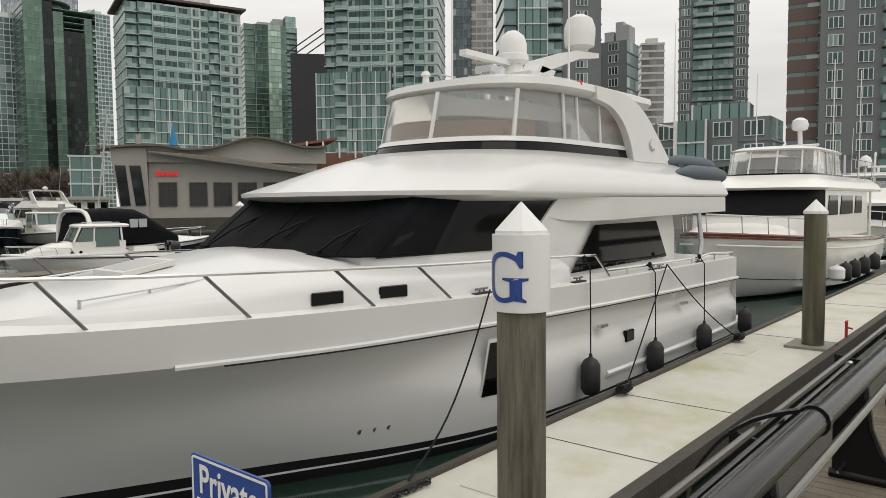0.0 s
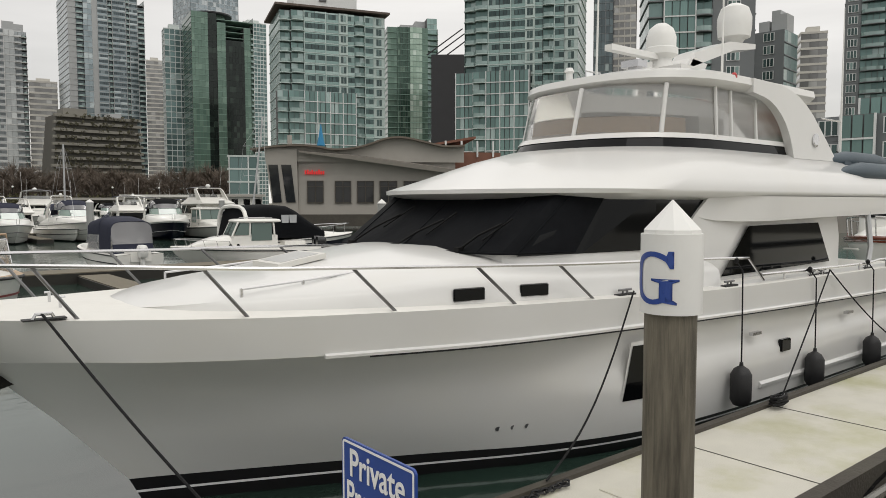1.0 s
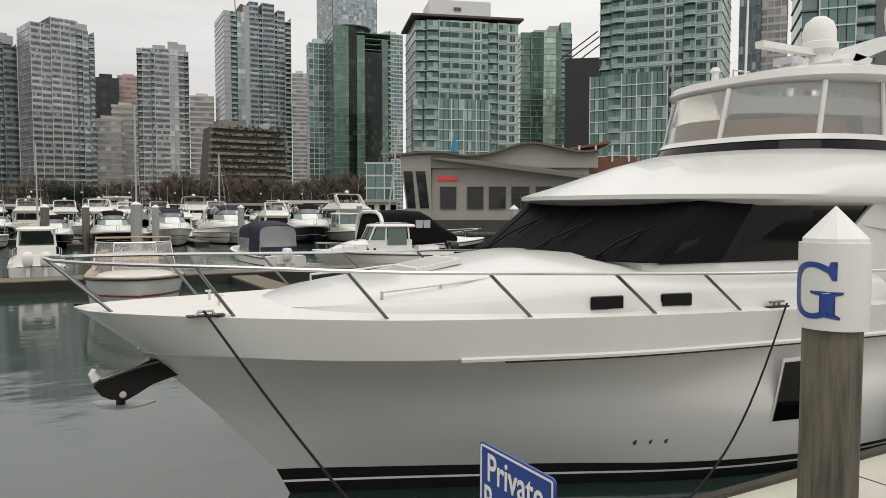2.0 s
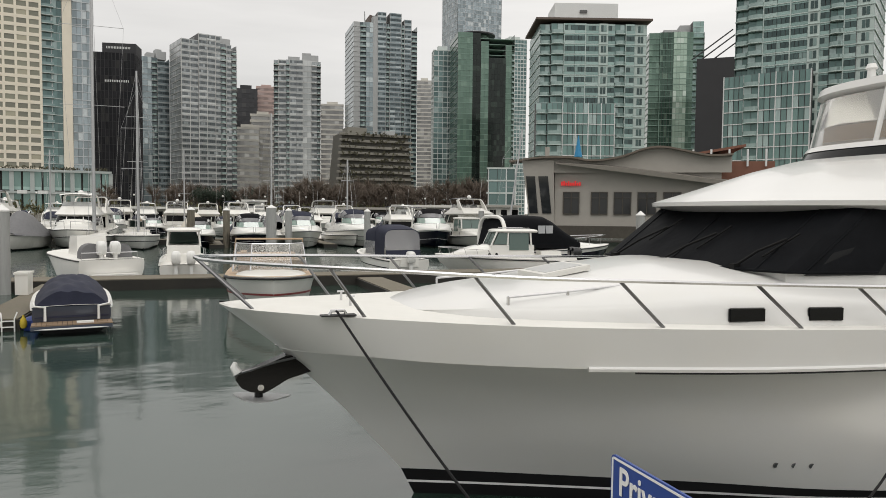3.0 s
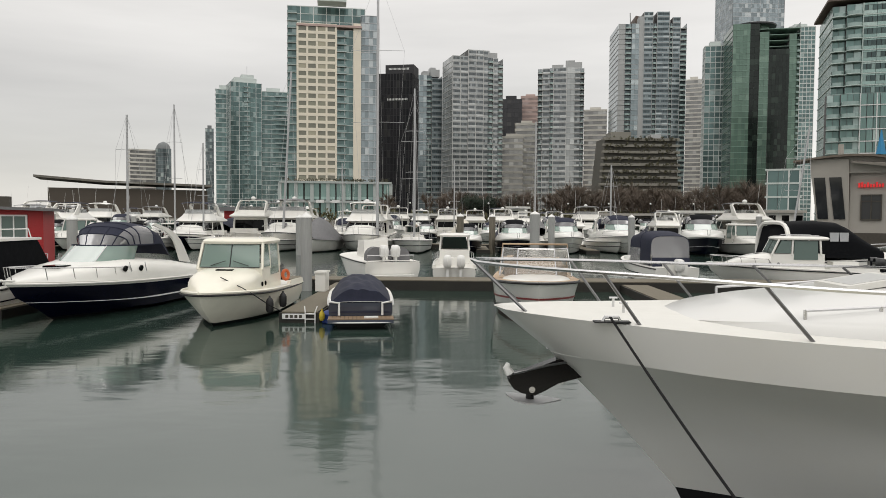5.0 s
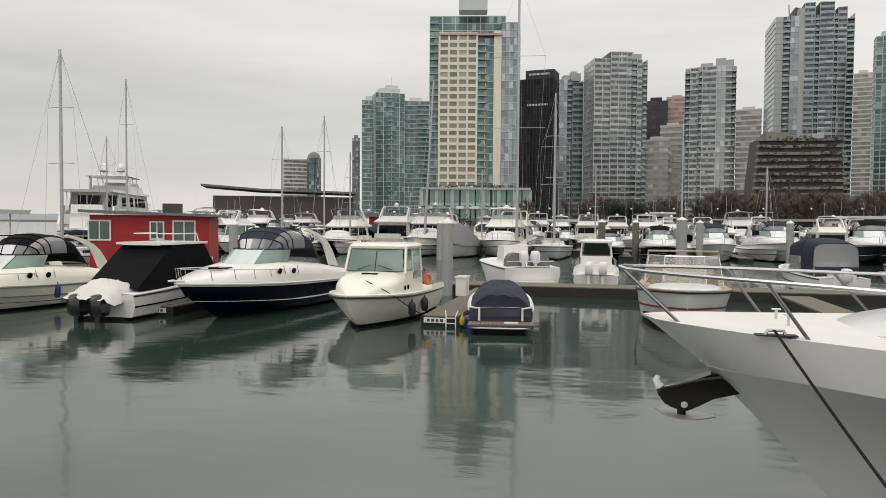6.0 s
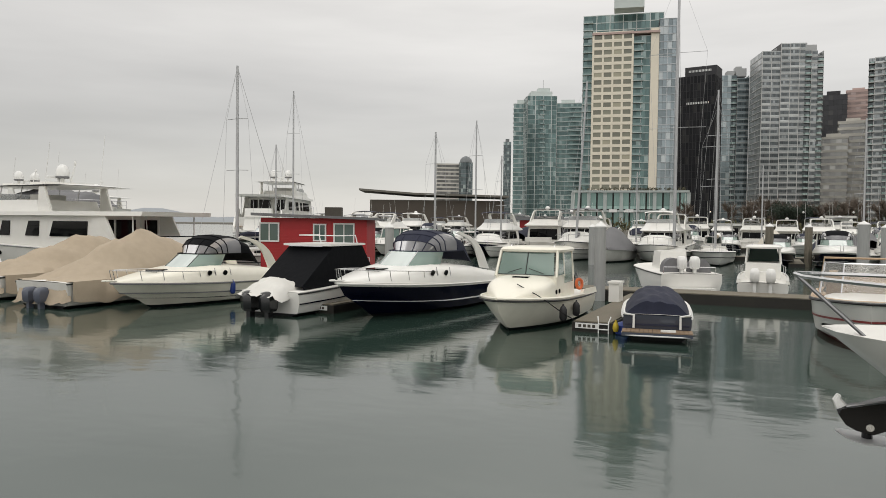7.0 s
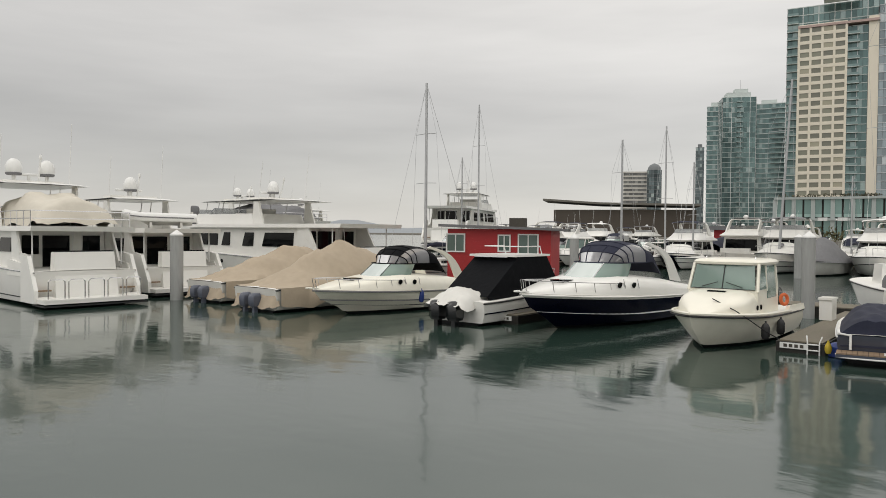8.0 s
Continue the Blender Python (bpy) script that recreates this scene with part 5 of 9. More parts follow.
# windscreen wipers
for arm, blade in ((((4.98, 1.05, 2.33), (5.45, .6, 2.68)), ((5.25, .72, 2.52), (5.6, .52, 2.79))),
                   (((4.97, .08, 2.33), (5.4, -.34, 2.63)), ((5.18, -.26, 2.46), (5.52, -.42, 2.72))),
                   (((5.05, -1.0, 2.33), (5.4, -1.3, 2.6)), ((5.2, -1.2, 2.43), (5.5, -1.36, 2.66)))):
    out = lambda p, k=.035: (p[0] - k, p[1] - k * (.2 if p[1] > -1.2 else 1.2), p[2] + k * .5)
    b = B(); tube(b, [out(arm[0], .01), out([(u + v) / 2 for u, v in zip(*arm)], .05), out(arm[1])], .013, 6); box(b, arm[0][0] - .05, arm[0][1] - .04, 2.3, arm[0][0] + .03, arm[0][1] + .04, 2.36)
    wiper = part("wiper", b, WIPER_BLACK, yacht, "black windscreen wiper arm", smooth=True)
    b = B(); tube(b, [out(blade[0], .02), out(blade[1], .02)], .011, 6); part("blade", b, WIPER_BLACK, wiper)
def hull_y(x, z):
    """Half breadth of the hull side at a height."""
    zs = [float(np.interp(x, l[:, 0], l[:, 2])) for l in LINES[::-1]]
    ys = [float(np.interp(x, l[:, 0], l[:, 1])) for l in LINES[::-1]]
    return float(np.interp(z, zs, ys))


# portlights in the trunk side, hull windows, vents
for sgn in (-1, 1):
    for x0, y in ((4.49, 1.797), (5.24, 1.937)):
        b = B(); box(b, -.175, -.012, -.065, .175, .012, .065)
        bmesh.ops.transform(b, matrix=pose(x0, sgn * y, 1.965, 0, 0, sgn * 10.6), verts=b.verts)
        fr = part("portlight", b, DARK_CHROME, yacht, "small oblong portlight in a thin frame", bevel=.01)
        b = B(); box(b, -.165, -.018, -.055, .165, .018, .055)
        bmesh.ops.transform(b, matrix=pose(x0, sgn * y, 1.965, 0, 0, sgn * 10.6), verts=b.verts)
        part("pane", b, DARK_GLASS, fr)
    def patch(grow, off):
        """A slanted pane laid on the hull side."""
        rows = []
        for k in np.linspace(-grow, 1 + grow, 7):
            z = .63 + .64 * k
            rows.append([(x, sgn * (hull_y(x, z) + off), z) for x in np.linspace(6.5 + .02 * k - grow * .36, 6.84 + .02 * k + grow * .36, 5)])
        return rows
    b = B(); loft(b, patch(.07, .012), False, False); fr = part("hull_window", b, YACHT_WHITE, yacht, "tall slanted hull window in a white frame")
    b = B(); loft(b, patch(0, .02), False, False); part("pane", b, DARK_GLASS, fr)
    b = B(); box(b, 9.72, 2.27, .8, 9.98, 2.33, .97)
    bmesh.ops.transform(b, matrix=Matrix.Diagonal((1, sgn, 1, 1)), verts=b.verts)
    part("hull_port", b, DARK_GLASS, yacht, "small square hull port", bevel=.01)
    for i, x in enumerate((5.08, 5.24, 5.39)):
        b = B(); lathe(b, [(.028, -.02), (.028, .012), (.02, .014), (.016, .0)], seg=12)
        bmesh.ops.transform(b, matrix=pose(x, sgn * (1.57 + .06 * i), .49, sgn * 68, 0, 0), verts=b.verts)
        part("drain", b, DARK_CHROME, yacht)
    for i in range(2):
        b = B(); box(b, 8.9 + 2.9 * i, 2.28, 1.12, 9.12 + 2.9 * i, 2.34, 1.16)
        bmesh.ops.transform(b, matrix=Matrix.Diagonal((1, sgn, 1, 1)), verts=b.verts)
        part("vent", b, CHROME, yacht)
# spray strake near the stern, low rail aft, stern post
for sgn in (-1, 1):
    b = B(); tube(b, [(9.2, sgn * 2.27, .42), (12, sgn * 2.27, .4), (14.9, sgn * 2.23, .4)], .045, 6); part("strake", b, YACHT_WHITE, yacht, smooth=True)
    b = B(); tube(b, [(9.15, sgn * 2.3, 1.9), (10.5, sgn * 2.3, 1.88), (12.6, sgn * 2.28, 1.86), (13.2, sgn * 2.27, 1.9), (14.55, sgn * 2.25, 1.84)], .02, 6); part("aft_rail", b, CHROME, yacht, smooth=True)
    for x in (9.8, 11, 12.3, 13.4, 14.5):
        b = B(); tube(b, [(x, sgn * 2.29, 1.76), (x, sgn * 2.29, 1.88)], .014, 6); part("stanchion", b, CHROME, yacht)
    b = B(); tube(b, [(13.0, sgn * 2.15, 1.75), (13.25, sgn * 2.1, 2.1), (13.3, sgn * 2.0, 2.85)], .045, 8); part("boat_deck_post", b, ALUMINIUM, yacht, smooth=True)
# bulwark aft part
for sgn in (-1, 1):
    b = B()
    loft(b, [[(x, sgn * y, z) for x, y, z in ((7.4, 2.25, 1.79), (9.0, 2.3, 1.79), (12, 2.28, 1.77), (14.55, 2.22, 1.75))], [(x, sgn * y, z) for x, y, z in ((7.4, 2.2, 1.79), (9.0, 2.2, 1.83), (12, 2.2, 1.82), (14.55, 2.15, 1.8))]], False, False)
    part("bulwark_cap", b, YACHT_WHITE, yacht)
# white swept pillar between the windows
for sgn in (-1, 1):
    b = B()
    pr = [(7.75, 1.9), (7.82, 2.26), (8.08, 2.6), (8.3, 2.78), (8.7, 2.93), (9.6, 2.9), (9.35, 2.55), (8.6, 1.82), (8.0, 1.82)]
    loft(b, [[(x, sgn * y, z) for x, z in pr] for y in (1.84, 1.91)])
    part("pillar", b, YACHT_WHITE, yacht, bevel=.012)
# flybridge posts
for a, sides in ((4, (-1,)), (52, (-1, 1))):
    for sgn in sides:
        ca, sa = math.cos(radians(a)) ** .77, math.sin(radians(a)) ** .77
        p0 = (9.5 - 1.66 * ca, sgn * 1.53 * sa, 3.77)
        p1 = (9.6 - 1.58 * ca, sgn * 1.49 * sa, 4.45)
        b = B(); tube(b, [p0, p1], .034, 8); part("fly_post", b, YACHT_WHITE, yacht, smooth=True)
for sgn in (-1, 1):
    for x in (9.3, 9.7, 10.4):
        b = B(); tube(b, [(x, sgn * 1.53, 3.73), (x, sgn * 1.49, 4.43 - (x - 9.7) * .1)], .026, 6); part("fly_post", b, YACHT_WHITE, yacht, smooth=True)
    b = B(); lathe(b, [(.035, 0), (.045, .03), (.045, .07), (.02, .1)], (9.6, sgn * 1.6, 4.56), 10); part("side_light", b, RED_PAINT if sgn < 0 else FACADE_GREEN, yacht, "small red navigation light")
    b = B(); lathe(b, [(.11, 0), (.11, .015), (.08, .02)], seg=16)
    bmesh.ops.transform(b, matrix=pose(12.0, sgn * 1.685, 3.84, sgn * -90, 0, 0), verts=b.verts)
    part("round_badge", b, CHROME, yacht)
# helm seats and console inside the flybridge
for y in (-.7, .1):
    b = B(); box(b, 9.6, y, 3.5, 10.1, y + .5, 4.05); part("helm_seat", b, OFFWHITE, yacht, bevel=.06)
b = B(); box(b, 8.6, -.9, 3.5, 9.2, .9, 4.0); part("helm_console", b, TAN_VINYL, yacht, bevel=.06)
b = B(); loft(b, [plan((7.9, 9.6), 1.5, 11.4, 3.54), plan((7.9, 9.6), 1.5, 11.4, 3.6)]); part("fly_floor", b, OFFWHITE, yacht)
# hardtop gear
b = B(); tube(b, [(8.7, .1, 4.68), (8.75, .1, 7.4)], [.02, .008], 6); part("antenna", b, WHITE_PLASTIC, yacht, "white whip antenna")
b = B(); tube(b, [(10.5, -.9, 4.68), (10.5, -.9, 7.2)], [.02, .008], 6); part("antenna", b, WHITE_PLASTIC, yacht, "white whip antenna")
b = B(); tube(b, [(13.4, -1.5, 3.45), (13.4, -1.5, 4.7), (13.4, -1.5, 6.2)], [.022, .016, .006], 6); part("antenna", b, WHITE_PLASTIC, yacht, "white whip antenna")
b = B(); tube(b, [(12.6, -1.5, 4.25), (13.4, -1.5, 4.25)], .015, 6); part("antenna_bracket", b, CHROME, yacht)
b = B(); box(b, 9.0, -.4, 4.72, 9.15, -.25, 4.84); box(b, 8.92, -.48, 4.84, 9.15, -.18, 4.94); part("searchlight", b, CHROME, yacht, bevel=.02)
b = B(); lathe(b, [(.06, 0), (.05, .12), (.08, .14), (.05, .2)], (8.55, .5, 4.7), 10); part("horn", b, WHITE_PLASTIC, yacht, smooth=True)
b = B(); tube(b, [(8.75, .35, 4.7), (8.75, .35, 4.86), (9.1, .35, 4.86), (9.1, .35, 4.72)], .014, 6); part("grab_rail", b, CHROME, yacht)
b = B(); lathe(b, [(.14, 0), (.16, .1), (.12, .28), (.14, .32)], (9.75, 0, 4.72), 12); part("radar_pedestal", b, WHITE_PLASTIC, yacht, smooth=True)
b = B()
loft(b, [[(x, y, z) for x, z in ((10.2, 4.68), (10.9, 4.68), (11.25, 5.18), (10.75, 5.22))] for y in (-.2, .2)])
part("mast_leg", b, YACHT_WHITE, yacht, bevel=.05)
b = B(); loft(b, [[(x, y, z) for x, z in ((10.7, 5.05), (12.1, 5.52), (12.85, 5.64), (12.85, 5.73), (12.0, 5.66), (10.9, 5.34))] for y in (-.2, .2)])
part("mast_wing", b, YACHT_WHITE, yacht, bevel=.03)
# anchor in its roller: a long black cheek, pale shank end, polished fluke below
ANCHOR_BLACK = surface("glossy_black_anchor_paint", (0.003, 0.003, 0.0035), 0.16, vary=0.2, grain=9, spec=0.3)
b = B()
cheek = ((1.02, 1.5), (.7, 1.49), (.55, 1.43), (.4, 1.37), (.27, 1.34), (.245, 1.29), (.3, 1.21), (.38, 1.17), (.5, 1.15), (.6, 1.2), (.72, 1.27), (1.05, 1.36))
loft(b, [[(x, y_, z_) for x, z_ in cheek] for y_ in (-.08, .08)])
shank = part("anchor_roller", b, ANCHOR_BLACK, yacht, "glossy black anchor roller at the stem", bevel=.015)
b = B(); tube(b, [(.95, -.09, 1.5), (.6, -.1, 1.44), (.3, -.09, 1.36)], .012, 6); part("rim", b, DARK_CHROME, shank, smooth=True)
b = B(); tube(b, [(.27, 0, 1.34), (.235, 0, 1.4), (.25, 0, 1.44)], [.045, .035, .02], 8); part("shackle", b, WHITE_PLASTIC, shank, smooth=True)
b = B(); tube(b, [(.47, -.1, 1.21), (.47, .1, 1.21)], .03, 10); part("roller_pin", b, CHROME, shank, smooth=True)
b = B()
loft(b, [[(x, -w_, z_ - .012), (x, w_, z_ - .012), (x, w_, z_), (x, -w_, z_)] for x, w_, z_ in ((.23, .03, 1.15), (.3, .14, 1.125), (.42, .19, 1.105), (.55, .16, 1.1), (.68, .07, 1.1), (.75, .012, 1.1))])
part("fluke", b, ALUMINIUM, shank, "polished steel anchor fluke", smooth=50)
b = B(); tube(b, [(.46, 0, 1.2), (.46, 0, 1.09)], .04, 8); part("fluke_neck", b, ANCHOR_BLACK, shank)
b = B(); tube(b, [(.62, 0.0, 1.6), (.75, .1, 1.5)], .02, 6); part("bow_eye", b, CHROME, shank)
PALE_VINYL_DECK = surface("milky_hatch_acrylic", (0.5, 0.5, 0.49), 0.3, vary=0.05)
# foredeck hatch with a grab rail, small cleat pair, trunk moulding line
b = B(); loft(b, [[(x, -.3, z - .03), (x, .3, z - .03), (x, .3, z + .025), (x, -.3, z + .025)] for x, z in ((3.25, 2.2), (3.8, 2.29))]); hatch = part("deck_hatch", b, OFFWHITE, yacht, "white foredeck hatch", bevel=.015)
b = B(); loft(b, [[(x, -.24, z), (x, .24, z), (x, .24, z + .008), (x, -.24, z + .008)] for x, z in ((3.31, 2.23), (3.74, 2.303))]); part("pane", b, PALE_VINYL_DECK, hatch)
for y_ in (-1.0, 1.0):
    b = B(); tube(b, [(2.55, y_, 2.09), (3.15, y_, 2.125), (3.72, y_, 2.17)], .013, 6); rail_ = part("grab_rail", b, CHROME, yacht, smooth=True)
    for x_, z_ in ((2.55, 2.09), (3.15, 2.125), (3.72, 2.17)):
        b = B(); tube(b, [(x_, y_, z_ - .09), (x_, y_, z_ + .005)], .016, 6); part("rail_foot", b, CHROME, rail_, smooth=True)
for x_, y_ in ((1.28, -.22), (1.28, .22)):
    b = B(); tube(b, [(x_, y_, 1.94), (x_, y_, 2.05)], .013, 8); tube(b, [(x_ - .04, y_, 2.05), (x_ + .04, y_, 2.05)], .009, 8); part("bow_cleat", b, CHROME, yacht, smooth=True)
# cleats, deck gear
for x, y in ((6.47, -2.13), (10.75, -2.24), (11.1, -2.24), (12.75, -2.23), (8.4, -2.27)):
    zc = float(np.interp(x, sh[:, 0], sh[:, 2])) + .02
    b = B(); tube(b, [(x - .11, y, zc + .05), (x + .11, y, zc + .05)], .014, 6); tube(b, [(x - .04, y, zc), (x - .04, y, zc + .05)], .012, 6); tube(b, [(x + .04, y, zc), (x + .04, y, zc + .05)], .012, 6)
    part("cleat", b, DARK_CHROME, yacht, smooth=True)
    b = B(); box(b, x - .15, y - .04, zc - .03, x + .15, y + .03, zc + .008); part("cleat_plate", b, BLACK_RUBBER, yacht)
b = B(); box(b, .9, -.86, 1.955, 1.2, -.76, 1.966); part("chock", b, BLACK_RUBBER, yacht, bevel=.005)
b = B(); tube(b, [(.97, -.82, 1.96), (.99, -.82, 2.0), (1.1, -.82, 2.0), (1.12, -.82, 1.96)], .014, 6); part("fairlead", b, CHROME, yacht, smooth=True)

# mooring lines of the yacht
def rope(label, pts, sag=0.1, r=0.0125):
    p, q = Vector(pts[0]), Vector(pts[-1])
    line = [p.lerp(q, k / 12) + Vector((0, 0, -sag * math.sin(math.pi * k / 12))) for k in range(13)]
    b = B(); tube(b, line, r, 6)
    return solid("mooring_rope", b, ROPE_BLACK, label, "rope", smooth=True, group="mooring ropes")
def yw(x, y, z):
    return Vector((x * 1.15, 8.05 + y * 1.15, z * 1.15))
rope("black mooring rope from the yacht's bow to the dock", [yw(1.03, -.86, 2.0), Vector((2.25, 4.78, .5))], .06)
rope("black spring line from the yacht to the dock", [yw(6.45, -2.26, 1.89), Vector((5.2, 4.85, .5))], .32)
rope("black stern rope crossing to the dock cleat", [yw(11.0, -2.39, 1.86), Vector((14.95, 4.75, .5))], .12)
rope("black spring rope down to the dock cleat", [yw(11.0, -2.39, 1.86), Vector((9.85, 4.75, .5))], .02)
for x, zt in ((8.45, .79), (10.5, .7), (12.55, .69), (14.75, .71)):
    p = yw(x, -2.43, zt)
    fender(p.x, p.y, p.z, r=.15, h=.56, rope_z=(2.44 if x < 9 else 2.17) if x < 14 else None, lean=.12, label="black fender hanging against the white hull")
for x in (9.8, 14.95):
    th = thing("dock_cleat", "black dock cleat with coiled mooring rope", "cleat", pose(x, 4.72, .46), "dock cleats")
    b = B(); tube(b, [(-.16, 0, .1), (.16, 0, .1)], .03, 8); tube(b, [(-.06, 0, 0), (-.06, 0, .1)], .03, 8); tube(b, [(.06, 0, 0), (.06, 0, .1)], .03, 8); part("horn", b, BLACK_STEEL, th, smooth=True)
    b = B(); tube(b, [(.18 * math.cos(a * 1.1) - .05, .09 * math.sin(a * 1.1), .02 + .008 * a) for a in range(18)], .018, 6); part("coil", b, ROPE_BLACK, th, smooth=True)

# the grey dinghy stowed on its side at the edge of the boat deck
th = thing("inflatable_dinghy", "folded grey-blue inflatable dinghy stowed on the boat deck", "dinghy", Matrix.Translation((0, 8.05, 0)) @ Matrix.Scale(1.15, 4))
for y, z, r in ((-1.62, 3.57, .15), (-1.86, 3.36, .16)):
    bar(th, "tube", [(12.5, y, z - .02), (12.75, y, z), (13.3, y, z + .01), (14.5, y, z + .01), (14.9, y, z), (15.15, y, z - .02)], [.02, .08, r, r, r * .8, .03], GREY_VINYL, "grey-blue inflatable tube", 12)
b = B(); box(b, 13.0, -1.75, 3.36, 14.9, -1.4, 3.54); part("floor", b, GREY_VINYL, th, bevel=.05)
bar(th, "lashing", [(13.5, -1.86, 3.42), (13.5, -1.66, 3.66), (13.5, -1.4, 3.74)], .012, ROPE_BLACK)

# ---- boats across the water ----
express_cruiser("white and navy cabin cruiser with a navy canvas top", at(-13.0, 20.2, 187), 9.4, 3.05, NAVY, NAVY_CANVAS, 1.32, rise=1.2)
pilothouse_boat("cream pilothouse fishing boat with greenish windows", at(-7.45, 20.0, 180), 7.4, 2.75, roof=2.38, glass=PALE_GREEN, rails=0)
th = thing("life_ring", "orange life ring standing in a cockpit", "life ring", pose(-6.3, 25.3, 1.2, 85, 0, 55))
b = B(); tube(b, [(.13 * math.cos(a), .16 * math.sin(a), 0) for a in np.linspace(0, 2 * math.pi, 20)], .055, 8); part("ring", b, ORANGE, th, smooth=True)
th = thing("dock_box", "white fibreglass dock box beside the boat", "dock box", pose(-5.6, 28.4, .34))
b = B(); box(b, -.2, -.4, 0, .2, .4, .7); part("body", b, GELCOAT, th, bevel=.04)
b = B(); box(b, -.24, -.44, .7, .24, .44, .77); part("lid", b, GELCOAT, th, bevel=.03)
for x, y, mt, lab in ((-6.05, 22.2, BLACK_RUBBER, "black cylindrical fender on the boat's side"), (-5.98, 23.6, BLACK_RUBBER, "black cylindrical fender on the boat's side"), (-4.35, 21.75, YELLOW, "yellow and black fender at the dock corner"), (-4.15, 22.1, BLUE_VINYL, "round blue fender between dock and runabout")):
    fender(x, y, .72 if mt is BLACK_RUBBER else .38, mt, {YELLOW: .09, BLUE_VINYL: .27}.get(mt, .12), .28 if mt is YELLOW else .45, None, lab)
b = B(); tube(b, [(-7.3, 21.4, 1.42), (-6.62, 21.3, 1.12), (-6.3, 21.4, .9), (-5.9, 21.7, .55), (-5.6, 21.9, .36)], .016, 6)
solid("mooring_rope", b, ROPE_BLACK, "dark mooring line from the pilothouse boat to the finger", "rope", smooth=True, group="mooring ropes")



def runabout(label, m, L=6.0, beam=2.15):
    """A low runabout under a wrinkled cover: white trim at the sheer, white corner frames, teak swim platform."""
    th = thing("runabout", label, "boat", m)
    sh, ch, wa = boat_hull(th, L, beam, .8, .72, L * .14, SLATE_HULL, BLACK_PAINT, SLATE_HULL, .5, None, rub=WHITE_PLASTIC, fine=.5, low_stripe=WHITE_SIGN)
    rnd = random.Random(4)
    rings = []
    for i in range(41):
        k = i / 40
        x = L * (.04 + .94 * k)
        w, z = sheer_at(sh, x)
        top = float(np.interp(k, (0, .15, .35, .5, .8, .94, 1), (.08, .26, .5, .62, .56, .5, .42)))
        row = []
        for j in range(21):
            a = -1 + 2 * j / 20
            fold = .022 * math.sin(5 * a + 23 * k) + .018 * math.sin(13 * a - 31 * k) + rnd.uniform(-.012, .012)
            row.append((x, w * .95 * a, z - .03 + top * (1 - abs(a) ** 2.6) + fold * (1 - abs(a) ** 4)))
        rings.append(row)
    b = B(); loft(b, rings, False, False)
    loft(b, [rings[-1], [(L * .995, p[1] * .98, .42) for p in rings[-1]]], False, False)
    part("cover", b, NAVY_CANVAS, th, "wrinkled navy canvas boat cover", smooth=70)
    w, z = sheer_at(sh, L)
    for s in (-1, 1):
        bar(th, "corner_frame", [(L * .9, s * (w + .0), z + .05), (L + .02, s * (w - .05), z + .03), (L + .05, s * (w - .3), z + .0), (L + .06, s * (w - .3), .36)], .035, WHITE_PLASTIC)
    b = B()
    me = None
    box(b, 0, -.055, 0, .62, .055, .03)
    me = mesh_of("plank", b, TEAK)
    b = B(); box(b, L - .05, -beam * .47, .2, L + .62, beam * .47, .3); pl = part("swim_platform", b, SLATE_HULL, th, bevel=.03)
    for y in np.arange(-beam * .44, beam * .45, .118):
        piece("plank", me, pl, pose(L - .02, y, .3))
    bar(th, "platform_trim", [(L - .05, -beam * .475, .22), (L + .6, -beam * .46, .22), (L + .63, 0, .22), (L + .6, beam * .46, .22), (L - .05, beam * .475, .22)], .022, WHITE_PLASTIC)
    b = B(); box(b, L + .3, .1, .33, L + .5, .5, .37); part("boarding_step", b, WHITE_PLASTIC, th, bevel=.01)
    return th


SLATE_HULL = surface("slate_blue_hull_paint", (0.05, 0.058, 0.08), 0.25, vary=0.1, coat=0.4)
runabout("runabout under a wrinkled navy cover with teak platform", at(-3.95, 27.2, -8), 6.0, 2.0)
express_cruiser("older white cabin cruiser with a dark hooped canopy", at(-21.3, 18.6, 181), 9.0, 2.9, None, BLACK_CANVAS, 1.06, deck=CREAM, rise=1.42)
covered_boat("boat under a large draped tan tarpaulin with outboards", at(-24.6, 26.8, 0), 8.4, 2.9, TAN_CANVAS, OFFWHITE, 2.85, 1.2, engines=2, drop=.74, tent=1.35, folds=.05, ridge=((0, .45), (.2, .75), (.42, 1), (.6, .82), (.8, .4), (1, .0)))
covered_boat("boat under a draped tan tarpaulin at the next berth", at(-29.4, 27.4, 0), 8.2, 2.9, TAN_CANVAS, OFFWHITE, 2.6, 1.2, engines=2, drop=.74, tent=1.35, folds=.05, ridge=((0, .5), (.15, .8), (.35, 1), (.6, .7), (.85, .3), (1, .0)))


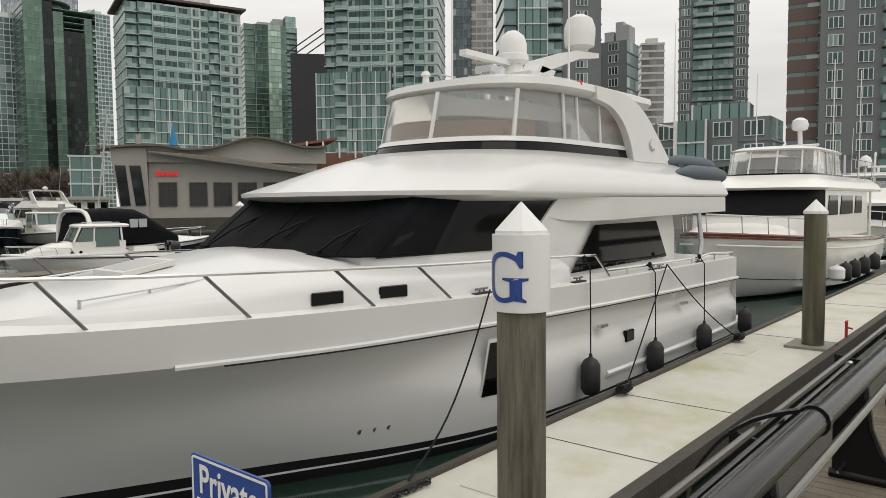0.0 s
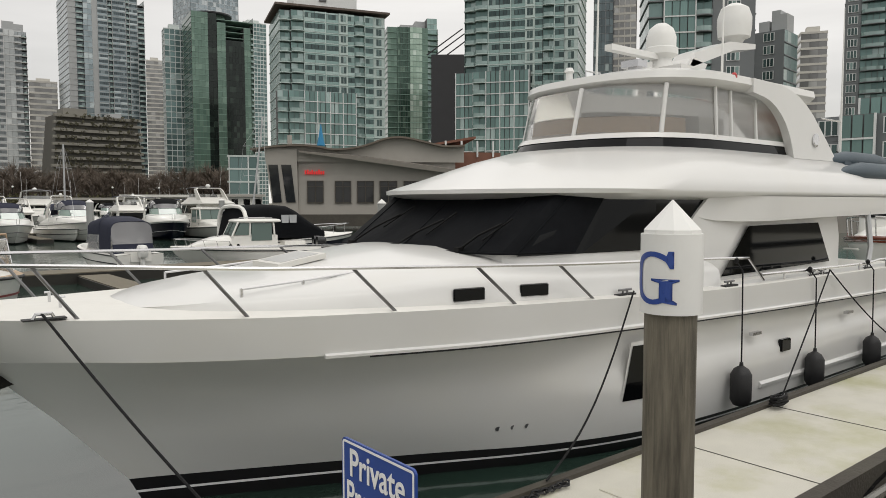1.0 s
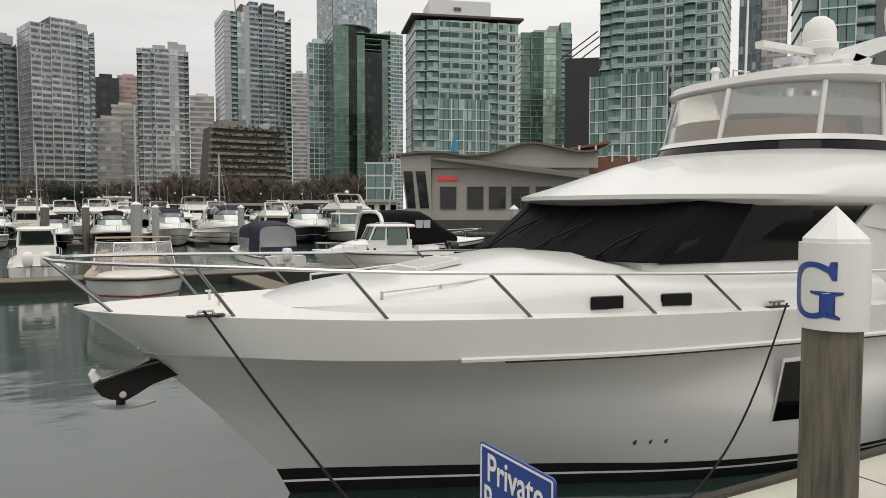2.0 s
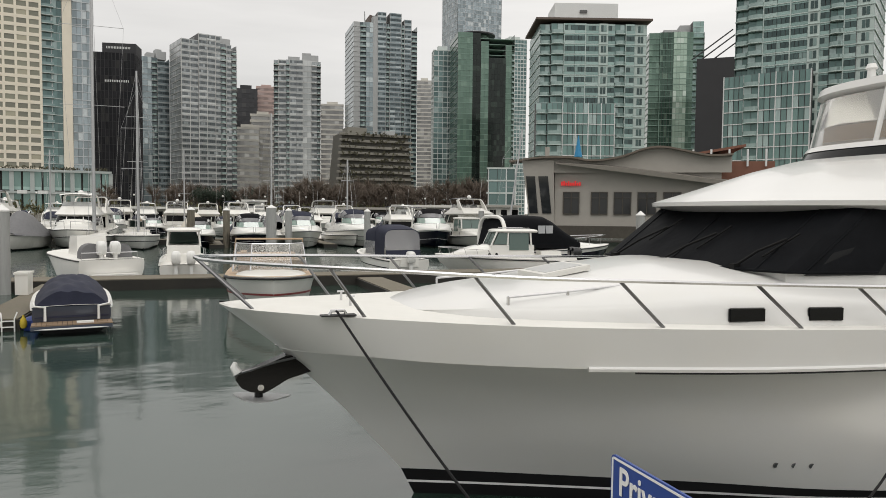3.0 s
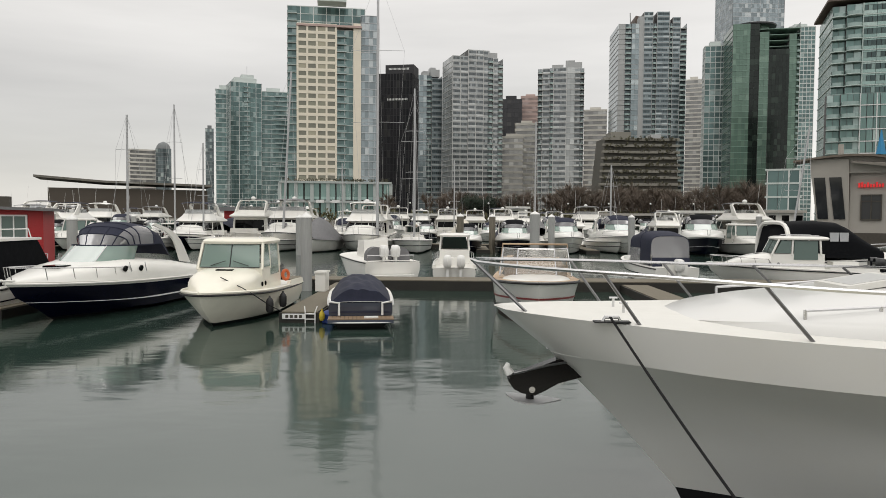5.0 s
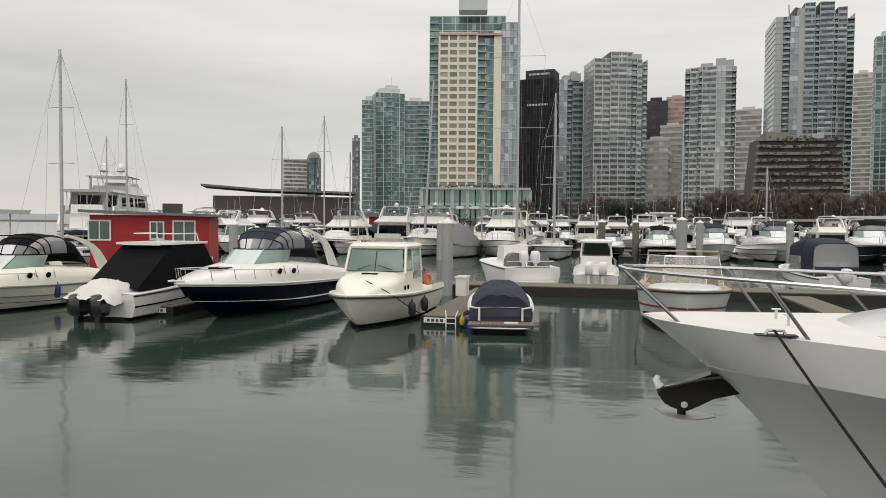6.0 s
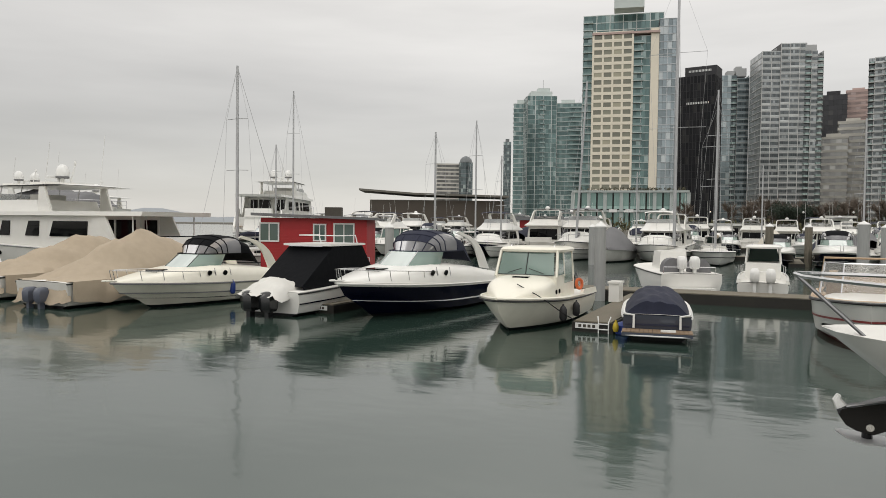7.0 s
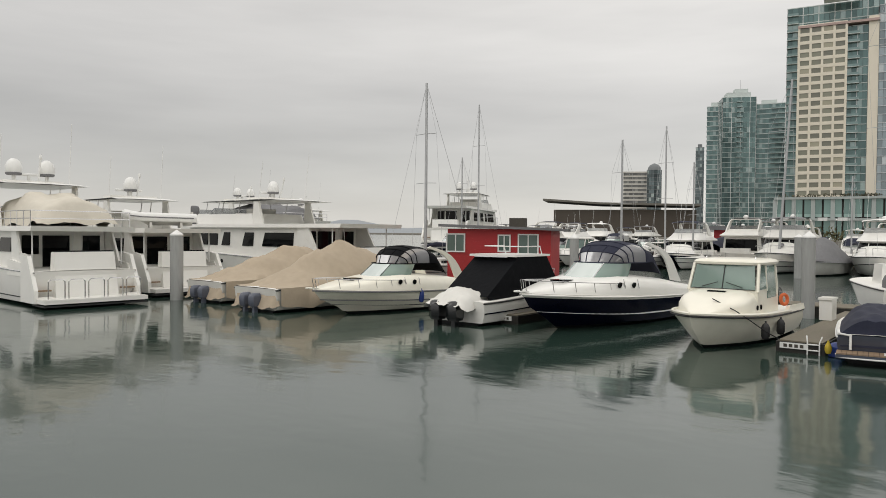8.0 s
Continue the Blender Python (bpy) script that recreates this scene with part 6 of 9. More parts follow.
def canvas_fishing_boat(label, m, L=7.0, beam=2.6):
    """A hardtop fishing boat closed in with black canvas, stern engines under a white cover."""
    th = thing("fishing_boat", label, "boat", m)
    sh, ch, wa = boat_hull(th, L, beam, 1.25, .85, L * .1, GELCOAT, BLACK_PAINT, GELCOAT, .5, NAVY, fine=.42)
    foredeck(th, sh, L * .1, L * .38, .45)
    half = beam / 2 - .25
    b = B()
    loft(b, [[(x, -half, .9), (x, -half + .06, zt), (x, half - .06, zt), (x, half, .9)] for x, zt in ((L * .28, 1.5), (L * .38, 2.36), (L * .66, 2.36), (L * .93, 1.0))], False, False)
    part("canvas_enclosure", b, BLACK_CANVAS, th, "taut black canvas cockpit enclosure", smooth=20)
    b = B(); box(b, L * .36, -half, 2.37, L * .7, half, 2.45); part("hardtop", b, GELCOAT, th, bevel=.03)
    bar(th, "roof_rail", [(L * .4, -half + .2, 2.45), (L * .42, -half + .2, 2.75), (L * .6, -half + .2, 2.75), (L * .6, half - .2, 2.75), (L * .42, half - .2, 2.75), (L * .4, half - .2, 2.45)], .02, WHITE_PLASTIC)
    bar(th, "light_bar", [(L * .71, -half + .3, 2.36), (L * .71, half - .3, 2.36)], .03, CHROME)
    rail_on(th, sh, L * .03, L * .34, .5, posts=5)
    b = B()
    rr = random.Random(6)
    loft(b, [[(L * (.86 + .25 * k), .85 * a + rr.uniform(-.03, .03), .78 + (.5 * math.sin(math.pi * min(1, .12 + k * .95)) ** .6) * (1 - abs(a) ** 2.6) + .05 * math.sin(9 * a + 11 * k) + rr.uniform(-.03, .03) - .18 * (abs(a) > .9)) for a in np.linspace(-1, 1, 15)] for k in np.linspace(0, 1, 12)], False, False)
    part("engine_cover", b, OFFWHITE, th, "white canvas engine cover", smooth=50)
    outboard(th, L + .42, -.38, .1, None, 1.15); outboard(th, L + .42, .38, .1, None, 1.15)
    return th


canvas_fishing_boat("white hardtop boat with a taut black canvas enclosure", at(-16.0, 28.0, 0), 7.4, 2.6)


def bowrider(label, m, L=6.8, beam=2.4):
    th = thing("open_motorboat", label, "boat", m)
    sh, ch, wa = boat_hull(th, L, beam, 1.15, .9, L * .12, GELCOAT, HULL_RED, GELCOAT, .5, HULL_RED, fine=.42, deck=TAN_VINYL)
    foredeck(th, sh, L * .04, L * .3, .14)
    windscreen(th, L * .28, beam / 2 - .22, 1.1, .75, .35, .5, pane_glass("pale_windscreen", (.75, .73, .68), .05, .88))
    b = B(); box(b, L * .55, -.8, .95, L * .68, .8, 1.5); part("seat", b, TAN_VINYL, th, bevel=.06)
    b = B(); box(b, L * .36, -.85, .95, L * .44, .85, 1.4); part("dashboard", b, TAN_VINYL, th, bevel=.05)
    bar(th, "hoop", [(L * .5, -beam * .42, 1.1), (L * .48, -beam * .38, 1.95), (L * .48, beam * .38, 1.95), (L * .5, beam * .42, 1.1)], .03, TAN_VINYL)
    b = B(); box(b, L * .7, -.3, .95, L * .76, .3, 1.45); part("red_bag", b, RED_PAINT, th, bevel=.05)
    outboard(th, L + .05, 0, .7)
    return th


bowrider("white open motorboat with windscreen and tan seats", at(2.1, 21.2, 184) @ Matrix.Scale(1.2, 4))


def bimini_boat(label, m, L=6.5, beam=2.4, canvas=None):
    """A small white boat with a high canvas shelter."""
    th = thing("canopy_boat", label, "boat", m)
    sh, ch, wa = boat_hull(th, L, beam, 1.15, .85, L * .1, GELCOAT, BLACK_PAINT, GELCOAT, .5, NAVY)
    foredeck(th, sh, L * .1, L * .4, .4)
    half = beam / 2 - .2
    cloth = canvas or NAVY_CANVAS
    rows = []
    for i in range(9):
        q = i / 8
        top = 2.0 + .62 * math.sin(math.pi * (.2 + .62 * q)) ** .7
        rows.append([(L * (.46 + .4 * q), half * math.copysign(abs(math.cos(a)) ** .5, -math.cos(a)), 1.75 + (top - 1.75) * math.sin(a) ** .5) for a in np.linspace(0, math.pi, 13)])
    b = B(); loft(b, rows, False, False); part("canopy", b, cloth, th, "navy canvas shelter", smooth=60)
    for q, name_ in ((rows[-1], "clear_window"), (rows[0], "front_curtain")):
        b = B(); loft(b, [q, [(p[0] + (.12 if q is rows[-1] else -.35), p[1] * .98, 1.3) for p in q]], False, False); part(name_, b, CURTAIN, th, "clear vinyl curtain", smooth=60)
    b = B(); loft(b, [[(p[0] + .12, p[1] * .98, 1.32) for p in rows[-1]], [(p[0] + .2, p[1] * .98, .85) for p in rows[-1]]], False, False); part("stern_cloth", b, cloth, th)
    for s in (-1, 1):
        edge = [r[0] if s < 0 else r[-1] for r in rows]
        b = B(); loft(b, [edge[:5], [(p[0], p[1] * 1.01, 1.05) for p in edge[:5]]], False, False); part("side_curtain", b, CURTAIN, th, smooth=60)
        b = B(); loft(b, [edge[4:], [(p[0], p[1] * 1.01, .95) for p in edge[4:]]], False, False); part("side_cloth", b, cloth, th, smooth=60)
    for r in (rows[0], rows[4], rows[-1]):
        bar(th, "hoop", r, .022, cloth)
    b = B(); box(b, L * .9, -.5, .5, L + .02, .5, 1.0); part("stern_box", b, GELCOAT, th, bevel=.05)
    outboard(th, L + .05, 0, .6, WHITE_PLASTIC)
    return th


bimini_boat("white boat with a tall navy canvas shelter", at(9.5, 42.0, -8), 6.6, 2.4)
pilothouse_boat("white pilothouse boat with pale green windows and rails", at(12.2, 36.6, -80), 7.6, 2.6, GELCOAT, 2.3)


def covered_cruiser(label, m, L=9.0, beam=3.0):
    """A dark-hulled cruiser whose cockpit stands under a tall black canvas tent, a white arch at its stern."""
    th = thing("cabin_cruiser", label, "boat", m)
    sh, ch, wa = boat_hull(th, L, beam, 1.45, 1.1, L * .14, NAVY, BLACK_PAINT, GELCOAT, .5, None, fine=.42)
    foredeck(th, sh, L * .1, L * .42, .42)
    half = beam / 2 - .16
    rows = []
    for q, top in ((0, 1.75), (.14, 2.15), (.34, 2.85), (.45, 3.12), (.7, 3.2), (.93, 3.12), (1, 2.95)):
        x = L * (.36 + .58 * q)
        rows.append([(x, half * math.copysign(abs(math.cos(a)) ** .45, -math.cos(a)), 1.3 + (top - 1.3) * math.sin(a) ** .45 + .02 * math.sin(9 * a + 7 * q)) for a in np.linspace(0, math.pi, 15)])
    rows.append([(p[0] + .3, p[1], 1.25 if p[2] > 1.2 else p[2]) for p in rows[-1]])
    b = B(); loft(b, rows, False, False); tent = part("cockpit_cover", b, BLACK_CANVAS, th, "tall black canvas cockpit tent", smooth=55)
    for sd in (-1, 1):
        for x0 in (.585, .645):
            panel(tent, "clear_window", PALE_VINYL, [(L * x0, sd * (half + .012), 2.15), (L * (x0 + .05), sd * (half + .012), 2.15), (L * (x0 + .05), sd * (half - .05), 2.6), (L * x0 - .06, sd * (half - .05), 2.6)], .012)
    hoop = [(L * .95, half * 1.08 * math.copysign(abs(math.cos(a)) ** .5, -math.cos(a)), 1.1 + 2.0 * math.sin(a) ** .5) for a in np.linspace(0, math.pi, 13)]
    bar(th, "arch", hoop, .11, GELCOAT)
    for sd in (-1, 1):
        bar(th, "deck_rail", [(L * .04, sd * .12, 2.0), (L * .2, sd * beam * .3, 1.95), (L * .4, sd * beam * .43, 1.85)], .018, CHROME)
        for q, y, z in ((.12, .19, 1.97), (.26, .345, 1.92), (.38, .42, 1.86)):
            bar(th, "rail_post", [(L * q, sd * beam * y, 1.3), (L * q, sd * beam * y, z)], .015, CHROME)
    b = B(); box(b, L - .1, -beam * .42, .3, L + .6, beam * .42, .42); part("swim_platform", b, GELCOAT, th, bevel=.04)
    return th


PALE_VINYL = surface("clear_vinyl_over_pale_cabin", (0.34, 0.35, 0.36), 0.2, vary=0.15, grain=3)
covered_cruiser("dark-hulled cruiser with a tall black canvas cockpit tent", at(24.6, 39.4, 82), 9.0, 3.0)
pilothouse_boat("small white cuddy boat with a canvas-topped cabin", at(-.45, 41.0, 0), 6.2, 2.2, GELCOAT, 2.3, engine=WHITE_PLASTIC)


def stern_boat(label, m):
    """A broad white boat seen from the quarter, two grey covered seats on its deck."""
    th = thing("console_boat", label, "boat", m)
    L = 7.6
    sh, ch, wa = boat_hull(th, L, 3.0, 1.2, 1.05, .7, GELCOAT, BLACK_PAINT, GELCOAT, .5, None, fine=.4)
    for y in (-.62, .62):
        b = B(); loft(b, [[(x, y + .5 * math.cos(a), 1.0 + .75 * max(0, math.sin(a)) ** .6) for a in np.linspace(0, math.pi, 11)] for x in (L * .82, L * .9)])
        part("covered_seat", b, GREY_CANVAS, th, "rounded grey seat cover", smooth=50)
    cabin(th, "console", GELCOAT, L * .4, L * .6, .7, .7, 1.0, 2.0, .2, .05, .06)
    bar(th, "rail", [(L * .95, -1.2, 1.05), (L * .95, -1.2, 1.35), (L * .95, 1.2, 1.35), (L * .95, 1.2, 1.05)], .02, CHROME)
    b = B(); box(b, L, -1.0, .3, L + .5, 1.0, .42); part("swim_platform", b, GELCOAT, th, bevel=.04)
    outboard(th, L - .7, -.3, 1.15, WHITE_PLASTIC); outboard(th, L - .7, .3, 1.15, WHITE_PLASTIC)
    return th


stern_boat("broad white motorboat with two rounded grey seat covers", at(-6.3, 42.5, -22))

fender(-19.8, 23.2, .85, BLUE_VINYL, .11, .5, None, "small blue fender hanging on a white cruiser")

# -- large motor yachts --
def big_yacht(label, m, L=19.0, beam=4.6, z=1.4, roof=3.55, hard=5.3, cover=None, dinghy=False, stripe=None, house=None, domes=2, tall=0.9, platform=1.2, clear=False, windows=((.36, .5), (.52, .56), (.6, .66), (.7, .8)), group=""):
    """A big motor yacht: hull, deck house, boat deck with its gear, flybridge with hardtop and domes, open stern."""
    th = thing("motor_yacht", label, "motor yacht", m, group)
    zb = z + .85
    sh, ch, wa = boat_hull(th, L, beam, zb, z + .1, L * .12, GELCOAT, BLACK_PAINT, GELCOAT, .35, None, rub=stripe or CHROME, fine=.45, low_stripe=BLACK_PAINT)
    half = beam / 2 - .28
    foredeck(th, sh, L * .12, L * .32, .5)
    # deck house, wings and windows
    cabin(th, "main_house", GELCOAT, L * .26, L * .83, half, half, z, roof - .12, 1.0, .0, .1)
    for x0, x1 in windows:
        for s in (-1, 1):
            y, y2 = s * (half + .012), s * (half - .065)
            panel(th, "window", DARK_GLASS, [(L * x0, y - s * .035, z + .85), (L * x1, y - s * .035, z + .85), (L * x1, y2, roof - .42), (L * x0 + .25, y2, roof - .42)], .022)
    panel(th, "windscreen", house or DARK_GLASS, [(L * .285, -half + .2, z + .95), (L * .285, half - .2, z + .95), (L * .308, half - .25, roof - .3), (L * .308, -half + .25, roof - .3)], .07)
    cabin(th, "boat_deck", GELCOAT, L * .31, L * .985, half + .22, half + .2, roof - .12, roof + .1, .4, -.1, .03, .05)
    # flybridge
    cabin(th, "fly_coaming", GELCOAT, L * .34, L * .62, half - .2, half - .15, roof + .1, roof + .75, .7, .2, .12)
    zf = roof + .75
    if clear:
        canopy(th, L * .36, L * .6, half - .35, zf, hard, GELCOAT, "white top over clear flybridge curtains", True, .35, .1)
    else:
        panel(th, "fly_screen", SMOKED, [(L * .385, -half + .45, zf - .05), (L * .385, half - .45, zf - .05), (L * .41, half - .5, zf + .4), (L * .41, -half + .5, zf + .4)], .02)
        for s in (-1, 1):
            b = B(); loft(b, [[(L * .62 + x, s * (half - .2 + y), zz) for x, zz in ((0, roof + .1), (1.1, roof + .1), (.55, hard), (.1, hard))] for y in (-.06, .06)]); part("arch_leg", b, GELCOAT, th, bevel=.03)
        b = B()
        loft(b, [[(x, y * (half - .1), hard + hh * (1 - .5 * abs(y) ** 3)) for y in (-1, -.8, 0, .8, 1)] for x, hh in ((L * .44, .02), (L * .47, .14), (L * .7, .16), (L * .74, .04))], False, False)
        loft(b, [[(x, y * (half - .1), hard) for y in (-1, -.8, 0, .8, 1)] for x in (L * .44, L * .47, L * .7, L * .74)], False, False)
        part("hardtop", b, GELCOAT, th, "thin white hardtop")
        for x in (.47, .55):
            for s in (-1, 1):
                bar(th, "hardtop_post", [(L * x - .25, s * (half - .35), zf), (L * x, s * (half - .35), hard + .02)], .03, CHROME)
        b = B(); box(b, L * .44, -.5, roof + .2, L * .48, .5, zf + .1); part("helm_console", b, OFFWHITE, th, bevel=.06)
        b = B(); box(b, L * .52, -.9, roof + .2, L * .55, .9, zf + .35); part("helm_seat", b, OFFWHITE, th, bevel=.08)
    b = B(); box(b, L * .56, -half * .7, hard + .15, L * .62, half * .7, hard + .28); part("mast_base", b, GELCOAT, th, bevel=.04)
    for k in range(domes):
        y = (k - (domes - 1) / 2) * 1.5
        b = B(); lathe(b, [(.3, 0), (.36, .05), (.36, .12)], (L * .59, y, hard + .28 + tall * .3), 14); part("dome_plate", b, GREY_CANVAS, th)
        b = B(); lathe(b, [(.33, 0), (.37, .12), (.37, .3), (.28, .55), (.12, .68), (.02, .7)], (L * .59, y, hard + .4 + tall * .3), 16); part("satellite_dome", b, WHITE_PLASTIC, th, smooth=True)
        bar(th, "dome_post", [(L * .59, y, hard + .2), (L * .59, y, hard + .3 + tall * .3)], .1, GELCOAT)
    bar(th, "mast", [(L * .6, .3, hard + .2), (L * .62, .3, hard + .8 + tall * .6)], .04, WHITE_PLASTIC)
    b = B(); lathe(b, [(.06, 0), (.08, .1), (.05, .25)], (L * .62, .3, hard + .8 + tall * .6), 8); part("mast_light", b, WHITE_PLASTIC, th)
    bar(th, "radar_scanner", [(L * .575, -.75, hard + .62), (L * .575, .75, hard + .62)], .07, WHITE_PLASTIC)
    bar(th, "radar_post", [(L * .575, 0, hard + .2), (L * .575, 0, hard + .6)], .09, WHITE_PLASTIC)
    for y, hh in ((-half + .4, 2.4), (half - .4, 3.2)):
        bar(th, "antenna", [(L * .63, y, hard), (L * .65, y, hard + hh)], .016, WHITE_PLASTIC, seg=5)
    # cockpit: bulkhead with windows and door, wings, transom with stairs, posts
    for y0, y1 in ((-.85, -.5), (-.42, .16), (.45, .85)):
        panel(th, "salon_window", DARK_GLASS, [(L * .832, half * y0, z + .75 - .65 * (y0 < -.4 < y1 or y0 == -.42)), (L * .832, half * y1, z + .75 - .65 * (y0 == -.42)), (L * .832, half * y1, roof - .32), (L * .832, half * y0, roof - .32)], .02)
    for s in (-1, 1):
        bar(th, "flydeck_ladder", [(L * .84 + .5, half * .2 + s * .2, z), (L * .84, half * .32 + s * .2, roof - .1)], .03, WHITE_PLASTIC)
        panel(th, "wing", GELCOAT, [(L * .82, s * half, roof - .1), (L * .865, s * (half + .05), roof - .1), (L * .905, s * (half + .08), z + .5), (L * .93, s * (half + .08), z), (L * .82, s * half, z)], .05)
        panel(th, "cockpit_side", GELCOAT, [(L * .82, s * (half + .16), z - .15), (L * .985, s * (half + .12), z - .15), (L * .965, s * (half + .1), z + .35), (L * .82, s * (half + .12), z + .55)], .08)
        bar(th, "deck_post", [(L * .945, s * (half - .1), z + .3), (L * .945, s * (half - .1), roof - .1)], .035, WHITE_PLASTIC)
        for k in range(4):
            b = B(); box(b, L - .1 - .22 * k, s * half * .9 - .32, .4 + k * .27, L + .28 - .22 * k, s * half * .9 + .32, .46 + k * .27); part("stair_tread", b, TEAK if k % 2 else GELCOAT, th)
        b = B(); loft(b, [[(L + x, s * (beam / 2 - .12 + y), zz) for x, zz in ((-1.3, .2), (.35, .2), (.3, .75), (-.5, z + .75), (-1.3, z + .85))] for y in (-.08, .08)]); part("quarter", b, GELCOAT, th, bevel=.04)
    cabin(th, "transom", GELCOAT, L - .45, L + .14, half * .7, half * .66, .3, z + .9, .05, .36, .06, .08)
    b = B(); box(b, L - .5, -half * .62, z + .9, L - .25, half * .62, z + .95); part("transom_cap", b, BLACK_CANVAS, th, bevel=.02)
    b = B(); box(b, L - .2, -beam * .47, .22, L + platform, beam * .47, .4); part("swim_platform", b, GELCOAT, th, bevel=.06)
    b = B(); box(b, L - .2, -beam * .472, .1, L + platform + .01, beam * .472, .16); part("platform_trim", b, BLACK_RUBBER, th)
    if platform > 1:
        for y in np.linspace(-beam * .42, beam * .42 - .62, 5):
            bar(th, "staple_rail", [(L + platform - .25, y, .4), (L + platform - .25, y, 1.12), (L + platform - .25, y + .08, 1.2), (L + platform - .25, y + .56, 1.2), (L + platform - .25, y + .64, 1.12), (L + platform - .25, y + .64, .4)], .025, CHROME)
    if cover:
        rnd = random.Random(8)
        rings = []
        for i in range(25):
            k = i / 24
            hgt = float(np.interp(k, (0, .1, .3, .45, .55, .75, .9, .97, 1), (.6, 1.5, 1.35, 1.6, 1.3, 1.15, 1.2, .9, .1)))
            rings.append([(L * (.58 + .37 * k), y * (half - .25), roof + .12 + max(0, hgt * (1 - abs(y) ** 4.5) + .07 * math.sin(9 * k + 6 * y) + .06 * math.sin(23 * k - 5 * y) + rnd.uniform(-.04, .04)) + .12 * math.sin(15 * k) * (abs(y) > .9)) for y in np.linspace(-1, 1, 17)])
        b = B(); loft(b, rings, False, False); part("deck_cover", b, cover, th, "pale crumpled canvas over the boat deck gear", smooth=70)
        for k, x in enumerate(np.linspace(.63, .97, 8)):
            for s in (-1, 1):
                bar(th, "deck_rail_post", [(L * x, s * (half + .1), roof + .1), (L * x, s * (half + .1), roof + .75)], .02, CHROME)
        for s in (-1, 1):
            for h in (.42, .75):
                bar(th, "deck_rail", [(L * .63, s * (half + .1), roof + h), (L * .97, s * (half + .1), roof + h)], .02, CHROME)
        for h in (.42, .75):
            bar(th, "deck_rail", [(L * .97, -half - .1, roof + h), (L * .97, half + .1, roof + h)], .02, CHROME)
    rail_on(th, sh, L * .01, L * .4, .75, posts=7, r=.022)
    for x in (.45, .5, .62, .67):
        w, zz = sheer_at(sh, L * x)
        b = B(); lathe(b, [(0.12, -.03), (.12, .03), (.08, .035)], seg=12)
        bmesh.ops.transform(b, matrix=pose(L * x, -(w * .985), zz - .48, 90, 0, 0), verts=b.verts)
        part("porthole", b, DARK_GLASS, th)
    return th


def roof_dinghy(m):
    """A white inflatable with a floor, a grey stripe and an outboard."""
    th = thing("inflatable_dinghy", "white inflatable dinghy resting on a boat deck", "dinghy", m)
    for s in (-1, 1):
        bar(th, "tube", [(-1.7, s * .12, .62), (-1.5, s * .45, .55), (-.9, s * .68, .46), (1.3, s * .7, .42), (1.75, s * .66, .42)], .23, WHITE_PLASTIC, "white inflatable tube", 12)
        bar(th, "rub_strake", [(-1.5, s * .68, .52), (-.9, s * .92, .45), (1.6, s * .94, .4)], .03, GREY_CANVAS)
    b = B(); loft(b, [[(-1.4, 0, .5), (-1.4, .02, .5), (-1.4, -.02, .5)], [(-.6, 0, .02), (-.6, .6, .35), (-.6, -.6, .35)], [(1.6, 0, .02), (1.6, .62, .32), (1.6, -.62, .32)]]); part("hull", b, OFFWHITE, th)
    b = B(); box(b, 1.55, -.5, .3, 1.62, .5, .75); part("transom", b, OFFWHITE, th)
    outboard(th, 1.65, 0, .55, GREY_CANVAS, .8)
    for x in (-.5, 1.0):
        b = B(); box(b, x - .06, -.7, -.1, x + .06, .7, .18); part("chock", b, OFFWHITE, th)
    return th


def stern_at(x, y, L, heading):
    """The pose of a boat whose transom stands at x, y."""
    a = radians(heading)
    return at(x + L * math.sin(a), y + L * math.cos(a), heading)


big_yacht("large white motor yacht with stern platform and covered boat deck", stern_at(-31.85, 15.1, 17, -86), 17.0, 4.5, 1.4, 3.3, 5.35, cover=PALE_COVER)
big_yacht("white motor yacht carrying a dinghy on its boat deck", stern_at(-33.6, 20.9, 15.5, -86), 15.5, 4.3, 1.3, 3.25, 4.9, platform=.9, domes=1)
roof_dinghy(Matrix.Translation((-36.2, 21.0, 3.5)) @ pose(0, 0, 0, 0, 0, 64))
big_yacht("long white motor yacht with dark windows behind the covered boats", stern_at(-28.4, 29.4, 23, -88), 23, 4.9, 1.5, 3.6, 5.1, platform=.6, domes=1, windows=((.3, .46), (.48, .52), (.58, .63), (.67, .8)))
big_yacht("white motor yacht with pilothouse and radar domes", at(-70, 41, -92), 22, 5.4, 1.6, 4.1, 5.9, platform=.6, cover=GREY_CANVAS)
big_yacht("large white superyacht far across the harbour", at(-144.6, 208.0, -22) @ Matrix.Scale(2.9, 4), 20, 4.4, 1.5, 3.6, 5.1, platform=.6)
big_yacht("white motor yacht with a swept radar mast", at(-77, 57, -80), 21, 5.0, 1.6, 4.0, 5.6, platform=.6, domes=1, tall=1.3)
